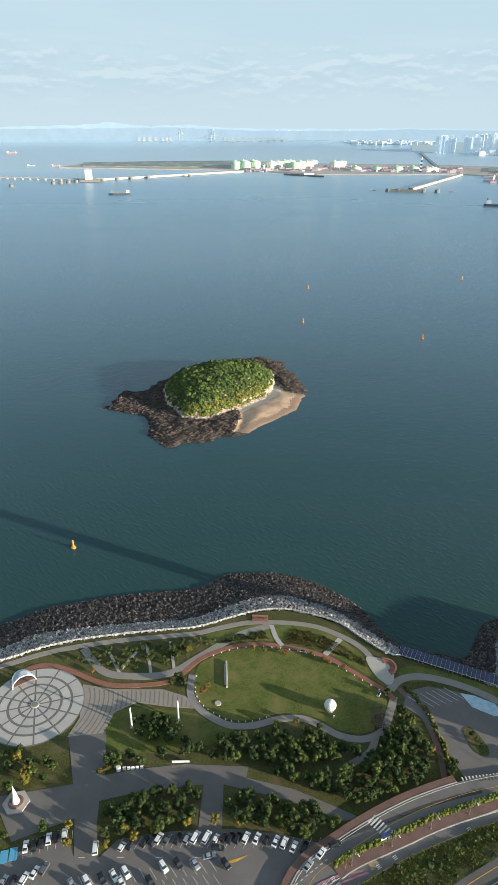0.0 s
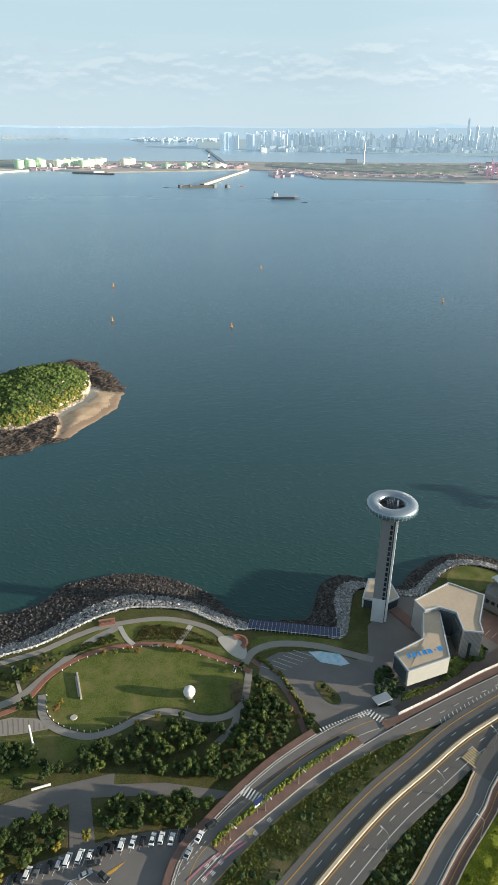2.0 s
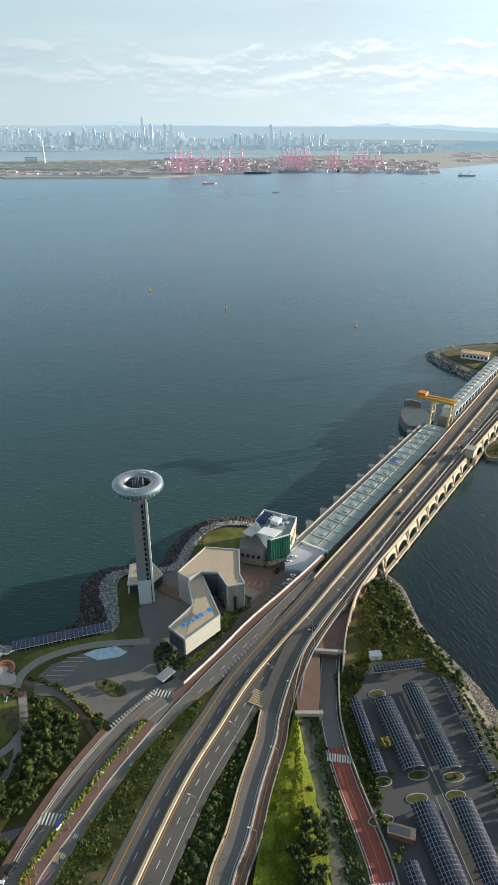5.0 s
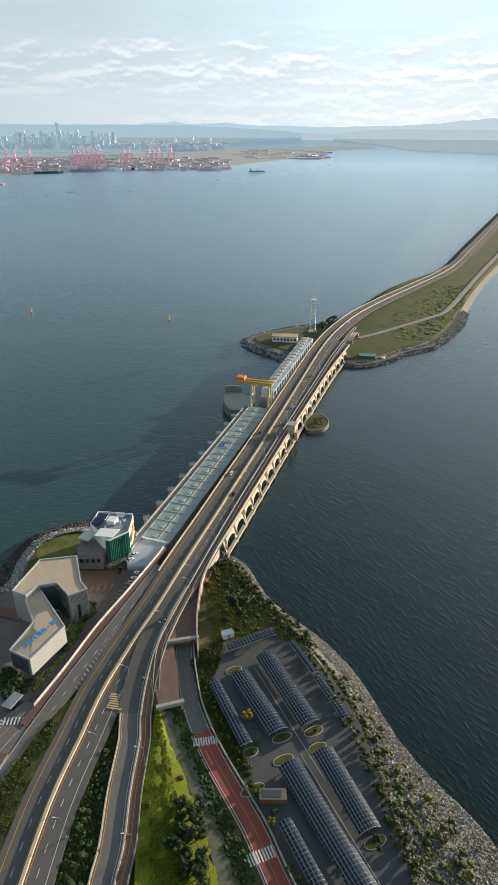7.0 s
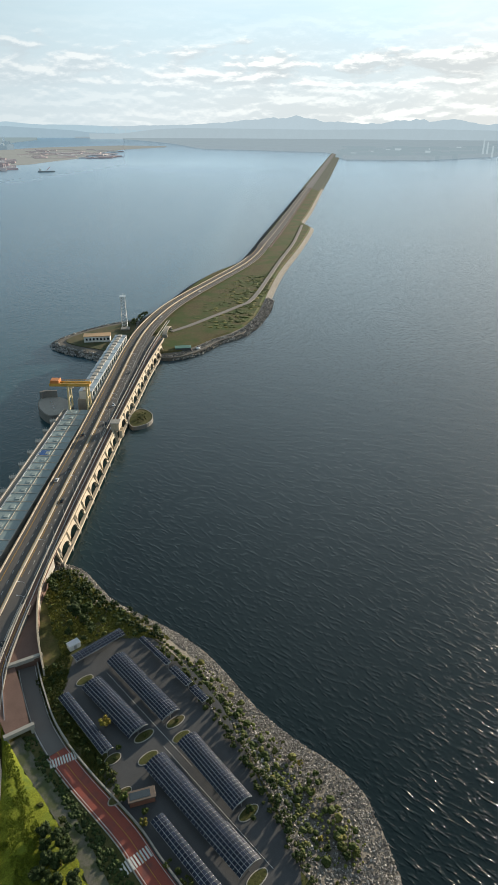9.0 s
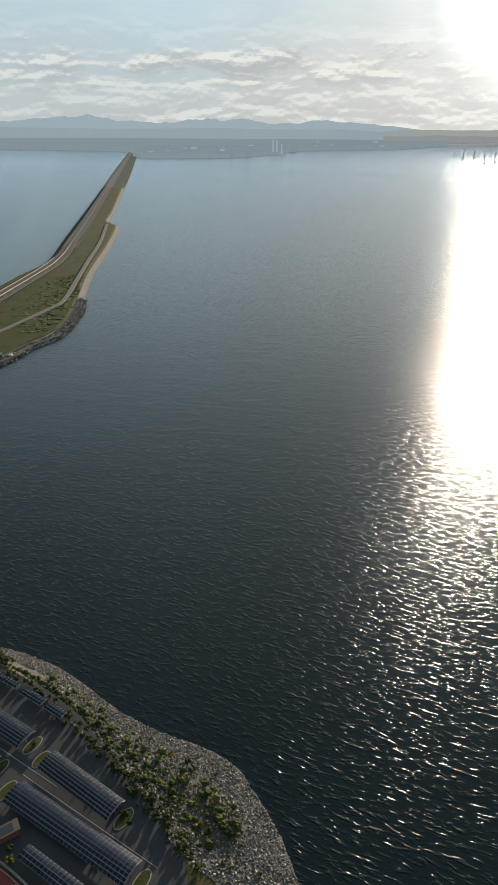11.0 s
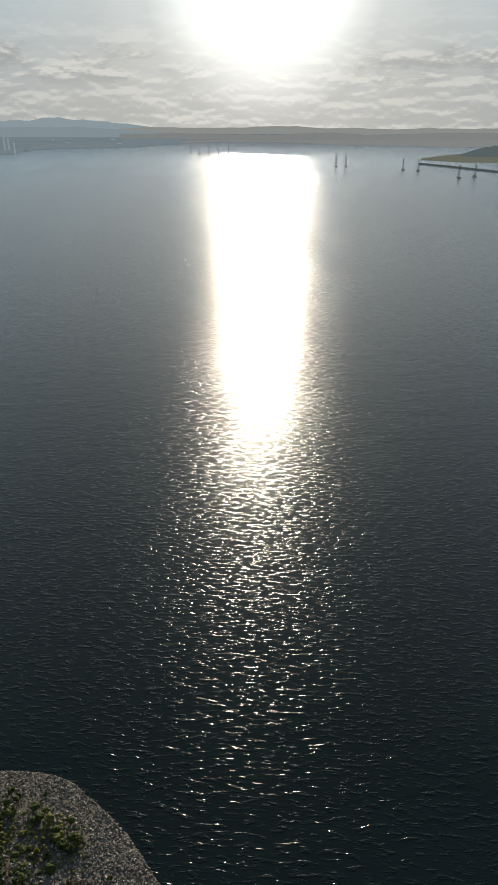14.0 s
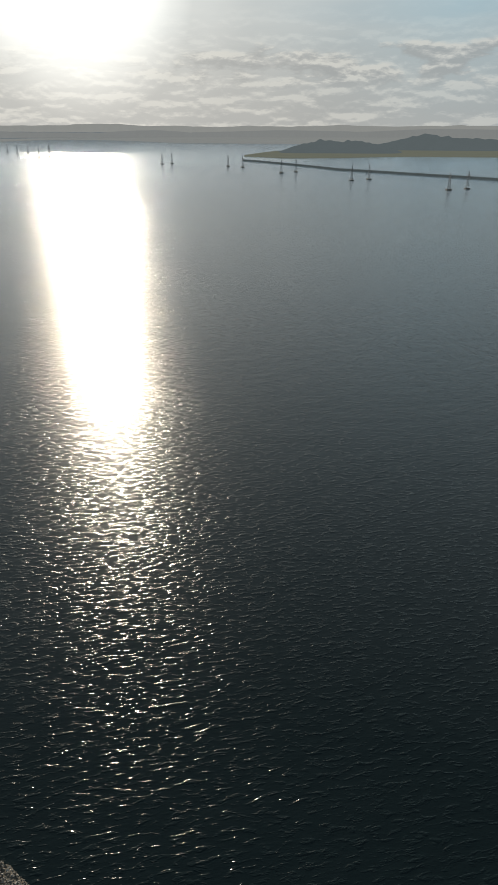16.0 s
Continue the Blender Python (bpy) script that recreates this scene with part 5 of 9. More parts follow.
white_line = curve([(150, 128, 8.6), (170, 141, 10), (191, 147.5, 11), (221, 155, 12), (235, 158.5, 12), (255, 163.6, 12), (294, 173.2, 12), (332.5, 182, 12), (384.6, 193.9, 12), (450, 208, 12), (525.7, 224.3, 12), (602.7, 240.5, 12), (700, 257.5, 11.3)], 4.0)
band("guard_rail", white_line, -0.16, 0.16, PALE_PAVING, 0.75, 0.9, label="pale steel guard rail")
bridge_white = [p for p in white_line if 200 < p.x < 640]
band("bridge_path", bridge_white, 0.7, 2.3, BROWN_PAVING, 0.02, 0.3, label="dark brown paved path on the bridge")
band("bridge_path", bridge_white, 2.9, 4.7, BROWN_PAVING, 0.02, 0.3, label="dark brown paved path on the bridge")
band("guard_rail", [p + Vector((0, 0, 0)) for p in offset(white_line, 2.6)], -0.12, 0.12, METAL, 0.7, 0.8, label="thin metal guard rail")
band("guard_rail", offset([p for p in median_line if 212 < p.x < 1150], -10.6), -0.3, 0.3, BEIGE_CONCRETE, 0.9, 1.1, label="pale concrete barrier at the road edge")
# substructure and the arched side wall
n_in = sample([p for p in parapet_line if p.x > 255], 60)
vs = [Vector((p.x, p.y + 7, 10)) for p in n_in] + [Vector((p.x, p.y + 7, -3)) for p in n_in]
setting(mesh_object("sluice_wall", vs, [(i, i + 1, 61 + i, 60 + i) for i in range(59)], DARK_CONCRETE), "shaded concrete sluice wall under the bridge")
low_line = [Vector((p.x, p.y, 2.8)) for p in offset([p for p in parapet_line if 252 < p.x < 612], 2.6)]
arcade = thing("bridge_arcade", "pale concrete arcade of round arches along the bridge side", "bridge wall")
BAYS = 22
ta, tb = sample([p for p in parapet_line if 252 < p.x < 612], BAYS + 1), sample(low_line, BAYS + 1)
for k in range(BAYS):
    a0, a1, b0, b1 = ta[k] - Vector((0, 0, 0.6)), ta[k + 1] - Vector((0, 0, 0.6)), tb[k], tb[k + 1]

    def P(u, v):
        return a0.lerp(a1, u).lerp(b0.lerp(b1, u), v)

    bm = B()
    us = [0.07 + 0.86 * j / 10 for j in range(11)]
    va = [0.66 - 0.42 * math.sqrt(max(0.0, 1 - ((u - 0.5) / 0.43) ** 2)) for u in us]
    for j in range(10):
        bm.faces.new([bm.verts.new(P(*q)) for q in ((us[j], 0), (us[j + 1], 0), (us[j + 1], va[j + 1]), (us[j], va[j]))])
    for u0, u1 in ((0, 0.07), (0.93, 1)):
        bm.faces.new([bm.verts.new(P(*q)) for q in ((u0, 0), (u1, 0), (u1, 1), (u0, 1))])
    bmesh.ops.remove_doubles(bm, verts=bm.verts, dist=0.01)
    bmesh.ops.recalc_face_normals(bm, faces=bm.faces)
    bmesh.ops.solidify(bm, geom=list(bm.faces), thickness=0.9)
    part("arch", bm, BEIGE_CONCRETE, arcade)
    bm = B()
    box(bm, -1.1, -0.9, -6, 1.1, 0.9, 0.6, 0, Matrix.Translation(b0) @ pose(0, 0, 0, 0, 0, 14))
    part("pier", bm, DARK_CONCRETE, arcade)
vs, fs = strip(low_line, -1.0, 1.0, 0.5, 1.4)
mesh_object("lower_beam", vs, fs, BEIGE_CONCRETE, arcade)

PH0, PH1 = Vector((236.5, 193, 0)), Vector((434, 236.5, 0))
PHD = (PH1 - PH0).normalized()
PHS = Vector((-PHD.y, PHD.x, 0))
PHA = math.degrees(math.atan2(PHD.y, PHD.x))
PHL = (PH1 - PH0).length
PHM = Matrix.Translation(PH0) @ Matrix.Rotation(radians(PHA), 4, "Z")


def power_house():
    e = thing("power_house", "long tidal power house with grey-green deck panels and pale ribs", "power plant")
    e.matrix_basis = PHM
    deck_green = surface("grey_green_deck", (0.25, 0.31, 0.30), 0.4, 0.12, 5.0, 0.05, piece=0.12)
    block = surface("pale_hatch_cover", (0.30, 0.35, 0.335), 0.55, 0.12, 3.0, 0.05, piece=0.1)
    part("body", box(B(), 0, -8.4, -4, PHL, 12.5, 10.2), CONCRETE, e)
    part("sea_wall", box(B(), 0, 12.5, -4, PHL, 13.2, 11.2), CONCRETE, e)
    part("walkway", box(B(), -14, 9.4, 10.2, PHL, 12.4, 10.35), DARK_CONCRETE, e)
    part("kerb_rail", box(B(), -14, 8.9, 10.2, PHL, 9.3, 10.9), METAL, e)
    part("kerb_rail", box(B(), 0, -8.6, 10.2, PHL, -8.2, 11.0), PALE_PAVING, e)
    part("front_lip", box(B(), -0.5, -8.4, 9.5, 0.4, 9.0, 10.9, 0.05), WHITE, e)
    n = 20
    w = PHL / n
    for k in range(n):
        x0 = k * w
        part("deck_panel", box(B(), x0 + 0.4, -8.0, 10.2, x0 + w - 0.1, 8.8, 10.45), deck_green, e)
        part("rib", box(B(), x0 - 0.18, -8.0, 10.2, x0 + 0.3, 8.8, 10.75), PALE_PAVING, e)
        part("hatch_cover", box(B(), x0 + 2.4, 1.2, 10.45, x0 + 6.2, 4.0, 10.75, 0.06), block, e)
    part("crane_rail", box(B(), 0, -0.9, 10.45, PHL, -0.6, 10.7), BEIGE_CONCRETE, e)
    for k in range(11):
        x = 4 + k * 18.0
        p = part("fender_pier", cyl(B(), x, 16.5, -4, 8.2, 2.1, 2.1, 16), CONCRETE, e)
        part("pier_cap", cyl(B(), x, 16.5, 8.2, 9.0, 2.5, 2.5, 16), PALE_PAVING, e)
        for j in range(8):
            a = j * math.pi / 4
            part("rail_post", rod(B(), (x + 2.1 * math.cos(a), 16.5 + 2.1 * math.sin(a), 9), (x + 2.1 * math.cos(a), 16.5 + 2.1 * math.sin(a), 10.3), 0.1, 4), WHITE, p)
        part("bridge_beam", box(B(), x - 0.6, 13.0, 8.6, x + 0.6, 15, 9.2), CONCRETE, e)
    part("blue_cover", box(B(), PHL * 0.6, 2, 10.5, PHL * 0.6 + 8, 8, 10.62), surface("blue_tarpaulin", (0.03, 0.10, 0.28), 0.6, 0.1, 2.0, 0.0), e)


power_house()


def gantry_crane():
    e = thing("gantry_crane", "yellow gantry crane standing over the power house", "crane")
    e.matrix_basis = Matrix.Translation((439, 238, 10.4)) @ Matrix.Rotation(radians(PHA), 4, "Z")
    yellow = surface("crane_yellow", (0.62, 0.36, 0.07), 0.5, 0.12, 2.0, 0.05)
    pale = surface("crane_pale_yellow", (0.60, 0.50, 0.28), 0.5, 0.12, 2.0, 0.05)
    for y in (-7.5, 7.5):
        for x in (-4.0, 4.0):
            bm = B()
            rod(bm, (x * 1.25, y, 0), (x * 0.7, y, 19.5), 0.8, 6)
            part("leg", bm, pale, e)
        part("sill", box(B(), -5.6, y - 0.7, 0, 5.6, y + 0.7, 1.3, 0.1), pale, e)
        bm = B()
        rod(bm, (-3.6, y, 9), (3.6, y, 9), 0.45, 5)
        part("tie", bm, pale, e)
    for x in (-2.6, 2.6):
        part("girder", box(B(), x - 0.8, -10, 19.2, x + 0.8, 22, 21.6, 0.1), yellow, e)
    part("trolley", box(B(), -3.4, 14, 21.6, 3.4, 21, 24.2, 0.15), surface("crane_orange", (0.62, 0.22, 0.06), 0.5, 0.1, 2.0, 0.0), e)
    for k in range(15):
        bm = B()
        rod(bm, (3.3, -9 + k * 1.6, 21.6), (3.3, -9 + k * 1.6, 22.8), 0.09, 4)
        part("rail_post", bm, yellow, e)
    bm = B()
    rod(bm, (3.3, -9, 22.8), (3.3, 13.4, 22.8), 0.09, 4)
    part("handrail", bm, yellow, e)
    part("cab", box(B(), 0.5, 4, 16.2, 3.4, 7, 19.0, 0.1), METAL, e)


gantry_crane()


def sluice_house():
    e = thing("sluice_house", "long white sluice gallery with a glazed roof and dark openings", "building")
    a, b = Vector((453, 241, 0)), Vector((612, 278, 0))
    d = (b - a).normalized()
    e.matrix_basis = Matrix.Translation((453, 240, 0)) @ Matrix.Rotation(math.atan2(d.y, d.x), 4, "Z")
    L = (b - a).length
    part("base", box(B(), 0, -7, -4, L, 7, 11.5), CONCRETE, e)
    part("gallery", box(B(), 1, -5.5, 11.5, L, 5.5, 18), surface("pale_gallery_wall", (0.60, 0.61, 0.60), 0.6, 0.08, 3.0, 0.05), e)
    roof = surface("roof_glazing", (0.34, 0.40, 0.44), 0.2, 0.12, 3.0, 0.0, piece=0.25)
    n = 18
    w = (L - 2) / n
    for k in range(n):
        x0 = 1 + k * w
        part("roof_panel", prism([(x0 + 0.2, -5.8), (x0 + w - 0.2, -5.8), (x0 + w - 0.2, 5.8), (x0 + 0.2, 5.8)], 18, 18.4 + 0.2 * (k % 2)), roof, e)
        part("skylight", box(B(), x0 + 1.2, -1.5, 18.3, x0 + w - 1.5, 2.5, 19.3, 0.1), PALE_PAVING, e)
        part("opening", box(B(), x0 + 1.4, -5.62, 12.4, x0 + w - 1.4, -5.4, 16.8), GLASS, e)
        part("pilaster", box(B(), x0 - 0.5, -5.9, 11.5, x0 + 0.5, -5.4, 18), WHITE, e)


sluice_house()


def sea_caisson():
    e = thing("mooring_caisson", "grey concrete caisson with a raised bow wall in the water", "caisson")
    pts = [(p.x, p.y) for p in curve([(458, 284, 0), (438, 276, 0), (424, 258, 0), (436, 248, 0), (452, 252, 0), (462, 268, 0)], 2.0, True)]
    part("hull", prism(pts, -4, 7), DARK_CONCRETE, e)
    part("deck", prism(grow(pts, -1.0), 7, 7.2), CONCRETE, e)
    part("bow_wall", prism([(456, 284.5), (461, 282), (463, 272), (461.5, 271), (459, 280), (455, 282)], 7, 13), DARK_CONCRETE, e)
    for k in range(4):
        part("bollard", cyl(B(), 438 + 4 * k, 262 + 3 * k, 7.2, 8.2, 0.6, 0.7, 10), METAL, e)
    e = thing("pier_islet", "round concrete pier islet overgrown with bushes", "pier")
    pts = [(p.x, p.y) for p in curve([(428, 189, 0), (434, 180.5, 0), (445, 178.5, 0), (457, 184, 0), (463, 194, 0), (458, 199, 0), (440, 197, 0)], 2.0, True)]
    part("wall", prism(pts, -4, 3.0), DARK_CONCRETE, e)
    parapet("rim", pts, 3.0, 0.5, 0.5, CONCRETE, e)
    part("fill", prism(grow(pts, -0.6), 2.9, 3.3), ROUGH_GRASS, e)
    e = thing("gate_block", "pale concrete machinery block on the bridge edge", "machine house", (404, 191.2, 11.6), 13)
    part("body", box(B(), -3.5, -3, 0, 3.5, 3, 6, 0.1), BEIGE_CONCRETE, e)
    part("cap", box(B(), -4, -3.5, 6, 4, 3.5, 6.6, 0.1), CONCRETE, e)
    for k in range(3):
        part("strut", box(B(), -3.2 + 2.6 * k, -5.2, -6, -2.2 + 2.6 * k, -2.8, 0.2), BEIGE_CONCRETE, e)


sea_caisson()


# ---- causeway ----
def far_strip(name, rails, material, step=40.0, n=200, label=""):
    rows = [sample(curve(r, step), n) for r in rails]
    vs = [warp(*p) for row in rows for p in row]
    fs = [(k * n + i, k * n + i + 1, (k + 1) * n + i + 1, (k + 1) * n + i) for k in range(len(rows) - 1) for i in range(n - 1)]
    ob = mesh_object(name, vs, fs, material, smooth=False)
    # faces beyond 2.5 km take the painted haze glow
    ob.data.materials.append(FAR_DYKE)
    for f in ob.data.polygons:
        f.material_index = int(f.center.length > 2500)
    return setting(ob, label)


EMB_L = [(586, 268), (650, 288), (720, 303), (790, 298), (938, 302), (1027, 293), (1118, 275), (1250, 283), (1476, 304), (2244, 371), (3800, 511), (6800, 775)]
EMB_R = [(599, 229), (622, 198), (654, 193), (704, 167), (768, 161), (855, 168), (1045, 184), (1308, 193), (1590, 212), (1660, 245), (1900, 262), (2585, 321), (3600, 405), (6300, 640)]
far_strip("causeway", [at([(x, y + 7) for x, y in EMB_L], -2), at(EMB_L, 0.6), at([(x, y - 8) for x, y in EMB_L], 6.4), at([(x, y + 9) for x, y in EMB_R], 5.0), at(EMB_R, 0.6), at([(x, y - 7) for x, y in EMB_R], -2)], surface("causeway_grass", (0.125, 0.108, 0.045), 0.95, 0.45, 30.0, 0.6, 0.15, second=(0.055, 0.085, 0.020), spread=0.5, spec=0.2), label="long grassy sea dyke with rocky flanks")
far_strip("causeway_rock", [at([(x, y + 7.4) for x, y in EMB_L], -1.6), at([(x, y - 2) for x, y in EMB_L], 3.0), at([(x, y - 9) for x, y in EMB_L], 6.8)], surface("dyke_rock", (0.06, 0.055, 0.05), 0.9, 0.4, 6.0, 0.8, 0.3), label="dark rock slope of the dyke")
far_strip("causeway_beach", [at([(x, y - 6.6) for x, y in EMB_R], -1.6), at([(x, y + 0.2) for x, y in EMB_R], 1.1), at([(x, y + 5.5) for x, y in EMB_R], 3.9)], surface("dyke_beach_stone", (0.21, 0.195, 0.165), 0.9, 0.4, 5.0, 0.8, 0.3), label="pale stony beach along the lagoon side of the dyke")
cline = curve([p for p in MEDIAN if p[0] < 3300][-11:] + [(3900, 494, 8), (6500, 724, 8)], 30.0)
c0 = [p for p in cline if p.x > 1240]
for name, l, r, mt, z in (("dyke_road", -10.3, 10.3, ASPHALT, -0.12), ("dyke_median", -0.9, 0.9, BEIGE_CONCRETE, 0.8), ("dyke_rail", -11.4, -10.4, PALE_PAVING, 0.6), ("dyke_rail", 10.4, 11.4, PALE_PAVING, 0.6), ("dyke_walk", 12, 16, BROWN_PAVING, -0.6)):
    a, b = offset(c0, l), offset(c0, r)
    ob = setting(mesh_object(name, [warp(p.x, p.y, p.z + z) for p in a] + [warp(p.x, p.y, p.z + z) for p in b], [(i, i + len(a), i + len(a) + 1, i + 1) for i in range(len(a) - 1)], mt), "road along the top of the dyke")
    # the road's far stretch takes its painted haze glow
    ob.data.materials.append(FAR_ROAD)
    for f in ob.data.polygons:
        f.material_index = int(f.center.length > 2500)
lane = curve([(676, 244, 6), (700, 233, 6), (741, 219, 6), (802, 199, 6), (852, 189, 6), (1004, 197, 6), (1151, 206, 6), (1342, 216, 6), (1600, 240, 6.4)], 10.0)
band("service_lane", lane, -3.0, 3.0, PAVING, 0.2, 0.8, label="pale service lane on the dyke")
ISLET = [(583, 272), (585, 305), (595, 336), (614, 357), (650, 350), (690, 330), (715, 303), (670, 284)]
slab("islet_bank", ISLET, 4.6, PALE_BED, 7.0, 4.0, label="stone-faced bank of the islet")
slab("islet_ground", [(600, 278), (600, 305), (607, 332), (620, 346), (648, 340), (682, 322), (702, 300), (660, 284)], 5.3, surface("islet_grass", (0.11, 0.09, 0.035), 0.95, 0.35, 9.0, 0.6, 0.2, second=(0.05, 0.065, 0.02), spread=0.5), 1.5, 4.0, label="dry grass on the islet")
slab("shore_apron", [(594, 231), (600, 208), (628, 193), (660, 184), (700, 164), (720, 176), (660, 216), (625, 236)], 3.4, PALE_BED, 6.0, 4.0, label="stony apron beside the bridge end")


def islet_things():
    e = thing("pump_house", "long white building with a tan roof on the islet", "building", (626, 312, 5.3), -68)
    part("body", box(B(), -14, -6, 0, 14, 6, 6), WHITE, e)
    part("roof", box(B(), -14.6, -6.6, 6, 14.6, 6.6, 6.7, 0.1), surface("tan_flat_roof", (0.55, 0.36, 0.20), 0.8, 0.12, 4.0), e)
    for k in range(7):
        part("window", box(B(), -12 + k * 3.8, -6.08, 2, -10 + k * 3.8, -5.9, 4.4), GLASS, e)
    e = thing("lattice_mast", "tall steel lattice communication mast", "mast", (674, 300, 5.3), 20)
    part("foot", box(B(), -5, -5, 0, 5, 5, 1.5, 0.1), CONCRETE, e)
    h = 38
    for sx, sy in ((-1, -1), (1, -1), (1, 1), (-1, 1)):
        bm = B()
        rod(bm, (sx * 3.2, sy * 3.2, 1.5), (sx * 2.2, sy * 2.2, h), 0.28, 5)
        part("leg", bm, METAL, e)
    for k in range(11):
        z0, z1 = 1.5 + k * 3.3, 1.5 + (k + 1) * 3.3
        r0, r1 = 3.2 - (z0 / h), 3.2 - (z1 / h)
        c0, c1 = [(-r0, -r0), (r0, -r0), (r0, r0), (-r0, r0)], [(-r1, -r1), (r1, -r1), (r1, r1), (-r1, r1)]
        bm = B()
        for j in range(4):
            rod(bm, (*c0[j], z0), (*c1[(j + 1) % 4], z1), 0.16, 4)
            rod(bm, (*c1[j], z1), (*c1[(j + 1) % 4], z1), 0.16, 4)
        part("bracing", bm, METAL, e)
    part("platform", box(B(), -3.4, -3.4, h, 3.4, 3.4, h + 0.5), METAL, e)
    part("aerial", cyl(B(), 0, 0, h, h + 4, 0.15, 0.1, 6), WHITE, e)
    e = thing("shelter", "low shelter with a green roof on the stony shore", "building", (622, 212, 3.4), -68)
    part("body", box(B(), -8, -4, 0, 8, 4, 3), DARK_PANEL, e)
    part("roof", box(B(), -8.6, -4.6, 3, 8.6, 4.6, 3.5, 0.1), surface("green_roof_sheet", (0.07, 0.20, 0.16), 0.6, 0.15, 3.0), e)
    e = thing("storage_dome", "small white dome beside the shelter", "tank", (630, 198, 3.4))
    bm = B()
    bmesh.ops.create_uvsphere(bm, u_segments=16, v_segments=8, radius=2.6)
    bmesh.ops.scale(bm, vec=(1, 1, 0.7), verts=bm.verts)
    part("shell", bm, WHITE, e, smooth=True)
    e = thing("viewing_arch", "pale curved concrete canopy at the bridge end", "canopy", (668, 246, 7.5), 10)
    bm = B()
    for k in range(10):
        a0, a1 = math.pi * k / 10, math.pi * (k + 1) / 10
        vs_ = [(-16 * math.cos(a0), -2, 1 + 3.5 * math.sin(a0)), (-16 * math.cos(a1), -2, 1 + 3.5 * math.sin(a1)), (-16 * math.cos(a1), 3, 1 + 3.0 * math.sin(a1)), (-16 * math.cos(a0), 3, 1 + 3.0 * math.sin(a0))]
        bm.faces.new([bm.verts.new(v) for v in vs_])
    bmesh.ops.remove_doubles(bm, verts=bm.verts, dist=0.01)
    bmesh.ops.solidify(bm, geom=list(bm.faces), thickness=0.5)
    part("shell", bm, BEIGE_CONCRETE, e)
    part("footing", box(B(), -17, -2.4, -3, -15, 3.4, 1.6), CONCRETE, e)
    part("footing", box(B(), 15, -2.4, -3, 17, 3.4, 1.6), CONCRETE, e)


islet_things()

# ---- solar car park ----
slab("solar_car_park", [(173, 113), (192, 117.5), (209, 101), (210, 88), (194, 62), (181, 47), (160, 31), (143, 18), (126, 6), (100, 0), (90, 12), (114, 46), (126, 60), (138, 79), (150, 82), (168, 110)], PLACE + 0.1, surface("blue_black_asphalt", (0.082, 0.083, 0.085), 0.85, 0.2, 9.0, 0.2, 0.05, spec=0.3), 0.4, label="dark asphalt car park under the solar roofs")
under = curve([(186, 138, 6.2), (176, 130.5, 5.9), (167, 123, 5.8), (155, 112, 5.75), (146, 101, 5.75)], 2.0)
band("underpass_road", under, -3.8, 3.8, ASPHALT, 0.0, 0.4, label="asphalt road coming out of the underpass")
red_line = curve([(146, 101, 5.75), (141, 93.5, 5.75), (136, 85.5, 5.75), (129, 73.5, 5.75), (122, 62, 5.75), (113, 50, 5.75), (98, 28, 5.75), (84, 8, 5.75)], 2.0)
band("red_road", red_line, -3.8, 3.8, surface("red_road_surface", (0.30, 0.075, 0.05), 0.85, 0.2, 5.0, 0.15, 0.06, second=(0.17, 0.06, 0.05), spread=0.56), 0.0, 0.4, label="red surfaced road beside the solar car park")
red_road = bpy.data.objects["red_road"]
for off in (-3.3, 3.3):
    marks("edge_line", red_line, off, 0.2, LINE, red_road, 0.04)
    marks("edge_line", under, off, 0.2, LINE, red_road, 0.04)
marks("centre_line", red_line, 0.0, 0.12, YELLOW_LINE, red_road, 0.04)
crossing(red_road, (140.2, 101), (146.5, 93.5), 5.8, 10, 3.6)
crossing(red_road, (111.5, 60.5), (120, 54), 5.8, 10, 4.2)
band("low_wall", under, -4.8, -4.2, CONCRETE, 1.6, 2.0, label="concrete wall of the underpass cutting")
band("low_wall", red_line, -4.8, -4.3, CONCRETE, 0.9, 1.2, label="concrete wall beside the red road")
band("kerb", red_line, 4.0, 4.4, CONCRETE, 0.2, 0.5, label="pale kerb of the red road")
slab("underpass_roof", [(145.5, 121.5), (151.5, 115), (166, 127), (178, 138), (172, 144), (156, 133)], 9.3, BROWN_PAVING, 1.2, label="brown paved roof over the underpass")


def portal(name, a, b, z0, z1):
    e = thing(name, "pale concrete portal frame of the road underpass", "portal")
    a, b = Vector((*a, 0)), Vector((*b, 0))
    t = (b - a).normalized()
    s = Vector((-t.y, t.x, 0)) * 0.8
    part("lintel", prism([a - s - t, b - s + t, b + s + t, a + s - t], z1 - 1.8, z1), CONCRETE, e)
    for p in (a, b):
        part("jamb", prism([p - s - t * 0.6, p - s + t * 0.6, p + s + t * 0.6, p + s - t * 0.6], z0, z1 - 1.8), CONCRETE, e)


portal("underpass_portal", (145, 121), (152, 114.5), 3.5, 9.8)
portal("bridge_portal", (176, 139.5), (185, 129.5), 5.6, 10.6)
_, _rows = loft("meadow_bank", [at([(149, 126), (133, 115.5), (113, 105), (90, 88.5), (60, 64)], 7.7), at([(148.5, 125), (135, 113), (118, 100), (97, 82), (70, 58)], 8.4), at([(148, 124), (137, 110), (126, 94), (110, 73), (84, 44)], 5.7)], BRIGHT_GRASS, 80, 0.8, "steep bright green meadow bank")
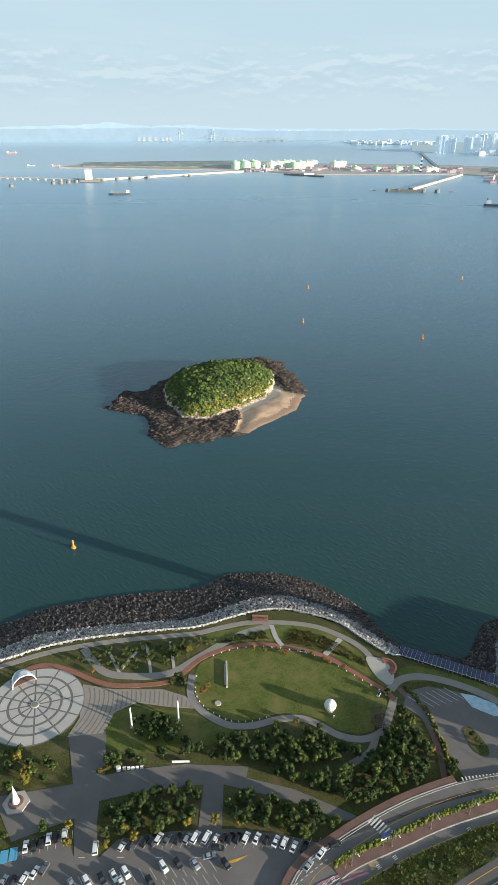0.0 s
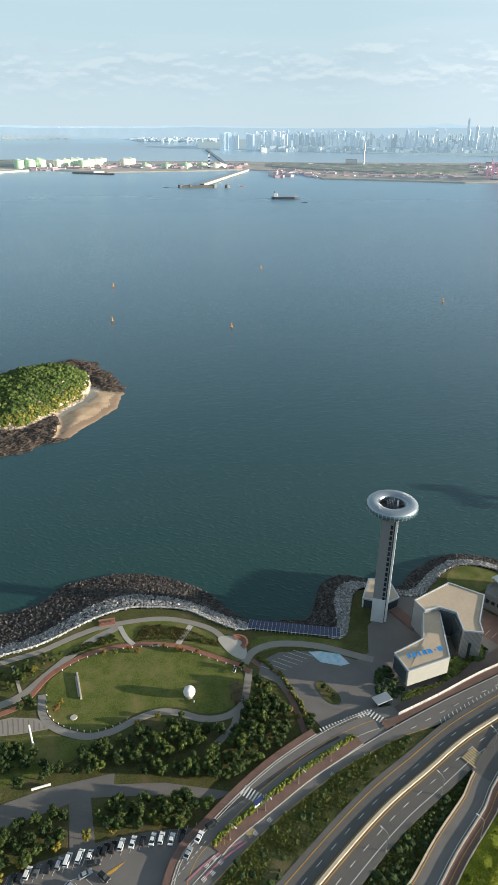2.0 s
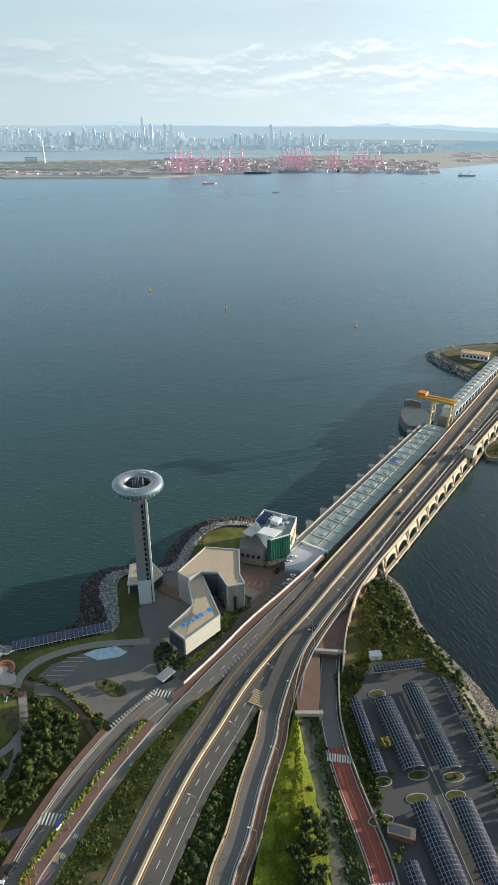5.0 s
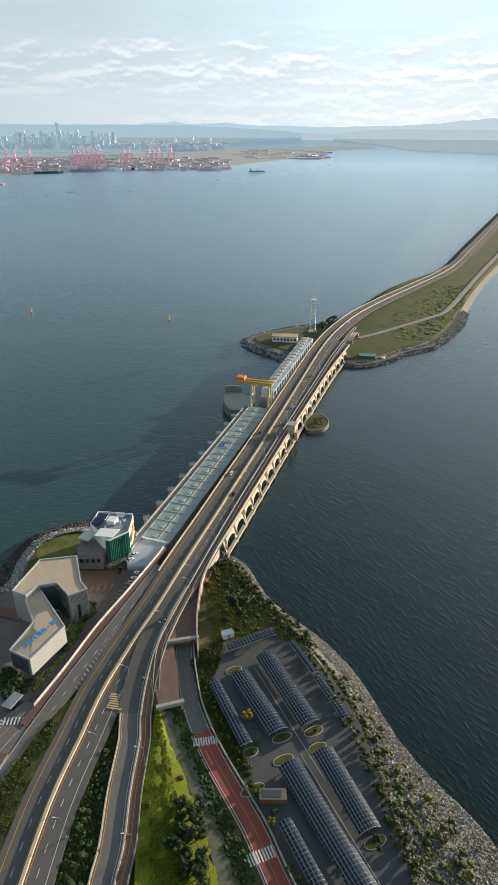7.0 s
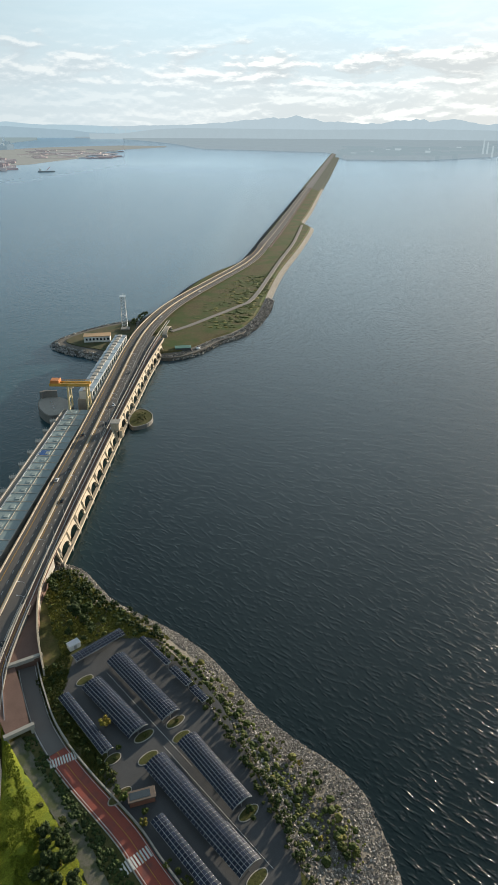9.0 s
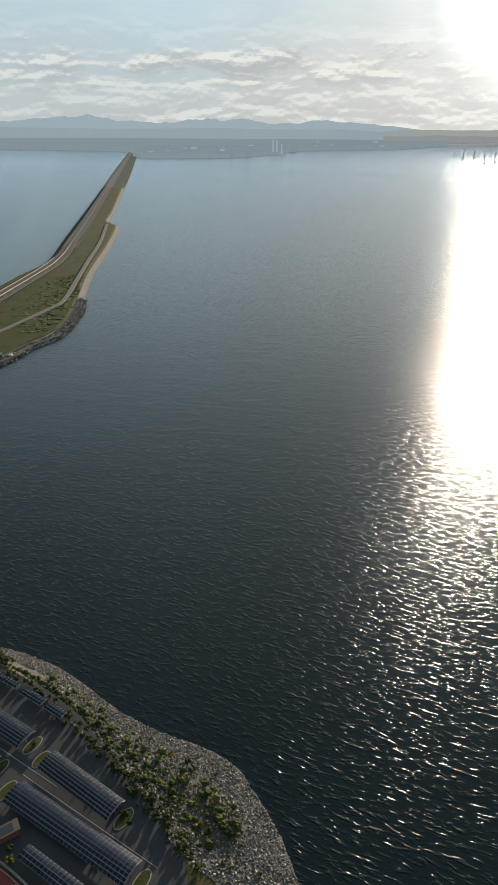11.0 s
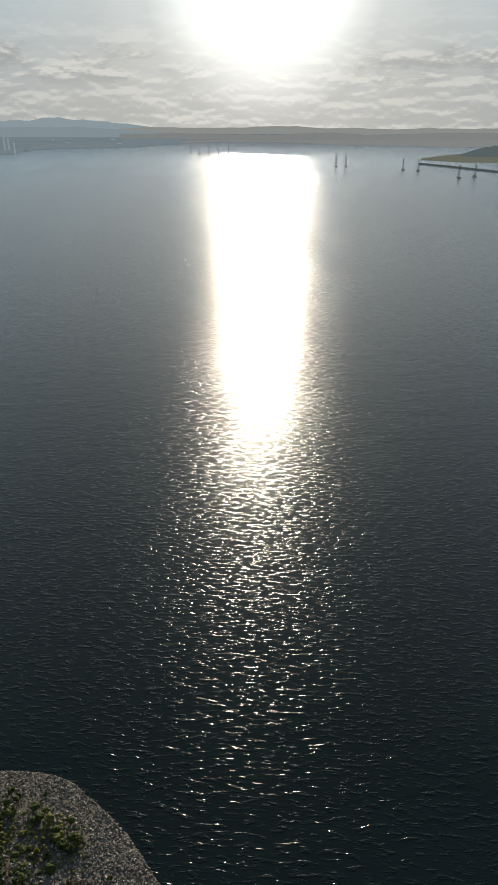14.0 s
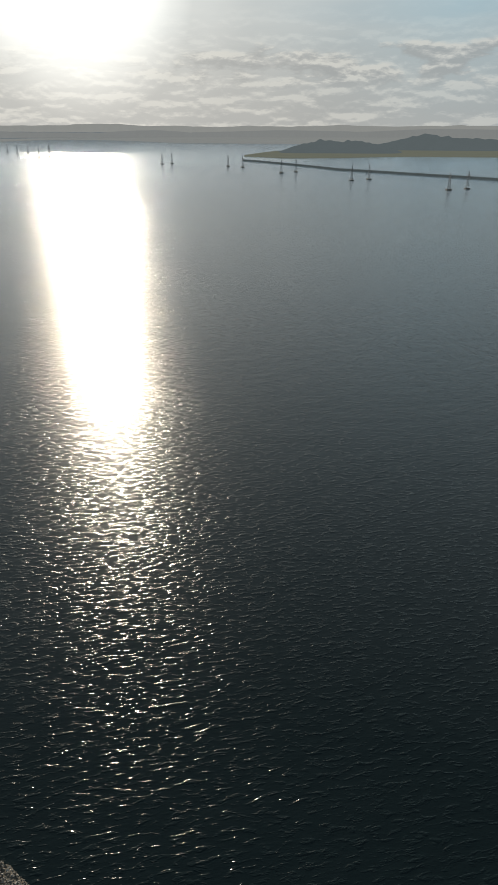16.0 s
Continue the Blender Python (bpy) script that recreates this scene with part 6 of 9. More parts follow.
band("canal_bed", curve([(147, 119, 5.7), (138, 106, 5.7), (129, 93, 5.7), (119, 79, 5.7), (104, 62, 5.7), (80, 34, 5.7)], 3.0), -2.2, 3.2, surface("silty_track", (0.155, 0.15, 0.115), 0.9, 0.3, 4.0, 0.3, second=(0.075, 0.088, 0.035), spread=0.52), 0.05, 0.3, label="grey silted drainage track")


def carport(a, b, width, rise=1.5, high=3.6, across=8):
    a, b = Vector((*a, 0)), Vector((*b, 0))
    d = (b - a).normalized()
    L = (b - a).length
    e = thing("solar_carport", "long vaulted solar carport of dark panels in a pale grid", "carport", group="solar carports")
    e.matrix_basis = Matrix.Translation((a.x, a.y, PLACE + 0.1)) @ Matrix.Rotation(math.atan2(d.y, d.x), 4, "Z")
    rad = (width * width / 4 + rise * rise) / (2 * rise)
    half = math.asin(width / 2 / rad)
    arc = width and 2 * half / across

    def Q(t, lift=0.0):
        return (rad + lift) * math.sin(t), high + (rad + lift) * math.cos(t) - rad

    bm = B()
    for k in range(across * 2):
        t0, t1 = -half + k * arc / 2, -half + (k + 1) * arc / 2
        (y0, z0), (y1, z1) = Q(t0), Q(t1)
        bm.faces.new([bm.verts.new(v) for v in ((0, y0, z0), (L, y0, z0), (L, y1, z1), (0, y1, z1))])
    bmesh.ops.remove_doubles(bm, verts=bm.verts, dist=0.01)
    bmesh.ops.solidify(bm, geom=list(bm.faces), thickness=0.12)
    part("roof_grid", bm, PV_FRAME, e, "pale panel grid")
    nx = max(2, round(L / 1.6))
    w = L / nx
    me = shared("solar_panel", box(B(), -w / 2 + 0.09, -rad * arc / 2 + 0.09, 0, w / 2 - 0.09, rad * arc / 2 - 0.09, 0.06), PV)
    for j in range(across):
        t = -half + (j + 0.5) * arc
        y, z = Q(t, 0.10)
        for i in range(nx):
            put("solar_panel", me, Matrix.Translation(((i + 0.5) * w, y, z)) @ Matrix.Rotation(-t, 4, "X"), e)
    k = max(2, round(L / 9) + 1)
    for i in range(k):
        x = 0.6 + (L - 1.2) * i / (k - 1)
        bm = B()
        rod(bm, (x, 0, 0), (x, 0, high - 0.3), 0.16, 6)
        part("column", bm, METAL, e)
        bm = B()
        rod(bm, (x, 0, 2.0), (x, -width * 0.4, Q(-half * 0.8)[1] - 0.15), 0.1, 5)
        rod(bm, (x, 0, 2.0), (x, width * 0.4, Q(half * 0.8)[1] - 0.15), 0.1, 5)
        part("bracket", bm, METAL, e)
    return e


carport((168.5, 110), (148.5, 81.5), 4.8, 0.7, across=4)
carport((178, 102.5), (160, 74), 9.0, 1.7)
carport((193.5, 98.5), (170, 64.5), 8.6, 1.6)
carport((150, 64), (121, 21), 9.0, 1.7)
carport((161.5, 55.5), (141, 28.5), 8.4, 1.6)
carport((129, 55), (103, 17), 5.0, 0.7, across=4)
carport((187.5, 115), (208, 101.5), 5.0, 0.5, across=4)
carport((206, 91.5), (194, 74), 2.8, 0.2, across=2)
carport((192.5, 72), (185.5, 62), 3.6, 0.3, across=3)
carport((184.5, 60.5), (179, 53), 3.6, 0.3, across=3)
for x, y, turn, l in ((148, 79.5, 55, 3.4), (160, 72, 55, 4.4), (169, 62.5, 55, 4.4), (151.5, 67, 55, 4.4), (163, 58, 55, 4.0), (139.5, 26, 55, 4.4), (135, 71, 57, 5.0), (180, 106.5, 57, 4.0), (119.5, 18.5, 57, 4.4)):
    pts = [(x + (l * math.cos(a) * math.cos(radians(turn)) - 2.0 * math.sin(a) * math.sin(radians(turn))) * 0.9, y + (l * math.cos(a) * math.sin(radians(turn)) + 2.0 * math.sin(a) * math.cos(radians(turn))) * 0.9) for a in (k * math.pi / 10 for k in range(20))]
    turned = [(x - (p[1] - y), y + (p[0] - x)) for p in pts]
    kerb_ob = slab("planted_island", grow(turned, 0.35), PLACE + 0.25, PALE_PAVING, 0.4, label="kerbed planting island in the car park")
    part("soil_bed", prism(turned, PLACE, PLACE + 0.32), ROUGH_GRASS, kerb_ob)


def small_lot_buildings():
    e = thing("toilet_block", "small brick block with a glazed tan-edged roof", "building", (135.5, 63, PLACE), -60)
    part("body", box(B(), -4.4, -1.8, 0, 4.4, 1.8, 2.8), RED_PAVING, e)
    part("roof", box(B(), -4.8, -2.2, 2.8, 4.8, 2.2, 3.2, 0.05), surface("tan_roof_edge", (0.15, 0.115, 0.09), 0.8, 0.15, 2.0), e)
    part("roof_glass", box(B(), -4.0, -1.4, 3.2, 3.0, 1.4, 3.26), CURTAIN, e)
    e = thing("equipment_shed", "white metal equipment shed beside the solar roof", "shed", (196.5, 120, PLACE), -35)
    part("body", box(B(), -2.6, -1.6, 0, 2.6, 1.6, 2.7, 0.05), WHITE, e)
    part("roof", box(B(), -2.8, -1.8, 2.7, 2.8, 1.8, 2.9, 0.04), METAL, e)
    part("door", box(B(), -0.6, -1.64, 0.1, 0.6, -1.58, 2.2), PANEL, e)


small_lot_buildings()
sc = bpy.data.objects["solar_car_park"]
for k in range(24):
    for x0, y0 in ((184.5, 97), (156, 61)):
        put("bay_line", short, pose(x0 - k * 1.35, y0 - k * 1.95, PLACE + 0.12, 0, 0, 145), sc)


# ---- street lamps ----
def street_lamp(x, y, z, turn, first=None):
    if first:
        return copy_thing(first, pose(x, y, z, 0, 0, turn))
    e = thing("street_lamp", "slim grey street lamp with a curved arm", "street lamp", (x, y, z), turn, "street lamps along the roads")
    part("pole", cyl(B(), 0, 0, 0, 9.5, 0.14, 0.09, 8), METAL, e)
    bm = B()
    rod(bm, (0, 0, 9.4), (1.2, 0, 10.1), 0.07, 5)
    rod(bm, (1.2, 0, 10.1), (2.6, 0, 10.2), 0.07, 5)
    part("arm", bm, METAL, e)
    part("lamp_head", box(B(), 2.4, -0.18, 10.1, 3.4, 0.18, 10.3, 0.04), WHITE, e)
    part("base", cyl(B(), 0, 0, 0, 0.4, 0.3, 0.25, 8), CONCRETE, e)
    return e


lamp = None
for p, a in along([p for p in median_line if p.x < 640], 8.0, 34.0, 9.6):
    made = street_lamp(p.x, p.y, p.z, a + 90, lamp)
    lamp = lamp or made
for p, a in along([p for p in bike_line], 6.0, 32.0, 8.0):
    street_lamp(p.x, p.y, p.z, a + 90, lamp)
for p, a in along(island_line, 6.0, 17.0, 0.6):
    street_lamp(p.x, p.y, p.z, a - 90, lamp)
for p, a in along(white_line, 120.0, 45.0, 0.6):
    street_lamp(p.x, p.y, p.z - 0.3, a + 90, lamp)


def roadside_sign():
    e = thing("solar_sign", "grey roadside sign post with a tilted solar panel", "sign", (48.7, 142.6, 7.2), 25)
    part("post", cyl(B(), 0, 0, 0, 6.2, 0.14, 0.1, 8), METAL, e)
    part("panel", box(B(), -1.9, -0.8, 0, 1.9, 0.8, 0.12, 0, pose(0.6, 0, 6.3, 28, 0, 0)), PV_BLUE, e, "dark blue tilted solar panel")
    part("sign_board", box(B(), -1.3, -0.08, 3.9, 1.3, 0.08, 5.1, 0.03), WHITE, e)


roadside_sign()


# ---- planting ----
def blob(seed, detail=1, rough=0.35):
    bm = B()
    bmesh.ops.create_icosphere(bm, subdivisions=detail, radius=1.0)
    s = Vector((seed * 3.7, seed * 1.3, 0))
    for v in bm.verts:
        v.co *= 1 + rough * noise.noise(v.co * 1.9 + s) + 0.5 * rough * noise.noise(v.co * 4.1 + s)
    vs = np.array([v.co[:] for v in bm.verts])
    fs = np.array([[v.index for v in f.verts] for f in bm.faces])
    bm.free()
    return vs, fs


BLOBS = [blob(k) for k in range(6)]
COARSE = [blob(k + 20, 1, 0.6) for k in range(6)]
FINE = [blob(k + 9, 2, 0.5) for k in range(4)]


def joined(name, items, material, kind=None, label="", parent=None):
    """Many transformed copies of (verts, faces) in one mesh. items: (verts, faces)."""
    V, Fs, off = [], [], 0
    for v, f in items:
        V.append(v)
        Fs.append(f + off)
        off += len(v)
    V, Fs = np.concatenate(V), np.concatenate(Fs)
    me = bpy.data.meshes.new(name)
    me.from_pydata(V.tolist(), [], Fs.tolist())
    me.materials.append(material)
    ob = new(name, me)
    if parent:
        ob.parent = parent
    if kind:
        tagged(ob, label, kind=kind)
    return ob


def turned(v, rng, size, at_):
    a = rng.uniform(0, 2 * math.pi)
    c, s = math.cos(a), math.sin(a)
    w = v * np.array(size)
    return np.stack([w[:, 0] * c - w[:, 1] * s, w[:, 0] * s + w[:, 1] * c, w[:, 2]], 1) + np.array(at_)


def foliage(name, colour, tip, vary=0.35):
    m = bpy.data.materials.new(name)
    m.use_nodes = True
    nt = m.node_tree
    bs = nt.nodes["Principled BSDF"]
    g = nt.nodes.new("ShaderNodeNewGeometry")
    info = nt.nodes.new("ShaderNodeObjectInfo")
    co = nt.nodes.new("ShaderNodeTexCoord")
    n = node(nt, "ShaderNodeTexNoise", Scale=1.6, Detail=5.0, Roughness=0.75)
    nt.links.new(co.outputs["Object"], n.inputs["Vector"])
    c = ramp(nt, g.outputs["Random Per Island"], ((0.0, tuple(x * (1 - vary) for x in colour)), (0.6, colour), (1.0, tip)))
    c = mix(nt, 1.0, c, ramp(nt, n.outputs[0], ((0.32, (0.5,) * 3), (0.68, (1.45,) * 3))), "MULTIPLY")
    c = mix(nt, 1.0, c, ramp(nt, info.outputs["Random"], ((0.0, (0.72, 0.78, 0.8)), (1.0, (1.3, 1.2, 1.0)))), "MULTIPLY")
    nt.links.new(c, bs.inputs["Base Color"])
    bs.inputs["Roughness"].default_value = 0.8
    bs.inputs["Specular IOR Level"].default_value = 0.2
    b = node(nt, "ShaderNodeBump", Strength=0.9, Distance=0.3)
    nt.links.new(n.outputs[0], b.inputs["Height"])
    nt.links.new(b.outputs[0], bs.inputs["Normal"])
    return m


DARK_LEAF = foliage("dark_leaves", (0.036, 0.058, 0.017), (0.062, 0.086, 0.024))
MID_LEAF = foliage("green_leaves", (0.052, 0.080, 0.020), (0.088, 0.112, 0.028))
YELLOW_LEAF = foliage("yellowing_leaves", (0.15, 0.14, 0.025), (0.26, 0.20, 0.035))
SCRUB_LEAF = foliage("scrub_leaves", (0.062, 0.086, 0.022), (0.14, 0.135, 0.038))
ISLE_LEAF = foliage("island_leaves", (0.055, 0.094, 0.024), (0.105, 0.138, 0.034))
RUST_LEAF = foliage("autumn_leaves", (0.20, 0.11, 0.03), (0.30, 0.17, 0.05))
BARK = surface("bark", (0.10, 0.075, 0.055), 0.95, 0.3, 0.6, 0.5)


def crown_mesh(name, seed, material, tall=1.0, clumps=16, cards=170):
    """A crown of uneven leafy clumps, each with sprays of leaves standing out of it."""
    rng = random.Random(seed)
    items, cores = [], []
    for k in range(clumps + 4):
        a, r = rng.uniform(0, 6.283), math.sqrt(rng.random()) * 1.7
        z = 2.9 * tall + rng.uniform(-1.3, 1.7) * tall * (1 - 0.3 * r)
        s = rng.uniform(0.45, 0.95)
        v, f = BLOBS[k % 6]
        cores.append((r * math.cos(a), r * math.sin(a), z, s))
        items.append((turned(v, rng, (s, s, s * 0.85), (r * math.cos(a), r * math.sin(a), z)), f))
    base = np.array([[-0.55, -0.5, 0], [0.55, -0.45, 0.1], [0.05, 1.1, -0.1]])
    for k in range(cards * 4):
        x, y, z, s = cores[k % len(cores)]
        d = Vector((rng.gauss(0, 1), rng.gauss(0, 1), rng.gauss(0.35, 1))).normalized()
        q = np.array((Euler((rng.uniform(-0.9, 0.9), rng.uniform(-0.9, 0.9), rng.uniform(0, 6.28)))).to_matrix())
        p = np.array((x, y, z)) + np.array(d) * s * rng.uniform(0.9, 1.3)
        items.append(((base * rng.uniform(0.14, 0.34)) @ q.T + p, np.array([[0, 1, 2]])))
    V, Fs, off = [], [], 0
    for v, f in items:
        V.append(v)
        Fs += (f + off).tolist()
        off += len(v)
    me = bpy.data.meshes.new(name)
    me.from_pydata(np.concatenate(V).tolist(), [], Fs)
    me.materials.append(material)
    return me


def trunk_mesh():
    bm = B()
    cyl(bm, 0, 0, 0, 2.4, 0.22, 0.14, 7)
    for k in range(4):
        a = k * 1.6
        rod(bm, (0, 0, 1.4 + 0.2 * k), (1.0 * math.cos(a), 1.0 * math.sin(a), 2.9 + 0.2 * k), 0.07, 4)
    return shared("trunk", bm, BARK)


TRUNK = trunk_mesh()
CROWNS = {
    "dark": [crown_mesh("crown", k, DARK_LEAF) for k in range(4)],
    "mid": [crown_mesh("crown", 10 + k, MID_LEAF) for k in range(3)],
    "yellow": [crown_mesh("crown", 20 + k, YELLOW_LEAF, 1.1, 11, 130) for k in range(2)],
    "rust": [crown_mesh("crown", 30, RUST_LEAF, 0.9, 9, 120)],
    "scrub": [crown_mesh("crown", 40 + k, SCRUB_LEAF, 0.8) for k in range(2)],
}
TREE_LABEL = {
    "dark": "dense dark green broadleaf tree",
    "mid": "rounded green broadleaf tree with a leafy crown",
    "yellow": "small tree with yellowing autumn leaves",
    "rust": "small tree with rusty orange leaves",
    "scrub": "low spreading green bush-like tree",
}
grove = random.Random(5)


def tree(x, y, kind="dark", size=1.0, z=PLACE):
    e = new("tree")
    s = size * grove.uniform(0.85, 1.15)
    e.matrix_basis = pose(x, y, z - 0.1, 0, 0, grove.uniform(0, 360)) @ Matrix.Diagonal((s, s, s * grove.uniform(0.9, 1.15), 1))
    tagged(e, TREE_LABEL[kind], "tree", "trees of the headland")
    for name, me in (("trunk", TRUNK), ("crown", grove.choice(CROWNS[kind]))):
        ob = new(name, me)
        ob.parent = e


def wood(poly, gap, kinds, size=1.0, z=PLACE, jitter=0.4):
    xs, ys = [p[0] for p in poly], [p[1] for p in poly]
    y = min(ys)
    odd = False
    while y < max(ys):
        x = min(xs) + (gap / 2 if odd else 0)
        while x < max(xs):
            px_, py_ = x + grove.uniform(-jitter, jitter) * gap, y + grove.uniform(-jitter, jitter) * gap
            if inside(px_, py_, poly):
                tree(px_, py_, grove.choice(kinds), size, z)
            x += gap
        y += gap * 0.87
        odd = not odd


def thicket(name, poly, gap, kind, size, z, label, jitter=0.45, seed=3):
    """Trees too close and many to tell apart, in one mesh."""
    rng = random.Random(seed)
    V, Fs, off = [], [], 0
    src = []
    for me in THIN[kind]:
        src.append((np.array([v.co[:] for v in me.vertices]), [list(p.vertices) for p in me.polygons]))
    xs, ys = [p[0] for p in poly], [p[1] for p in poly]
    y = min(ys)
    while y < max(ys):
        x = min(xs)
        while x < max(xs):
            qx, qy = x + rng.uniform(-jitter, jitter) * gap, y + rng.uniform(-jitter, jitter) * gap
            if inside(qx, qy, poly):
                v, f = rng.choice(src)
                s = size * rng.uniform(0.65, 1.2)
                V.append(turned(v, rng, (s, s, s), (qx, qy, z - 0.8 * s)))
                Fs += [[i + off for i in q] for q in f]
                off += len(v)
            x += gap
        y += gap * 0.87
    me = bpy.data.meshes.new(name)
    me.from_pydata(np.concatenate(V).tolist(), [], Fs)
    me.materials.append(THIN[kind][0].materials[0])
    return tagged(new(name, me), label, kind="stuff")


THIN = {
    "scrub": [crown_mesh("crown", 60 + k, SCRUB_LEAF, 0.85, 7, 45) for k in range(3)],
    "dark": [crown_mesh("crown", 70 + k, DARK_LEAF, 1.0, 8, 50) for k in range(3)],
    "mid": [crown_mesh("crown", 80 + k, MID_LEAF, 0.9, 7, 45) for k in range(3)],
}
wood([(-57, 174), (-59, 180), (-26, 182), (-10, 190), (10, 191), (29, 190), (50, 183), (42, 178), (28, 176), (0, 178), (-26, 179), (-44, 177)], 4.4, ["dark", "dark", "mid", "dark", "mid"], 1.05)
thicket("lawn_thicket", [(-50, 191), (-50, 200), (-35, 201), (-30, 194), (-24, 186), (-46, 190)], 3.6, "dark", 0.95, PLACE, "dense dark bushes on the shaded lawn", seed=15)
wood([(-57, 158), (-42, 163), (-20, 166), (-20, 151), (-29, 150), (-48, 146), (-53, 146)], 4.4, ["dark", "dark", "mid"], 1.05)
wood([(-9, 165), (13, 161), (26, 156), (34, 151.5), (31, 148), (21, 147), (13, 149.5), (-8, 152)], 4.4, ["dark", "dark", "mid"], 1.05)
wood([(0, 174), (27, 172), (46, 174), (59, 190), (70, 205), (73, 194), (76, 180), (74, 171), (57, 163), (46, 158), (36, 161), (20, 168)], 4.3, ["dark", "dark", "dark", "mid"], 1.1)
wood([(-104, 183), (-91, 185), (-79, 185), (-72, 170), (-85, 166), (-95, 162)], 6.2, ["mid", "dark", "mid", "yellow"], 0.95)
thicket("garden_shrubs", [(-90, 234), (-82, 239), (-60, 244), (-43, 246), (-15, 250), (-26, 239), (-39, 231), (-68, 227)], 3.6, "mid", 0.6, PLACE, "green shrubs and small trees filling the garden beds", seed=14)
for x, y, k, s in ((-42, 146, "yellow", 0.7), (-35, 148.5, "yellow", 0.7), (-46, 148.5, "yellow", 0.8), (-23, 151, "yellow", 0.7), (-12.5, 152, "yellow", 0.8), (-3, 151.5, "yellow", 0.8), (13, 149.5, "yellow", 0.8), (22, 147.5, "yellow", 0.8), (-76, 149.5, "mid", 0.9), (-90, 146.5, "mid", 0.8), (-67, 150, "yellow", 0.8), (-66, 143.5, "yellow", 0.7), (-52, 143, "yellow", 0.7), (12, 196, "yellow", 0.7), (21, 197, "yellow", 0.7), (31, 194.5, "mid", 0.7), (-75, 226, "rust", 0.5)):
    tree(x, y, k, s)
for x, y, k, s in ((18, 238, "rust", 0.6), (37, 234, "rust", 0.7), (39, 232, "rust", 0.5), (-21, 214, "rust", 0.8), (-19, 217, "yellow", 0.6), (8, 240.5, "scrub", 0.6), (4, 247.5, "yellow", 0.5), (67, 199, "yellow", 0.8), (69, 195, "yellow", 0.9), (71, 191, "yellow", 0.8), (74, 187, "rust", 0.6), (77, 183, "rust", 0.6), (79, 179, "yellow", 0.6), (96, 191, "dark", 0.6), (97.5, 188, "dark", 0.6), (98.5, 185, "dark", 0.6), (-33, 221.5, "dark", 0.9), (-36, 219, "dark", 0.9), (-30.5, 219, "dark", 0.9), (82, 173, "dark", 1.0), (84, 176, "dark", 0.9)):
    tree(x, y, k, s)
for k in range(14):
    tree(-61 + 0.6 * k, 173 + 0.25 * k, grove.choice(["mid", "rust", "yellow"]), 0.45)
# slope beside the bridge, and the shore belt
SLOPE = [(236, 160), (247, 152), (244, 142), (230, 122), (223, 104), (216, 86), (211, 80), (210, 90), (205, 106), (197, 122), (190, 122), (206, 136), (220, 146)]
thicket("slope_thicket", [(238, 160), (249, 152), (246, 142), (232, 122), (225, 104), (218, 86), (212, 80), (209, 86), (216, 104), (224, 124), (238, 143), (236, 152), (230, 157)], 3.6, "dark", 0.75, PLACE - 0.6, "dark thicket along the top of the lagoon shore", seed=5)
for x, y, s in ((214, 128, 1.5), (218, 124, 1.3), (211, 122, 1.3), (221, 131, 1.2), (226, 138, 1.0), (206, 116, 0.9), (231, 150, 1.1), (203, 126, 0.8), (228, 146, 0.9)):
    tree(x, y, "dark", s)
thicket("shore_belt", [(204, 84), (209, 86), (197, 68), (185.5, 54), (170, 39), (159.5, 27), (147.5, 16.5), (137, 10.5), (129, 5.5), (122, 0.5), (125, 7), (143, 21), (156, 32), (168, 43), (180, 56), (192, 68)], 2.8, "scrub", 0.6, PLACE, "belt of shore bushes beside the car park", seed=6)
thicket("shore_belt", [(204, 84), (209, 86), (197, 68), (185.5, 54), (170, 39), (159.5, 27), (147.5, 16.5), (137, 10.5), (129, 5.5), (122, 0.5), (125, 7), (143, 21), (156, 32), (168, 43), (180, 56), (192, 68)], 5.5, "dark", 0.7, PLACE, "dark bushes in the shore belt", seed=7)
wood([(115, 92), (121, 84), (108, 70), (98, 62), (90, 72), (100, 84)], 4.4, ["dark"], 1.0, 6.6)
for x, y, k, s in ((131, 111, "dark", 0.7), (125, 96, "scrub", 0.6), (122, 86, "scrub", 0.6), (160, 88, "yellow", 1.0), (152, 79, "mid", 0.6), (136, 72, "mid", 0.9), (134, 69, "mid", 0.8), (131, 60, "mid", 0.6), (127, 59, "yellow", 0.6), (148, 78.5, "scrub", 0.4), (160, 71.5, "scrub", 0.4), (169, 62, "scrub", 0.4), (139.5, 25.5, "dark", 0.6), (137.5, 24, "dark", 0.5)):
    tree(x, y, k, s)
thicket("roadside_bushes", [(120, 46), (117, 48), (92, 10), (95, 8)], 2.6, "scrub", 0.5, PLACE, "bushes between the red road and the solar roofs", seed=8)
thicket("roadside_bushes", [(162, 104), (159, 106), (138, 75), (142, 73)], 2.4, "scrub", 0.45, PLACE, "bushes beside the solar car park", seed=9)
thicket("roadside_bushes", [(190, 123), (184, 119), (170, 113.5), (156, 98), (146, 83), (141, 80), (148, 92), (160, 108), (174, 121), (184, 128)], 3.4, "dark", 0.55, PLACE, "dark bushes between the underpass road and the solar car park", seed=19)
for x, y, k, s in ((-38, 239, "mid", 0.95), (-34, 242, "mid", 0.9), (-30, 239.5, "yellow", 0.8), (-35, 236, "mid", 0.85), (2, 240.5, "yellow", 0.6), (14, 241, "rust", 0.55), (31, 237.5, "yellow", 0.5), (46, 229.5, "rust", 0.5), (64, 213, "dark", 0.7), (68, 203, "dark", 0.8), (26, 250, "scrub", 0.4), (34, 247, "scrub", 0.45), (42, 244, "scrub", 0.4), (50, 236, "scrub", 0.45)):
    tree(x, y, k, s)
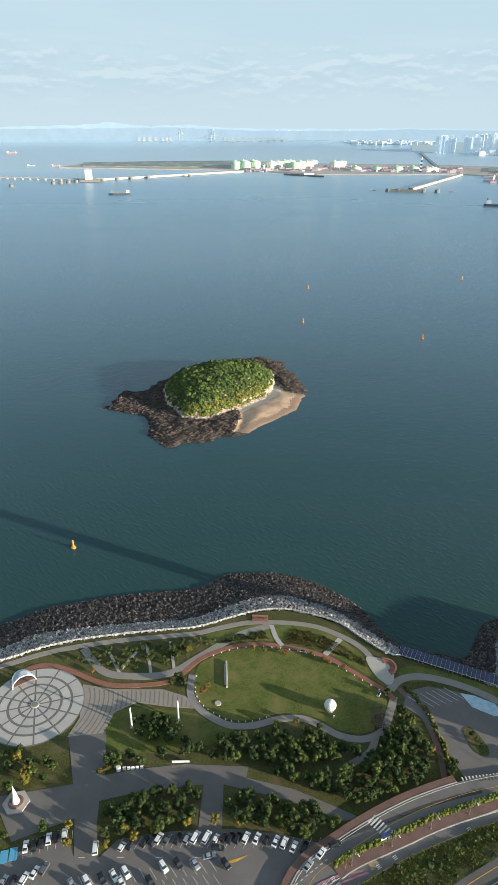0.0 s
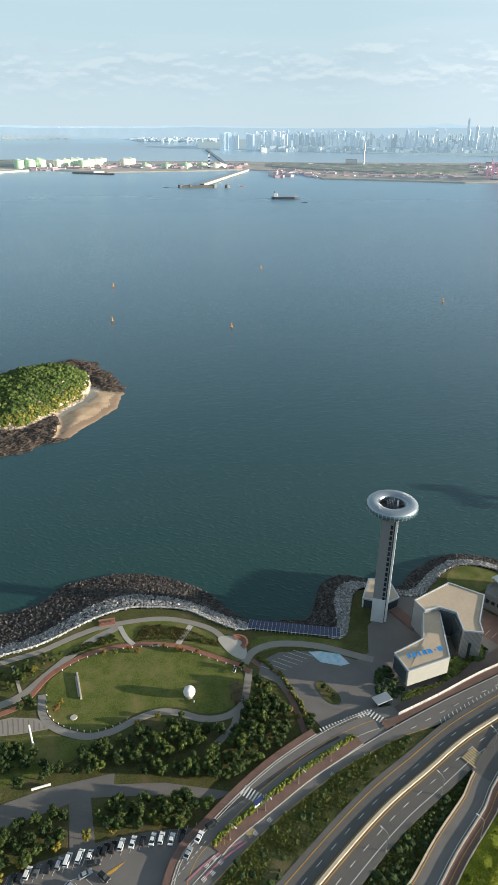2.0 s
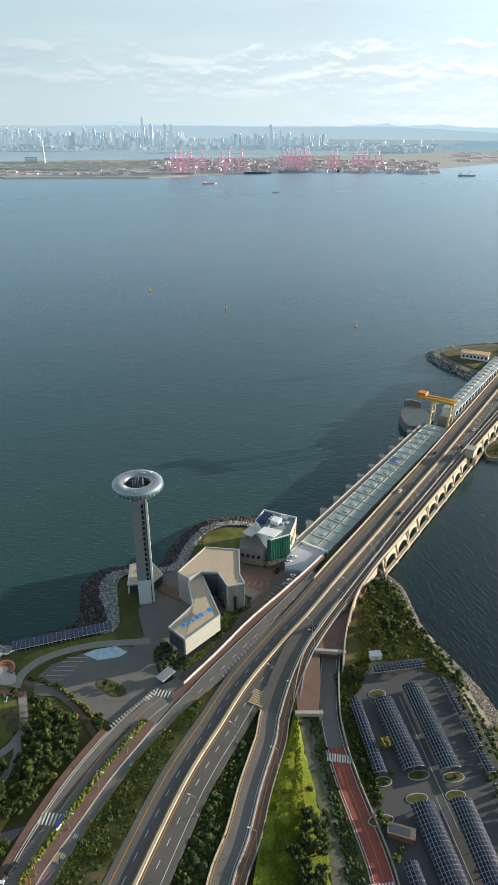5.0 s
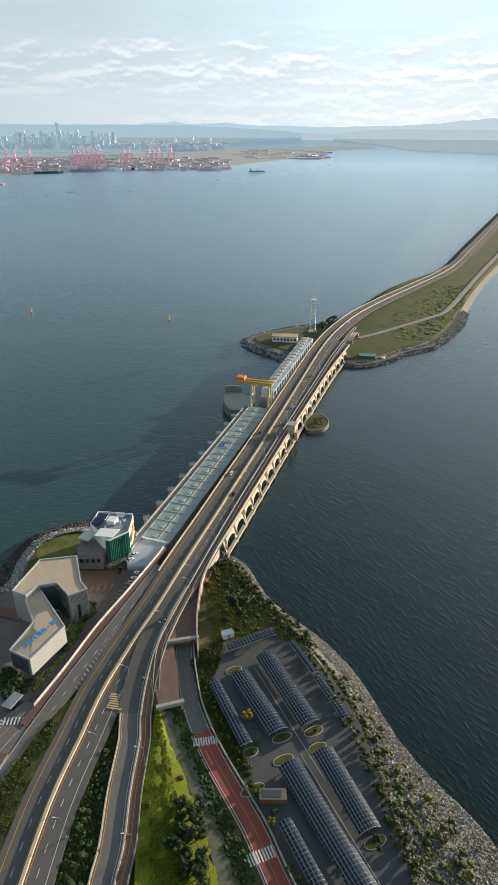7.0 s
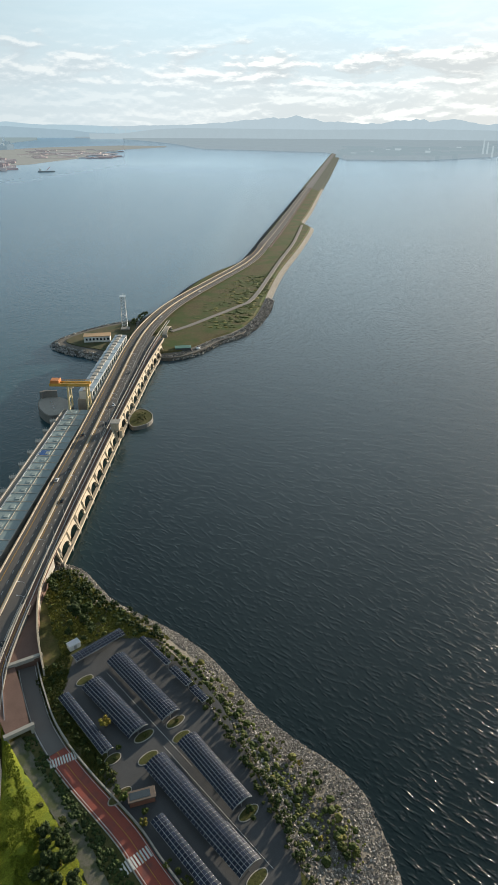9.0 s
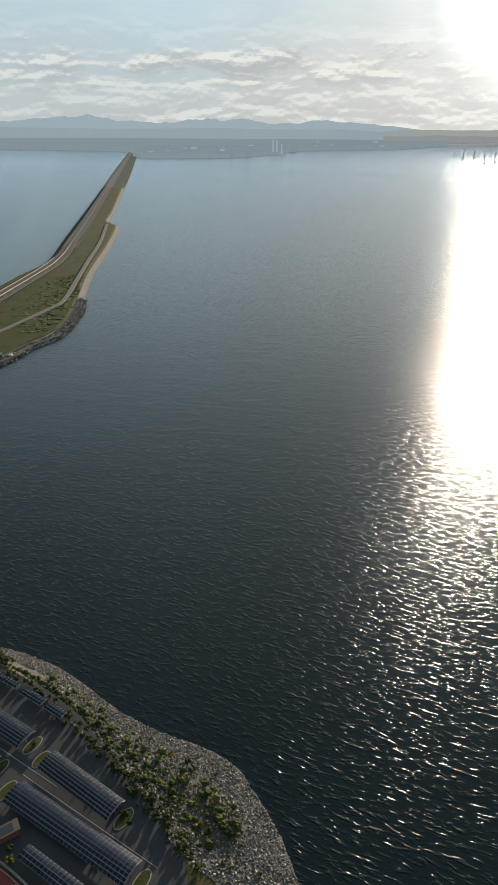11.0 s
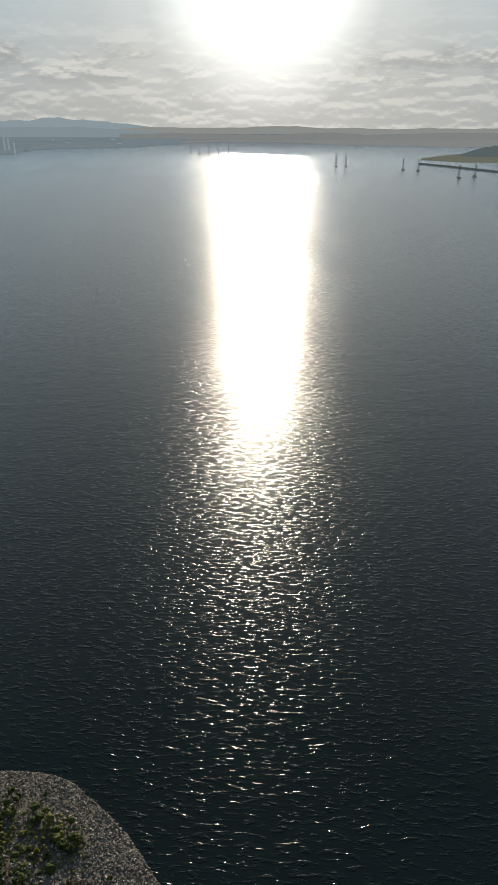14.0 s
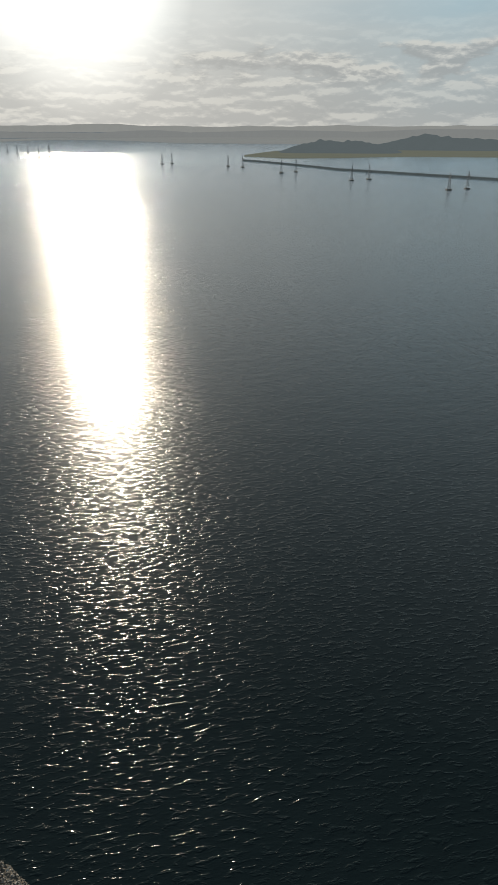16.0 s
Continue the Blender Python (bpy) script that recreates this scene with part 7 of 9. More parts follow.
# bushes on the stony beach
for x, y, k, s in ((163, 12, "yellow", 0.5), (160, 6, "mid", 0.6), (158, 4, "scrub", 0.5), (153, 6, "scrub", 0.5), (155, -4, "mid", 0.35), (137, 1, "yellow", 0.55), (134.5, -1.5, "scrub", 0.7), (136, -6, "scrub", 0.75), (133.5, -8, "dark", 0.7), (135, -11, "scrub", 0.6), (124, -6, "yellow", 0.5), (122.5, -8, "scrub", 0.5), (121, -17, "scrub", 0.4), (167, 30, "scrub", 0.5), (171, 20, "scrub", 0.4), (166, 22, "scrub", 0.5), (176, 36, "scrub", 0.4), (180, 44, "scrub", 0.4), (150, 10, "scrub", 0.5), (146, 8, "scrub", 0.4)):
    tree(x, y, k, s, 3.4)
for x, y in ((170, 186), (176, 187), (181, 189), (163, 182), (159, 180)):
    tree(x, y, "mid", 0.6)
thicket("islet_bushes", [(434, 189), (438, 183), (446, 182), (454, 187), (457, 194), (442, 194)], 3.6, "scrub", 0.45, 3.3, "bushes overgrowing the pier islet", seed=10)
thicket("islet_bushes", [(684, 306), (690, 296), (715, 296), (745, 298), (744, 304), (715, 306)], 4.5, "dark", 0.9, 5.2, "dark bushes at the root of the islet", seed=11)


def tuft(seed, blades=12):
    """A tuft of upright blades."""
    rng = random.Random(seed)
    vs, fs = [], []
    for k in range(blades):
        a, r, h = rng.uniform(0, 6.283), rng.uniform(0, 0.55), rng.uniform(0.35, 1.0)
        x, y = r * math.cos(a), r * math.sin(a)
        t = rng.uniform(0, 6.283)
        w = rng.uniform(0.25, 0.5)
        lean = rng.uniform(0.4, 1.3)
        vs += [(x - w * math.cos(t), y - w * math.sin(t), -0.1), (x + w * math.cos(t), y + w * math.sin(t), -0.1), (x + lean * math.cos(a), y + lean * math.sin(a), h)]
        fs.append((3 * k, 3 * k + 1, 3 * k + 2))
    return np.array(vs), np.array(fs)


TUFTS = [tuft(k) for k in range(6)]


def weeds(name, poly, count, lo, hi, z, label, material, seed=1):
    rng = random.Random(seed)
    xs, ys = [p[0] for p in poly], [p[1] for p in poly]
    items, tries = [], 0
    while len(items) < count and tries < count * 40:
        tries += 1
        x, y = rng.uniform(min(xs), max(xs)), rng.uniform(min(ys), max(ys))
        patch = noise.noise(Vector((x, y, seed)) * 0.16)
        if inside(x, y, poly) and rng.random() < 0.65 + 0.6 * patch:
            s = rng.uniform(lo, hi) * (1 + 0.5 * patch)
            v, f = TUFTS[rng.randrange(6)]
            items.append((turned(v, rng, (s, s, s * rng.uniform(0.7, 1.2)), (x, y, z(x, y) if callable(z) else z)), f))
    return joined(name, items, material, "stuff", label)


def scrub(name, poly, count, lo, hi, z, label, material, squash=0.7, seed=1):
    rng = random.Random(seed)
    xs, ys = [p[0] for p in poly], [p[1] for p in poly]
    items = []
    tries = 0
    while len(items) < count and tries < count * 40:
        tries += 1
        x, y = rng.uniform(min(xs), max(xs)), rng.uniform(min(ys), max(ys))
        if inside(x, y, poly):
            s = rng.uniform(lo, hi)
            v, f = FINE[rng.randrange(4)] if s > 1.3 else BLOBS[rng.randrange(6)]
            items.append((turned(v, rng, (s, s * rng.uniform(0.8, 1.2), s * squash), (x, y, z(x, y) if callable(z) else z)), f))
    return joined(name, items, material, "stuff", label)


def between(l1, l2, lift):
    """A polygon between two lines of points."""
    return [(p.x, p.y) for p in l1] + [(p.x, p.y) for p in reversed(l2)]


v1 = between(offset([p for p in median_line if 20 < p.x < 134], -10.6), offset([p for p in slip_r if 30 < p.x < 128], 0.4), 0)
loft("verge_bank", [[(p.x, p.y, p.z - 0.05) for p in slip_r if 12 < p.x < 131], [(p.x, p.y, p.z - 0.1) for p in offset([p for p in median_line if 12 < p.x < 137], -10.3)]], ROUGH_GRASS, 60, 0.3, "weedy verge between the roads")
WEED = foliage("yellow_green_weeds", (0.16, 0.178, 0.042), (0.28, 0.26, 0.065))
weeds("verge_weeds", v1, 7000, 0.4, 1.0, 7.2, "dense yellow-green weeds on the verge between the roads", WEED, 2)
scrub("verge_scrub", v1, 240, 0.4, 0.9, 7.2, "low green shrubs among the weeds of the verge", SCRUB_LEAF, 0.8, 42)
scrub("verge_scrub", v1, 60, 0.9, 1.6, 7.2, "dark shrubs among the weeds of the verge", DARK_LEAF, 0.8, 12)
v2 = between(offset([p for p in median_line if 20 < p.x < 132], 10.6), offset([p for p in ramp_line if 62 < p.x < 137], -4.3), 0)
weeds("verge_weeds", v2, 6000, 0.4, 1.0, 7.2, "dense green weeds on the verge beside the ramp", SCRUB_LEAF, 3)
scrub("verge_scrub", v2, 420, 0.4, 0.9, 7.35, "low green shrubs beside the ramp", SCRUB_LEAF, 0.8, 43)
scrub("verge_scrub", v2, 90, 1.0, 1.7, 7.3, "dark shrubs on the verge beside the ramp", DARK_LEAF, 0.8, 13)
scrub("hedge", between(offset(island_line, -3.6), offset(island_line, -1.7), 0), 330, 0.5, 0.8, 7.5, "clipped bright green hedge on the traffic island", foliage("hedge_leaves", (0.10, 0.13, 0.02), (0.20, 0.20, 0.03)), 0.8, 4)
scrub("shrub_bed", [(136, 176), (150, 176), (170, 184), (176, 186), (172, 190), (163, 184), (150, 178), (130, 177), (124, 174), (118, 172)], 130, 0.6, 1.3, 6.0, "green shrubs under the raised wing", MID_LEAF, 0.7, 5)
scrub("shrub_bed", [(170, 185.5), (176, 190.5), (181, 191), (180, 187.5), (174, 184)], 60, 0.7, 1.9, 6.6, "tall green bushes beside the visitor centre", MID_LEAF, 0.9, 25)
scrub("shrub_bed", [(151, 178.5), (158, 188), (164, 188), (166, 183.5), (158, 180)], 70, 0.7, 2.2, 6.6, "tall green bushes beside the visitor centre", MID_LEAF, 0.9, 26)
scrub("shrub_bed", [(124, 173), (133, 177.5), (150, 177.6), (156, 180.5), (168, 184.6), (168, 183.6), (150, 176.4), (130, 172.6)], 160, 0.3, 0.8, 6.9, "low yellow-green plants along the lane", WEED, 0.8, 27)
scrub("hedge", [(72.6, 217.5), (79, 203.5), (82, 187), (81, 170), (82.6, 170), (83.8, 187), (80.8, 204.5), (74.4, 218.5)], 120, 0.5, 0.95, 6.1, "yellowing hedge beside the brown footpath", foliage("yellow_hedge_leaves", (0.12, 0.12, 0.025), (0.21, 0.17, 0.035)), 0.9, 15)
scrub("shrub_bed", [(122, 192), (130, 196), (131, 178), (122, 176), (118, 182)], 70, 0.6, 1.6, 6.0, "shrubs beside the forecourt", DARK_LEAF, 0.7, 6)
def meadow_height(x, y):
    best = min((p for row in _rows for p in row), key=lambda p: (p.x - x) ** 2 + (p.y - y) ** 2)
    return best.z


weeds("meadow_tufts", [(146, 123), (133, 114), (113, 103.5), (90, 87), (76, 74), (84, 50), (108, 74), (124, 94)], 5200, 0.2, 0.5, meadow_height, "bright tufts of meadow grass", foliage("meadow_leaves", (0.15, 0.20, 0.02), (0.24, 0.27, 0.03)), 7)
scrub("shore_scrub", [(238, 162), (244, 146), (228, 122), (214, 92), (200, 70), (184, 52), (166, 34), (150, 20), (138, 12), (130, 6), (128, 0), (136, 2), (150, 12), (164, 26), (184, 46), (204, 70), (218, 96), (234, 124), (250, 146)], 420, 0.5, 1.3, 4.6, "low scrub along the shore", SCRUB_LEAF, 0.7, 8)
scrub("dyke_scrub", [(700, 180), (780, 172), (860, 178), (1000, 190), (1040, 225), (950, 240), (850, 240), (760, 245), (710, 235)], 420, 1.5, 5.5, 5.0, "green scrub patches on the dyke", SCRUB_LEAF, 0.2, 9)
scrub("ditch_scrub", [(151, 113), (141, 101), (131, 86), (122, 72), (108, 54), (104, 58), (118, 76), (128, 90), (138, 104), (148, 117)], 260, 0.4, 1.0, 5.7, "weeds along the drainage ditch", DARK_LEAF, 0.7, 10)

scrub("beach_bushes", [(150, 14), (164, 26), (184, 46), (200, 66), (206, 66), (190, 46), (172, 24), (160, 8), (150, -4), (138, -14), (124, -14), (130, 0)], 42, 0.9, 1.7, 4.6, "low round bushes on the upper beach", SCRUB_LEAF, 0.8, 22)
scrub("beach_weeds", [(150, 14), (164, 26), (184, 46), (200, 66), (206, 66), (190, 46), (172, 24), (160, 8), (150, -4), (138, -14), (124, -14), (130, 0)], 240, 0.3, 0.8, 4.4, "weeds growing between the beach stones", WEED, 0.8, 21)


weeds("garden_bed_plants", [(17, 246), (22, 256), (32, 254), (44, 247), (56, 236), (58, 230), (48, 236), (36, 242), (24, 245.5)], 900, 0.3, 0.75, PLACE + 0.05, "brownish green garden plants on the grass bank", foliage("garden_bed_leaves", (0.105, 0.10, 0.035), (0.20, 0.15, 0.05)), 34)
weeds("garden_bed_plants", [(-16, 246), (-6, 252), (8, 255), (10, 249), (-4, 248)], 350, 0.3, 0.7, PLACE + 0.05, "green garden plants on the grass bank", SCRUB_LEAF, 35)
weeds("slope_weeds", SLOPE, 4200, 0.35, 0.9, PLACE - 0.05, "dry yellow-green grass on the slope beside the bridge", WEED, 31)
scrub("slope_scrub", SLOPE, 120, 0.5, 1.5, PLACE, "low bushes in the grass beside the bridge", SCRUB_LEAF, 0.8, 32)
weeds("lot_verge_weeds", [(188, 124), (196, 121), (172, 112), (160, 101), (150, 87), (140, 74), (136, 76), (148, 96), (160, 112), (176, 127)], 1500, 0.35, 0.9, PLACE, "rough grass beside the solar car park", SCRUB_LEAF, 33)


# ---- rocks ----
def stones(name, rows, k0, k1, count, lo, hi, material, label, seed, keep=None, parent=None, pieces=0):
    rng = np.random.default_rng(seed)
    cube = np.array([[x, y, z] for x in (-1, 1) for y in (-1, 1) for z in (-1, 1)], float)
    quads = np.array([[0, 1, 3, 2], [4, 6, 7, 5], [0, 4, 5, 1], [2, 3, 7, 6], [0, 2, 6, 4], [1, 5, 7, 3]])
    V, Fs, off = [], [], 0
    n = len(rows[0])
    for _ in range(count):
        k = rng.integers(k0, k1)
        i = rng.integers(0, n - 1)
        u, w = rng.random(), rng.random()
        a = rows[k][i].lerp(rows[k][i + 1], u).lerp(rows[k + 1][i].lerp(rows[k + 1][i + 1], u), w)
        if keep and not keep(a):
            continue
        s = rng.uniform(lo, hi)
        v = cube * (s * rng.uniform(0.6, 1.1, 3)) * 0.5 * rng.uniform(0.55, 1.15, (8, 1))
        q = np.array(Euler(tuple(rng.uniform(-0.7, 0.7, 2)) + (rng.uniform(0, 6.28),)).to_matrix())
        V.append(v @ q.T + np.array(a) + np.array((0, 0, s * 0.15)))
        Fs.append(quads + off)
        off += 8
    me = bpy.data.meshes.new(name)
    me.from_pydata(np.concatenate(V).tolist(), [], np.concatenate(Fs).tolist())
    me.materials.append(material)
    return tagged(new(name, me), label, kind="stuff")


DARK_STONE = islands("dark_rocks", (0.066, 0.056, 0.050), 0.85, 0.5, (0.15, 0.13, 0.115), 0.6)
PALE_STONE = islands("pale_rocks", (0.30, 0.29, 0.275), 0.9, 0.45, (0.55, 0.53, 0.50), 0.55)
BEACH_STONE = islands("beach_stones", (0.25, 0.23, 0.205), 0.9, 0.5, (0.56, 0.52, 0.47), 0.6)


def in_view(p):
    return p.x > -160


stones("dark_revetment_rocks", COAST_A, 1, 2, 22000, 0.6, 1.5, DARK_STONE, "dark wet rocks of the lower revetment", 1, in_view)
stones("pale_revetment_rocks", COAST_A, 2, 3, 15000, 0.5, 1.3, PALE_STONE, "pale grey rocks of the upper revetment", 2, in_view)
stones("dark_headland_rocks", COAST_C, 1, 2, 7000, 0.6, 1.5, DARK_STONE, "dark rocks round the small headland", 3)
stones("pale_headland_rocks", COAST_C, 2, 3, 8000, 0.5, 1.25, PALE_STONE, "pale rocks round the small headland", 4, lambda p: p.x > 112)
stones("beach_stones", COAST_D, 1, 2, 16000, 0.25, 0.75, BEACH_STONE, "pale grey stones of the lagoon beach", 5, lambda p: p.y > -60)
stones("beach_stones", COAST_D, 2, 3, 19000, 0.3, 0.85, BEACH_STONE, "pale grey stones of the upper beach", 6, lambda p: -60 < p.y < 66)
isle_rows = [sample(r, 90) for r in ([Vector((p.x, p.y, 0.2)) for p in curve([(x, y, 0) for x, y in grow(ISLET, 5)], 3.0, True)], [Vector((p.x, p.y, 4.8)) for p in curve([(x, y, 0) for x, y in grow(ISLET, -3)], 3.0, True)])]
stones("islet_rocks", isle_rows, 0, 1, 1500, 1.0, 2.2, PALE_STONE, "pale armour rocks round the islet", 7)
APRON = [(594, 231), (600, 208), (628, 193), (660, 184), (700, 164), (780, 158), (870, 166)]
ap = [sample(curve([(x, y - 4, 0.2) for x, y in APRON], 3.0), 90), sample(curve([(x + 2, y + 7, 3.8) for x, y in APRON], 3.0), 90)]
stones("apron_rocks", ap, 0, 1, 1600, 0.9, 2.2, BEACH_STONE, "pale rocks at the bridge end", 8)


# ---- island ----
ISLE = [(-140, 565), (-126, 552), (-104, 535), (-89, 507), (-78, 474), (-62, 480), (-39, 493), (-10, 503), (-1, 507), (26, 539), (45, 558), (56, 598), (58, 614), (49, 656), (38, 693), (16, 715), (-7, 713), (-76, 673), (-98, 621), (-127, 605)]
HILL = [(-84, 606), (-77, 572), (-58, 540), (-40, 538), (-10, 564), (13, 590), (24, 624), (24, 652), (6, 676), (-30, 680), (-64, 662), (-82, 636)]
SANDY = [(27, 622), (40, 606), (57, 598), (45, 558), (26, 539), (-1, 507), (-14, 507), (-8, 540), (-12, 562), (8, 585), (20, 604)]


def edge_distance(x, y, poly):
    best = 1e9
    for i in range(len(poly)):
        ax, ay = poly[i][:2]
        bx, by = poly[i - 1][:2]
        t = max(0.0, min(1.0, ((x - ax) * (bx - ax) + (y - ay) * (by - ay)) / max(1e-9, (bx - ax) ** 2 + (by - ay) ** 2)))
        best = min(best, math.hypot(x - ax - t * (bx - ax), y - ay - t * (by - ay)))
    return best if inside(x, y, poly) else -best


def ragged(x, y):
    """How far inside the islet's broken shoreline a place lies."""
    d = edge_distance(x, y, ISLE)
    if d > 24 or d < -20:
        return d
    p = Vector((x, y, 0))
    cut = 9.0 * noise.noise(p * 0.045) + 5.0 * noise.noise(p * 0.13) + 2.0 * noise.noise(p * 0.35)
    bay = 17.0 * math.exp(-((x + 101) ** 2 + (y - 541) ** 2) / 170.0)
    skerry = 9.0 * math.exp(-((x - 8) ** 2 + (y - 492) ** 2 * 3.0) / 60.0)
    sand = min(1.0, max(0.0, (10 - edge_distance(x, y, SANDY) - 4) / 14)) if x > -16 and y < 630 else 1.0
    return d + (cut - 1.5 - bay) * sand + skerry


def island_height(x, y):
    d = ragged(x, y)
    h = edge_distance(x, y, HILL)
    s = edge_distance(x, y, SANDY)
    p = Vector((x, y, 0))
    if d < 0:
        return max(-3.0, d * 0.3)
    rough = noise.noise(p * 0.06) * 0.8 + noise.noise(p * 0.2) * 0.6 + abs(noise.noise(p * 0.11 + Vector((9, 0, 0)))) * 1.4
    z = min(1.6, d * 0.16) + rough * min(1.0, d / 6)
    if s > 0:
        z = 0.3 + min(2.4, s * 0.14)
    z += 1.6 * max(0.0, noise.noise(p * 0.09 + Vector((3, 7, 0)))) * min(1.0, d / 10) if s < 0 else 0.0
    if h > -3:
        z += (3.0 + 2.0 * noise.noise(p * 0.05)) * min(1.0, (h + 3) / 3.5) + 14 * (1 - math.exp(-max(0.0, h) / 17))
    return z


def make_island():
    step = 2.5
    xs, ys = np.arange(-150, 70, step), np.arange(464, 726, step)
    vs, ids, fs = [], {}, {"rock": [], "sand": [], "wet": [], "dry": [], "cliff": []}
    for j, y in enumerate(ys):
        for i, x in enumerate(xs):
            ids[i, j] = len(vs)
            vs.append((x, y, island_height(x, y)))
    for j in range(len(ys) - 1):
        for i in range(len(xs) - 1):
            q = [ids[i, j], ids[i + 1, j], ids[i + 1, j + 1], ids[i, j + 1]]
            if max(vs[k][2] for k in q) < -1.5:
                continue
            x, y = xs[i] + step / 2, ys[j] + step / 2
            h = edge_distance(x, y, HILL)
            sandy = edge_distance(x, y, SANDY) > -1
            rim = ragged(x, y)
            fs["cliff" if -4 < h < 60 else "rock" if not sandy else "dry" if h > -13 + 3 * noise.noise(Vector((x, y, 0)) * 0.1) else "wet" if rim < 9 + 4 * noise.noise(Vector((x, y, 5)) * 0.07) else "sand"].append(q)
    rock = mesh_object("islet_rock_shelf", vs, fs["rock"], ROCK)
    setting(rock, "dark layered rock shelf round the islet")
    setting(mesh_object("islet_beach", vs, fs["sand"], SAND, smooth=True), "curved pale sand beach of the islet")
    setting(mesh_object("islet_wet_beach", vs, fs["wet"], surface("wet_sand", (0.27, 0.19, 0.125), 0.7, 0.15, 9.0, 0.2), smooth=True), "wet brown sand at the edge of the islet beach")
    setting(mesh_object("islet_dry_beach", vs, fs["dry"], surface("dry_sand", (0.62, 0.53, 0.42), 0.95, 0.1, 8.0, 0.2), smooth=True), "pale dry sand under the islet hill")
    setting(mesh_object("islet_hill", vs, fs["cliff"], PALE_ROCK), "steep pale cliffs and slopes of the islet")
    rng = random.Random(11)
    items = []
    while len(items) < 9500:
        x, y = rng.uniform(-86, 30), rng.uniform(530, 680)
        h = edge_distance(x, y, HILL)
        if h > -1.2 + 1.5 * noise.noise(Vector((x, y, 0)) * 0.09):
            s = rng.uniform(0.45, 1.1) if rng.random() < 0.93 else rng.uniform(1.2, 2.4)
            v, f = FINE[rng.randrange(4)] if s > 1.8 else COARSE[rng.randrange(6)]
            items.append((turned(v, rng, (s, s, s * 0.9), (x, y, island_height(x, y) + 0.7 + rng.uniform(0, 0.8))), f))
    joined("islet_woodland", items, ISLE_LEAF, "stuff", "dense green woodland covering the islet")
    items = []
    while len(items) < 620:
        x, y = rng.uniform(-60, 28), rng.uniform(532, 640)
        h = edge_distance(x, y, HILL)
        if -1.5 < h < 7 + 4 * noise.noise(Vector((x, y, 2)) * 0.08) and y < 600 + 0.6 * x:
            s = rng.uniform(0.6, 1.7)
            v, f = COARSE[rng.randrange(6)]
            items.append((turned(v, rng, (s, s, s * 1.1), (x, y, island_height(x, y) + 1.2)), f))
    joined("islet_shrubs", items, foliage("sunlit_shrub_leaves", (0.115, 0.125, 0.03), (0.20, 0.18, 0.045)), "stuff", "sunlit yellow-green shrubs along the foot of the islet hill")
    rng = np.random.default_rng(4)
    cube = np.array([[x, y, z] for x in (-1, 1) for y in (-1, 1) for z in (-1, 1)], float)
    quads = np.array([[0, 1, 3, 2], [4, 6, 7, 5], [0, 4, 5, 1], [2, 3, 7, 6], [0, 2, 6, 4], [1, 5, 7, 3]])
    items = []
    while len(items) < 6500:
        x, y = rng.uniform(-140, 58), rng.uniform(474, 716)
        if ragged(x, y) > 0.5 and edge_distance(x, y, HILL) < -3 and edge_distance(x, y, SANDY) < 0:
            s = rng.uniform(0.6, 2.2)
            v = cube * (s * np.array((1.9, 0.55, 0.5)) * rng.uniform(0.6, 1.2, 3)) * 0.6 * rng.uniform(0.6, 1.1, (8, 1))
            q = np.array(Euler((rng.uniform(-0.4, 0.4), rng.uniform(-0.3, 0.3), 0.5 + rng.uniform(-0.6, 0.6))).to_matrix())
            items.append((v @ q.T + np.array((x, y, island_height(x, y) + 0.05)), quads))
    V, Fs, off = [], [], 0
    for v, f in items:
        V.append(v)
        Fs += (f + off).tolist()
        off += 8
    me = bpy.data.meshes.new("shelf_rocks")
    me.from_pydata(np.concatenate(V).tolist(), [], Fs)
    me.materials.append(islands("shelf_rocks", (0.058, 0.045, 0.037), 0.9, 0.45, (0.125, 0.095, 0.07), 0.7))
    tagged(new("shelf_rocks", me), "jagged dark rocks scattered over the shelf", kind="stuff")
    items = []
    while len(items) < 520:
        x, y = rng.uniform(-85, 30), rng.uniform(532, 680)
        h = edge_distance(x, y, HILL)
        if -4 < h < 0.6 and y < 596 + 0.55 * x:
            s = rng.uniform(0.8, 2.4)
            v = cube * s * 0.5 * rng.uniform(0.5, 1.15, (8, 1))
            q = np.array(Euler(tuple(rng.uniform(-0.6, 0.6, 3))).to_matrix())
            items.append((v @ q.T + np.array((x, y, island_height(x, y))), quads))
    V, Fs, off = [], [], 0
    for v, f in items:
        V.append(v)
        Fs += (f + off).tolist()
        off += 8
    me = bpy.data.meshes.new("cliff_rocks")
    me.from_pydata(np.concatenate(V).tolist(), [], Fs)
    me.materials.append(islands("cliff_rocks", (0.42, 0.35, 0.27), 0.9, 0.4, (0.62, 0.54, 0.44), 0.6))
    tagged(new("cliff_rocks", me), "pale broken rocks at the foot of the cliffs", kind="stuff")


make_island()


# ---- cars ----
PAINTS = {
    "white": surface("white_car_paint", (0.75, 0.76, 0.76), 0.25, 0.03, 2.0, 0.0),
    "black": surface("black_car_paint", (0.02, 0.02, 0.023), 0.2, 0.1, 2.0, 0.0),
    "silver": surface("silver_car_paint", (0.42, 0.44, 0.46), 0.3, 0.05, 2.0, 0.0, metal=0.5),
    "grey": surface("grey_car_paint", (0.14, 0.15, 0.16), 0.25, 0.05, 2.0, 0.0, metal=0.3),
}
TYRE = surface("tyre_rubber", (0.02, 0.02, 0.02), 0.9, 0.1, 1.0, 0.0)
LAMP_GLASS = surface("headlight_glass", (0.7, 0.7, 0.68), 0.15, 0.05, 1.0, 0.0)
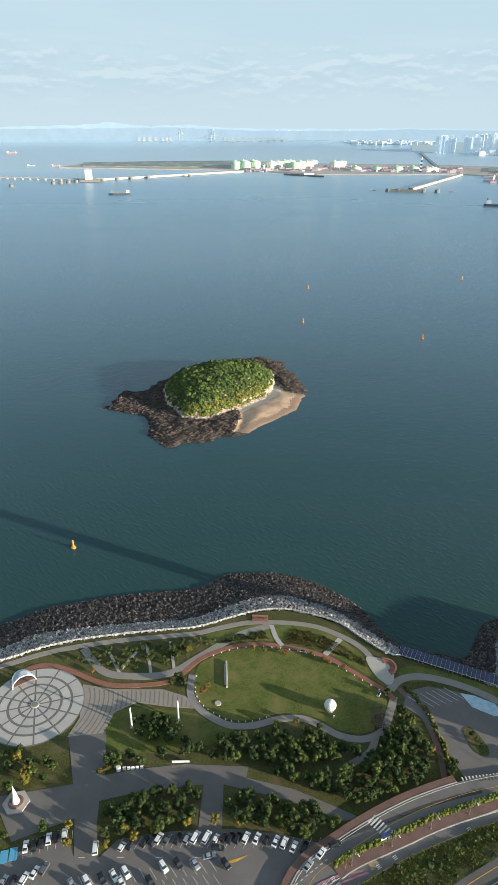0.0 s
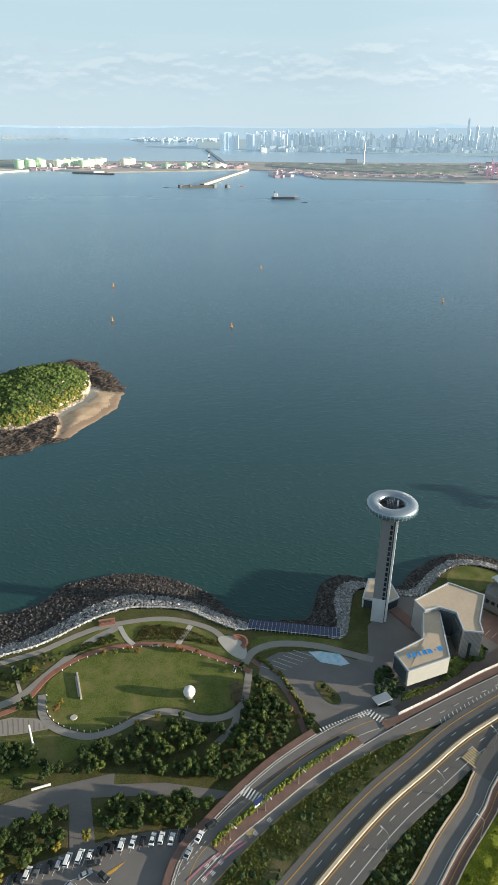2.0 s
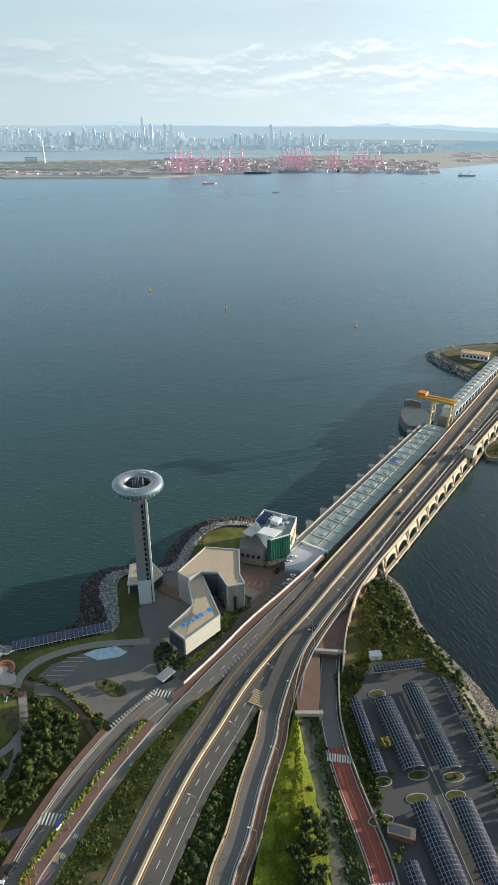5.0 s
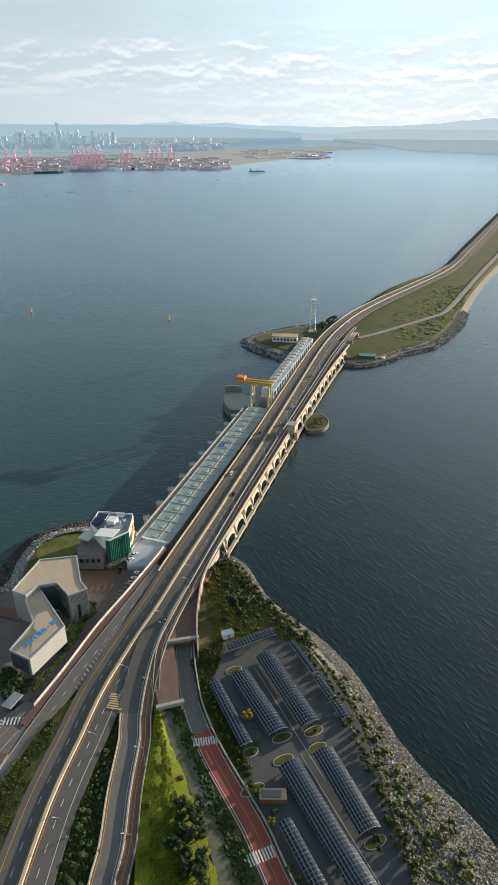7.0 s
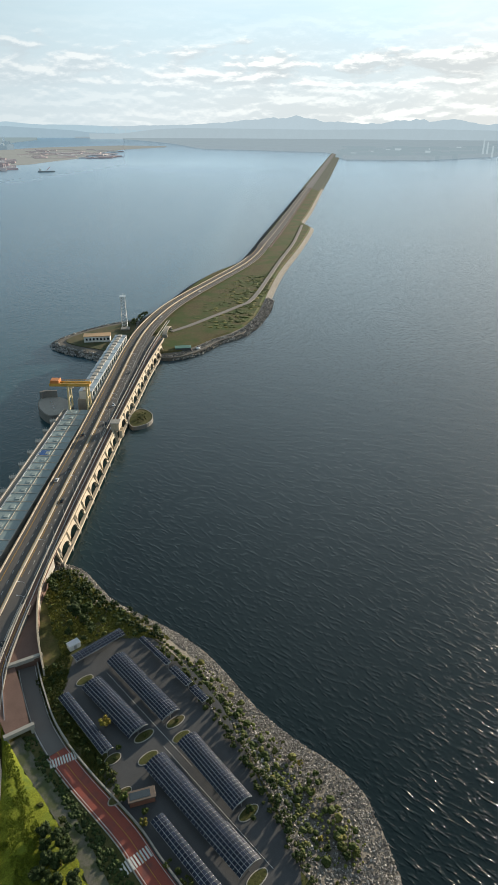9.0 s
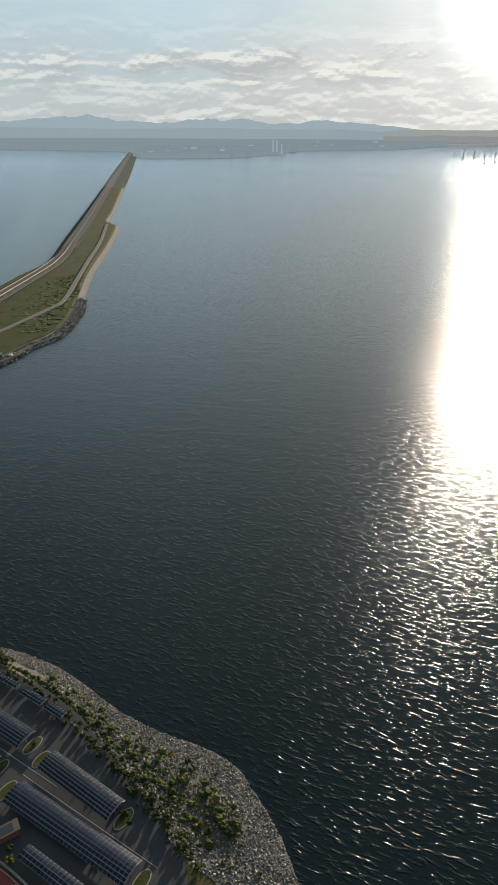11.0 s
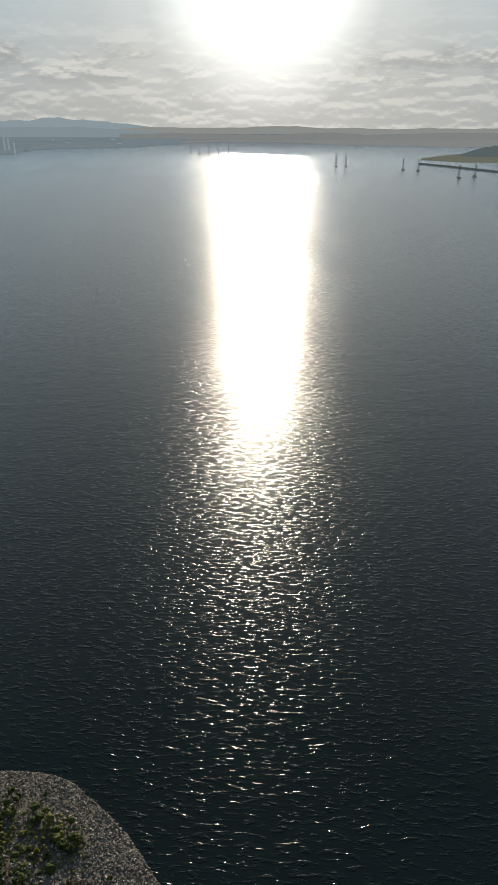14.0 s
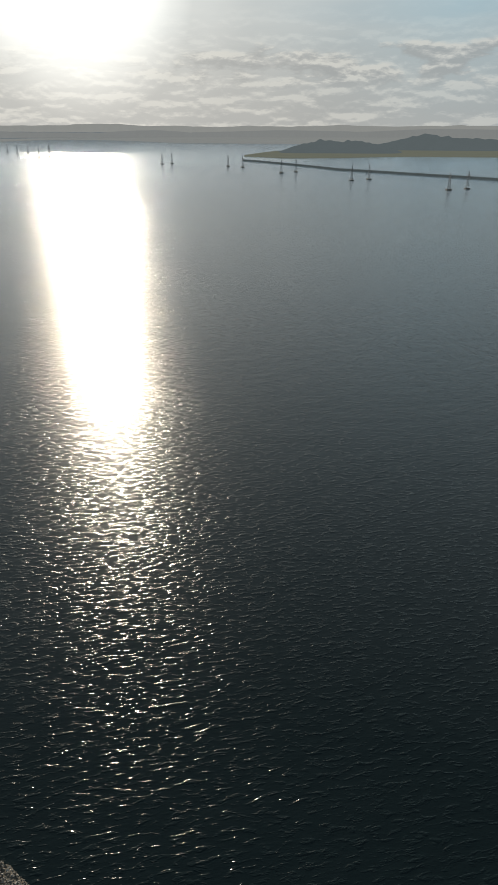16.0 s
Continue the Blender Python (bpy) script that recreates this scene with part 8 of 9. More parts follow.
TAIL_GLASS = surface("tail_light_glass", (0.35, 0.02, 0.02), 0.2, 0.05, 1.0, 0.0)


def car_body(L, W, H, hood, boot, roof_in):
    """A shaped car shell lengthwise on x: body with wheel-high sides, and a tapered cabin."""
    bm = B()
    belt = H * 0.58
    prof = [(-L / 2, 0.35), (-L / 2, belt * 0.9), (-L / 2 + 0.15, belt), (L / 2 - hood, belt), (L / 2 - 0.2, belt * 0.82), (L / 2, belt * 0.6), (L / 2, 0.35)]
    rows = [[bm.verts.new((x, y, z)) for x, z in prof] for y in (-W / 2, -W / 2 + 0.08, W / 2 - 0.08, W / 2)]
    for k in (0, 3):
        for i, v in enumerate(rows[k]):
            v.co.z -= 0.06 if 1 <= i <= 5 else 0
    for a, b in zip(rows, rows[1:]):
        for i in range(len(prof) - 1):
            bm.faces.new((a[i], a[i + 1], b[i + 1], b[i]))
        bm.faces.new((a[-1], a[0], b[0], b[-1]))
    bm.faces.new(rows[0][::-1])
    bm.faces.new(rows[3])
    return bm, belt


def car_cabin(L, W, H, hood, boot, rear_slope):
    bm = B()
    belt = H * 0.58 - 0.02
    lo = [(-L / 2 + boot, belt), (L / 2 - hood, belt)]
    hi = [(-L / 2 + boot + rear_slope, H - 0.08), (L / 2 - hood - 0.75, H - 0.08)]
    q = []
    for y, s in ((-1, 1), (1, 1)):
        q.append([bm.verts.new((lo[0][0], y * (W / 2 - 0.1), lo[0][1])), bm.verts.new((lo[1][0], y * (W / 2 - 0.1), lo[1][1])), bm.verts.new((hi[1][0], y * (W / 2 - 0.28), hi[1][1])), bm.verts.new((hi[0][0], y * (W / 2 - 0.28), hi[0][1]))])
    a, b = q
    for i in range(4):
        j = (i + 1) % 4
        bm.faces.new((a[i], a[j], b[j], b[i]))
    bm.faces.new(a[::-1])
    bm.faces.new(b)
    return bm, hi


def build_car(paint, style):
    L, W, H, hood, boot, slope = {"sedan": (4.7, 1.85, 1.47, 1.35, 0.55, 0.75), "suv": (4.6, 1.9, 1.72, 1.15, 0.05, 0.35), "small": (3.7, 1.65, 1.5, 0.85, 0.05, 0.3), "van": (5.1, 1.95, 2.0, 0.75, 0.05, 0.15)}[style]
    words = {"sedan": "saloon car", "suv": "sport utility car", "small": "small hatchback car", "van": "tall van"}[style]
    e = thing("car", f"{paint} {words} parked on the asphalt", "car", group="cars on the car park and roads")
    body, belt = car_body(L, W, H, hood, boot, slope)
    part("body", body, PAINTS[paint], e)
    cab, hi = car_cabin(L, W, H, hood, boot, slope)
    part("cabin_glass", cab, GLASS, e)
    part("roof", box(B(), hi[0][0] - 0.05, -W / 2 + 0.25, H - 0.1, hi[1][0] + 0.05, W / 2 - 0.25, H, 0.04), PAINTS[paint], e)
    for sx in (-L / 2 + 0.85, L / 2 - 0.85):
        for sy in (-W / 2 + 0.1, W / 2 - 0.1):
            w = part("wheel", cyl(B(), 0, 0, -0.11, 0.11, 0.33, 0.33, 12, pose(sx, sy, 0.33, 90, 0, 0)), TYRE, e)
            part("rim", cyl(B(), 0, 0, -0.12, 0.12, 0.2, 0.2, 8, pose(sx, sy, 0.33, 90, 0, 0)), METAL, w)
    for sy in (-W / 2 + 0.3, W / 2 - 0.3):
        part("headlight", box(B(), L / 2 - 0.08, sy - 0.18, belt * 0.62, L / 2 + 0.02, sy + 0.18, belt * 0.75), LAMP_GLASS, e)
        part("tail_light", box(B(), -L / 2 - 0.02, sy - 0.15, belt * 0.72, -L / 2 + 0.06, sy + 0.15, belt * 0.9), TAIL_GLASS, e)
    return e


garage = {}


def car(x, y, heading, paint="white", style="sedan", z=PLACE + 0.16):
    """heading: bearing clockwise from +y."""
    m = pose(x, y, z, 0, 0, 90 - heading)
    if (paint, style) in garage:
        return copy_thing(garage[paint, style], m)
    e = build_car(paint, style)
    e.matrix_basis = m
    garage[paint, style] = e
    return e


for x, y, s in ((-46, 143, "small"), (-33, 146, "suv"), (-12, 146, "small"), (-1, 146.3, "suv"), (3, 146, "sedan"), (10, 145, "sedan"), (13, 144.4, "suv"), (16.5, 143, "sedan")):
    car(x, y, 26, "white", s)
for x, y, s in ((-43, 144, "sedan"), (-38, 145, "sedan"), (-35, 145.4, "suv"), (-26, 146, "sedan"), (-9, 146.2, "small"), (-6.6, 146.2, "suv"), (-4, 146.2, "suv"), (6.4, 145.4, "small"), (20.5, 143, "sedan")):
    car(x, y, 26, "black", s)
car(-30, 145.6, 26, "grey", "sedan")
car(-22.5, 146, 26, "silver", "suv")
car(-19.6, 146.4, 26, "white", "van")
car(-15.4, 146.4, 26, "white", "van")
for x, y, p, s in ((-81, 143, "white", "sedan"), (-78, 143.3, "black", "sedan"), (-75.6, 144.5, "black", "suv"), (-73.4, 145.8, "white", "suv"), (-71, 146.5, "black", "sedan"), (-68, 147.4, "white", "suv")):
    car(x, y, -9, p, s)
car(-55.5, 142.5, -6, "white", "van")
car(-11, 142.6, 96, "black", "suv")
car(-14, 139.8, 75, "silver", "sedan")
for x, y, p, s in ((-43, 134, "white", "suv"), (-47, 133, "white", "sedan"), (-51, 132, "black", "sedan"), (-56, 131, "white", "suv"), (-61, 130, "silver", "sedan"), (-44, 130.6, "white", "sedan"), (-34, 131, "black", "suv"), (-30, 136, "white", "suv"), (-25, 137, "black", "suv"), (-19, 137, "silver", "sedan"), (-8, 137, "black", "suv")):
    car(x, y, 143, p, s)
for x, y, p, s in ((-85, 131, "silver", "sedan"), (-82, 131, "black", "sedan"), (-78, 132, "white", "suv"), (-75, 134, "white", "sedan"), (-72, 135.2, "grey", "suv")):
    car(x, y, 18, p, s)
car(26, 140, 40, "white", "sedan", 7.1)
car(21, 135.6, 40, "silver", "sedan", 7.1)
car(31.4, 143.2, 70, "black", "suv", 7.1)
for x, y, h, p in ((208.6, 196.6, 60, "black"),):
    car(x, y, h, p, "sedan", PLACE + 0.2)
for x, y, p, s, z in ((205.6, 183.0, "white", "sedan", 8.2), (201.8, 182.2, "silver", "suv", 7.95), (209.6, 184.4, "white", "sedan", 8.4)):
    car(x, y, -6, p, s, z)
car(220, 195, 110, "white", "sedan", 10.0)
car(215, 194, 110, "white", "sedan", 9.95)
for x, y, h, p, z in ((322, 195.5, 77, "white", 12), (336, 193, 257, "grey", 12), (300, 180, 77, "black", 12), (388, 210, 77, "black", 12), (410, 202, 257, "black", 12), (445, 211.5, 257, "white", 12), (520, 229, 257, "grey", 12), (712, 270, 265, "white", 11.2), (860, 268, 270, "white", 9.4), (185, 148.6, 250, "black", 10.6)):
    car(x, y, h, p, "sedan", z + 0.05)

# ---- the far coast ----
def far_at(az, d, turn=0.0):
    """Pose and scale of a far thing that stands on the water or on low land."""
    x, y = HUB[0] + d * math.sin(radians(az)), HUB[1] + d * math.cos(radians(az))
    p = warp(x, y, 0)
    s = math.hypot(p.x - HUB[0], p.y - HUB[1]) / d
    return Matrix.Translation(p) @ Matrix.Rotation(radians(turn - az), 4, "Z") @ Matrix.Scale(s, 4)


def far_land(name, near_, far_, material, z=4.0, label="", n=60, m=12):
    def line(pts):
        a, d = [p[0] for p in pts], [p[1] for p in pts]
        return [(t, float(np.interp(t, a, d))) for t in np.linspace(a[0], a[-1], n)]

    a, b = line(near_), line(far_)
    rows = [[polar(t, d - 2, -1) for t, d in a]]
    for k in range(m + 1):
        rows.append([polar(t, d * (e / d) ** (k / m), z) for (t, d), (_, e) in zip(a, b)])
    vs = [p for row in rows for p in row]
    fs = [(k * n + i, k * n + i + 1, (k + 1) * n + i + 1, (k + 1) * n + i) for k in range(m + 1) for i in range(n - 1)]
    return setting(mesh_object(name, vs, fs, material), label)


def ridge(name, d, peaks, material, label, px=13.4, n=220, rough=0.25):
    """A far range of hills: bearings with heights in tenths of a thousandth of the distance."""
    a, h = [p[0] for p in peaks], [p[1] for p in peaks]
    vs = []
    for t in np.linspace(a[0], a[-1], n):
        top = float(np.interp(t, a, h))
        wob = noise.noise(Vector((t * 0.9, d * 0.001, 0))) + 0.5 * noise.noise(Vector((t * 2.7, d * 0.002, 3)))
        x, y = HUB[0] + d * math.sin(radians(t)), HUB[1] + d * math.cos(radians(t))
        eye = eye_height(x, y)
        z = eye + d * 0.00073 * (top * (1 + rough * wob) + 0.6 * wob)
        vs += [polar(t, d, -20), polar(t, d, eye * 0.5), polar(t, d * 1.05, z)]
    fs = [(3 * i + k, 3 * i + 3 + k, 3 * i + 4 + k, 3 * i + 1 + k) for i in range(n - 1) for k in (0, 1)]
    return setting(mesh_object(name, vs, fs, material, smooth=True), label)


# hill haze painted as emission: bluer north, greyer south
HILL_N = backdrop_material("distant_hill_haze", (0.22, 0.285, 0.325))
HILL_F = backdrop_material("faint_hill_haze", (0.27, 0.345, 0.385))
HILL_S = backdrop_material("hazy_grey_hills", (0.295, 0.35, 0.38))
HILL_T = backdrop_material("dim_hill_haze", (0.26, 0.31, 0.335))
# flats keep their own colours, with a thin painted haze of emission
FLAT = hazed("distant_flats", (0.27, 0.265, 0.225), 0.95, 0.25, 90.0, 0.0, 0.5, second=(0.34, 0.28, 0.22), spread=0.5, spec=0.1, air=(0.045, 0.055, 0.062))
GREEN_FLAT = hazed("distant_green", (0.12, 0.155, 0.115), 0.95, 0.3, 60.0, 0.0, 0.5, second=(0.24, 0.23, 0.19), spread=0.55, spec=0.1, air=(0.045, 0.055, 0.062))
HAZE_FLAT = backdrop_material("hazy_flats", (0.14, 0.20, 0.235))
ridge("hills_far_north", 30000, [(-60, 4), (-19.4, 5), (-15, 8), (-12.5, 10), (-11.3, 15), (-9.7, 11), (-8, 6), (-6.8, 9), (-4, 9), (-2, 4), (1, 3), (8, 3), (12, 5), (13.5, 5), (19, 3), (26, 2), (30, 6), (32.8, 11), (34, 8), (36, 5), (38, 6), (41, 5), (44, 5), (47, 6), (50, 5), (53.8, 10), (55, 6), (57.6, 10), (60, 5), (64, 4), (68, 0), (74, -8)], HILL_F, "faint hills on the horizon, painted in blue haze", n=300)
ridge("hills_near_north", 17000, [(-30, 2), (-19, 2), (-12, 3), (-7, 5), (-4, 3), (0, -1), (10, 0), (12.5, 3), (14, 2), (20, 1), (30, 3), (34, 4), (40, 4), (46, 3), (52, 5), (55, 4), (58, 1), (62, -4), (66, -12)], HILL_N, "low hills behind the city, painted in blue haze", n=240)
# warm haze of the sun's side, painted as emission
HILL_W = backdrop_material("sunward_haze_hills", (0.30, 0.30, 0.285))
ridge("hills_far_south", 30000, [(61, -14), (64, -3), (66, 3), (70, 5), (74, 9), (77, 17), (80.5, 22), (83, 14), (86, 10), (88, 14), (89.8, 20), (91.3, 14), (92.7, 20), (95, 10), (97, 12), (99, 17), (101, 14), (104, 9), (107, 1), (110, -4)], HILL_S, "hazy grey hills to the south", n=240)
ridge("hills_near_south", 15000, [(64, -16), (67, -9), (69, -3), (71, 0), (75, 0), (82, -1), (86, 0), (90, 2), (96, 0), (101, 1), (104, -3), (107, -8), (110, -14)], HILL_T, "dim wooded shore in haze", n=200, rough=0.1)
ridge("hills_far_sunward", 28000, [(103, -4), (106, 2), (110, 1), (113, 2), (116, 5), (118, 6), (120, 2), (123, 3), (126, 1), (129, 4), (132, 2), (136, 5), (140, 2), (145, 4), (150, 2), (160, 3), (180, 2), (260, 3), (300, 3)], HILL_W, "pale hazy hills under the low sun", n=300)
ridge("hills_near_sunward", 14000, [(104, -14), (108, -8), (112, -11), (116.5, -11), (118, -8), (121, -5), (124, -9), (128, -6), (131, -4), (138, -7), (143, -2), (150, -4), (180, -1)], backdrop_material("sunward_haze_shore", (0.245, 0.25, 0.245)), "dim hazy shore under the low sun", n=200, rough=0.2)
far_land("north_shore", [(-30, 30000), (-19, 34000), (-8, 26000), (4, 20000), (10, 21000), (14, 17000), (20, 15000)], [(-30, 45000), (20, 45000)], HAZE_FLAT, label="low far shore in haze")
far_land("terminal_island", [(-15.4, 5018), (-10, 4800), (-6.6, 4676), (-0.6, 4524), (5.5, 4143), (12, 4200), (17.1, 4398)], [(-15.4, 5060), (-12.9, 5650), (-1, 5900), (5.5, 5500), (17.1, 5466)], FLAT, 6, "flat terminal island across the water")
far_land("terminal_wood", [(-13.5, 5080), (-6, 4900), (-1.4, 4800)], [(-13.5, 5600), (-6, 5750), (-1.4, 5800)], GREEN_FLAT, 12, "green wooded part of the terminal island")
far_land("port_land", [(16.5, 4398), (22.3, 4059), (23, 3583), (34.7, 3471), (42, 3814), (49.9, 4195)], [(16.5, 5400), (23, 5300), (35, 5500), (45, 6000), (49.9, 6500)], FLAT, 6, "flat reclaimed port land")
# painted haze glow, also where the climbing land loses the sun
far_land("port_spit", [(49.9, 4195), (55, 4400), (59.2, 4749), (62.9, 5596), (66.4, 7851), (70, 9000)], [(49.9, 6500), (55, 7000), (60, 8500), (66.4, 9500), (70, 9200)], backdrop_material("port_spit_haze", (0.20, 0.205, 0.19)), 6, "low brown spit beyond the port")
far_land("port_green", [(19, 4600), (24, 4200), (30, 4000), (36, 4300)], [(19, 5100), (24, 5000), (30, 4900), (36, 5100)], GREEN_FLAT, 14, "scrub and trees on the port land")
far_land("city_shore", [(13, 9500), (15, 9000), (20, 8600), (24, 7900), (33, 7500), (42, 7100), (50, 7000), (56, 8600), (60, 13900)], [(13, 17400), (60, 17400)], backdrop_material("city_shore_haze", (0.18, 0.225, 0.235)), 6, "low green shore in front of the city, veiled in painted haze")
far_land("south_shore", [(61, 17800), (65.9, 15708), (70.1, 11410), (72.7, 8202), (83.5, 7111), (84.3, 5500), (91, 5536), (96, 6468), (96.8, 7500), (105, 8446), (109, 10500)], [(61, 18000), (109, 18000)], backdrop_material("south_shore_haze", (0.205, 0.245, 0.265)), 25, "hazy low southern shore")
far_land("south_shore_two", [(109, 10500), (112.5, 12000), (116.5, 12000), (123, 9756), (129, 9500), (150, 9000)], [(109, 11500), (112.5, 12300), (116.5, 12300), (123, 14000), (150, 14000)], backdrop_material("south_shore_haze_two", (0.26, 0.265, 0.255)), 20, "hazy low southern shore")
# haze over the marsh and its dyke, painted into their emission
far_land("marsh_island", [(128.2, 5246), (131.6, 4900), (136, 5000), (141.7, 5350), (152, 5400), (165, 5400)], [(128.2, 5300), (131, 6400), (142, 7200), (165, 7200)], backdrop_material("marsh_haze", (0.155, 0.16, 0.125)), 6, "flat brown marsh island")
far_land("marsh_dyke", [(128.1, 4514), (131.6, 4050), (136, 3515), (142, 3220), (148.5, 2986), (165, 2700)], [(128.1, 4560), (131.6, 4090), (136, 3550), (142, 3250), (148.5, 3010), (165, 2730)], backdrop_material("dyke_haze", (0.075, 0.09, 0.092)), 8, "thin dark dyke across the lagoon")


def island_hill_far(name, d, peaks, material, label):
    a, h = [p[0] for p in peaks], [p[1] for p in peaks]
    vs, n = [], 90
    for t in np.linspace(a[0], a[-1], n):
        z = float(np.interp(t, a, h)) * (1 + 0.18 * noise.noise(Vector((t * 2.2, 0, 5))))
        vs += [polar(t, d, 0), polar(t, d * 1.04, z * 0.7), polar(t, d * 1.08, z)]
    fs = [(3 * i + k, 3 * i + 3 + k, 3 * i + 4 + k, 3 * i + 1 + k) for i in range(n - 1) for k in (0, 1)]
    return setting(mesh_object(name, vs, fs, material, smooth=True), label)


# hill woods toned by painted haze, as emission
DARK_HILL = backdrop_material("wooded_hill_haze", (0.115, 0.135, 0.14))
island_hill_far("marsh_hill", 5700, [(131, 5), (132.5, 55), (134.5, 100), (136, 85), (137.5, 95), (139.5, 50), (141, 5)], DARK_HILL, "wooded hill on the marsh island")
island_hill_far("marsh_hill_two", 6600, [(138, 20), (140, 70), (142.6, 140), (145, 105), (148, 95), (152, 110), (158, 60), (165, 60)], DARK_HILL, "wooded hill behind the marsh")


def city():
    rng = random.Random(21)
    # facades with the haze painted over them as emission
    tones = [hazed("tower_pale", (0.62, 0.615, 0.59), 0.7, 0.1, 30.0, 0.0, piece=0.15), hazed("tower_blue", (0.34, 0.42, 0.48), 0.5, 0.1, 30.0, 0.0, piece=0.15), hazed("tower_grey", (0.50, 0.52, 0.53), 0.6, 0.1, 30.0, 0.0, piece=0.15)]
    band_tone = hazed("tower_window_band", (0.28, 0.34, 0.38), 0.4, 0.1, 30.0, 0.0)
    meshes = []
    for k in range(6):
        w, d = (22, 14) if k % 2 else (16, 16)
        bm = B()
        box(bm, -w / 2, -d / 2, 0, w / 2, d / 2, 96)
        box(bm, -w / 4, -d / 4, 96, w / 4, d / 4, 100)
        a = shared("tower_body", bm, tones[k % 3])
        strips = []
        for j in range(3):
            x = -w / 2 + w * (j + 0.5) / 3
            strips.append(shared("window_strip", box(B(), x - w * 0.09, -d / 2 - 0.4, 4, x + w * 0.09, -d / 2 + 0.2, 94), band_tone))
        meshes.append((a, strips))

    def tower_block(az, d, h, kind, wide=1.0):
        m = far_at(az, d, rng.uniform(-25, 25)) @ Matrix.Diagonal((wide * rng.uniform(0.9, 1.6), 1.5, h / 100, 1))
        a, strips = meshes[kind]
        e = tagged(put("apartment_tower", a, m), "pale high-rise tower in the distant city haze", "building", "towers of the far city")
        if h > 90:
            for s in strips:
                put("window_strip", s, Matrix(), e)

    for a0, a1, d0, d1, h0, h1, n, kinds in (
        (14.9, 17.6, 8600, 9000, 150, 200, 16, (1, 4)), (17.7, 20.8, 8600, 9300, 165, 225, 22, (1, 4, 3)), (20.8, 27.0, 8700, 9700, 170, 235, 40, (1, 2, 4, 5)), (24.0, 38.0, 8300, 9400, 90, 185, 60, (0, 2, 3, 5)),
        (29.5, 36.0, 8100, 8600, 180, 250, 14, (2, 4)), (37.5, 42.0, 8100, 9000, 70, 130, 30, (0, 3, 2)), (40.5, 48.5, 8000, 9100, 90, 200, 45, (1, 2, 4, 5, 0)),
        (46.5, 58.0, 8000, 9900, 50, 120, 18, (0, 2, 3)), (-18, -13, 26000, 28000, 60, 120, 10, (0, 3)), (2, 9, 22000, 24000, 120, 260, 22, (0, 3)), (10, 14.5, 13000, 15000, 40, 90, 14, (0, 3)),
    ):
        for _ in range(n):
            tower_block(rng.uniform(a0, a1), rng.uniform(d0, d1), rng.uniform(h0, h1), rng.choice(kinds), rng.uniform(0.9, 1.5))
    for az, h in ((34.3, 350), (35.0, 275), (36.1, 275), (36.6, 270), (44.6, 275), (45.4, 225), (46.1, 200)):
        tower_block(az, 8100, h, 2, 1.2)
    items = []
    cube = np.array([[x, y, z] for x in (-1, 1) for y in (-1, 1) for z in (0, 1)], float)
    quads = np.array([[0, 1, 3, 2], [4, 6, 7, 5], [0, 4, 5, 1], [2, 3, 7, 6], [0, 2, 6, 4], [1, 5, 7, 3]])

    def low(count, a0, a1, d0, d1, h0, h1, w):
        for _ in range(count):
            az, d = rng.uniform(a0, a1), rng.uniform(d0, d1)
            m = np.array(far_at(az, d, rng.uniform(-30, 30)))
            v = cube * np.array((w * rng.uniform(0.5, 2.2), w * rng.uniform(0.5, 1.2), rng.uniform(h0, h1)))
            items.append((v @ m[:3, :3].T + m[:3, 3], quads))

    low(190, 20.5, 38, 8300, 9600, 80, 190, 9)
    low(80, 40.5, 49, 8100, 9200, 80, 170, 9)
    low(1700, 18, 58, 7800, 9800, 14, 60, 17)
    low(120, 8, 16, 14000, 17000, 15, 50, 60)
    V, Fs, off = [], [], 0
    for v, f in items:
        V.append(v)
        Fs += (f + off).tolist()
        off += 8
    me = bpy.data.meshes.new("low_city")
    me.from_pydata(np.concatenate(V).tolist(), [], Fs)
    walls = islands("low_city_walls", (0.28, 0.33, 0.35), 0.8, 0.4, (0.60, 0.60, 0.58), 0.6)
    # painted haze: the towers' lit-air emission again
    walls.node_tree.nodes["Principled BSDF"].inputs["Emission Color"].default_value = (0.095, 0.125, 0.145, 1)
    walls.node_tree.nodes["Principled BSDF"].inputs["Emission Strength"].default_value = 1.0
    me.materials.append(walls)
    tagged(new("low_city", me), "low pale buildings along the city shore", kind="stuff")
    items.clear()
    low(760, 35.0, 58, 4000, 5400, 6, 22, 15)
    low(420, 19, 35, 3700, 5100, 4, 15, 14)
    low(320, -0.5, 17, 4420, 5000, 5, 20, 13)
    low(90, 59, 66, 5600, 8000, 3, 8, 50)
    V, Fs, off = [], [], 0
    for v, f in items:
        V.append(v)
        Fs += (f + off).tolist()
        off += 8
    me = bpy.data.meshes.new("port_yard")
    me.from_pydata(np.concatenate(V).tolist(), [], Fs)
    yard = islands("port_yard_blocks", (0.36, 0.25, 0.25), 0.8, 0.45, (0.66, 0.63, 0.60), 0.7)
    # painted haze: a weaker lit-air emission over the yard
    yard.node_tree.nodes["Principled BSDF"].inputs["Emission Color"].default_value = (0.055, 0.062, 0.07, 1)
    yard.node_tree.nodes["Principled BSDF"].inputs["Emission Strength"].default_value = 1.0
    me.materials.append(yard)
    tagged(new("port_yard", me), "sheds and stacked containers on the port land", kind="stuff")


city()


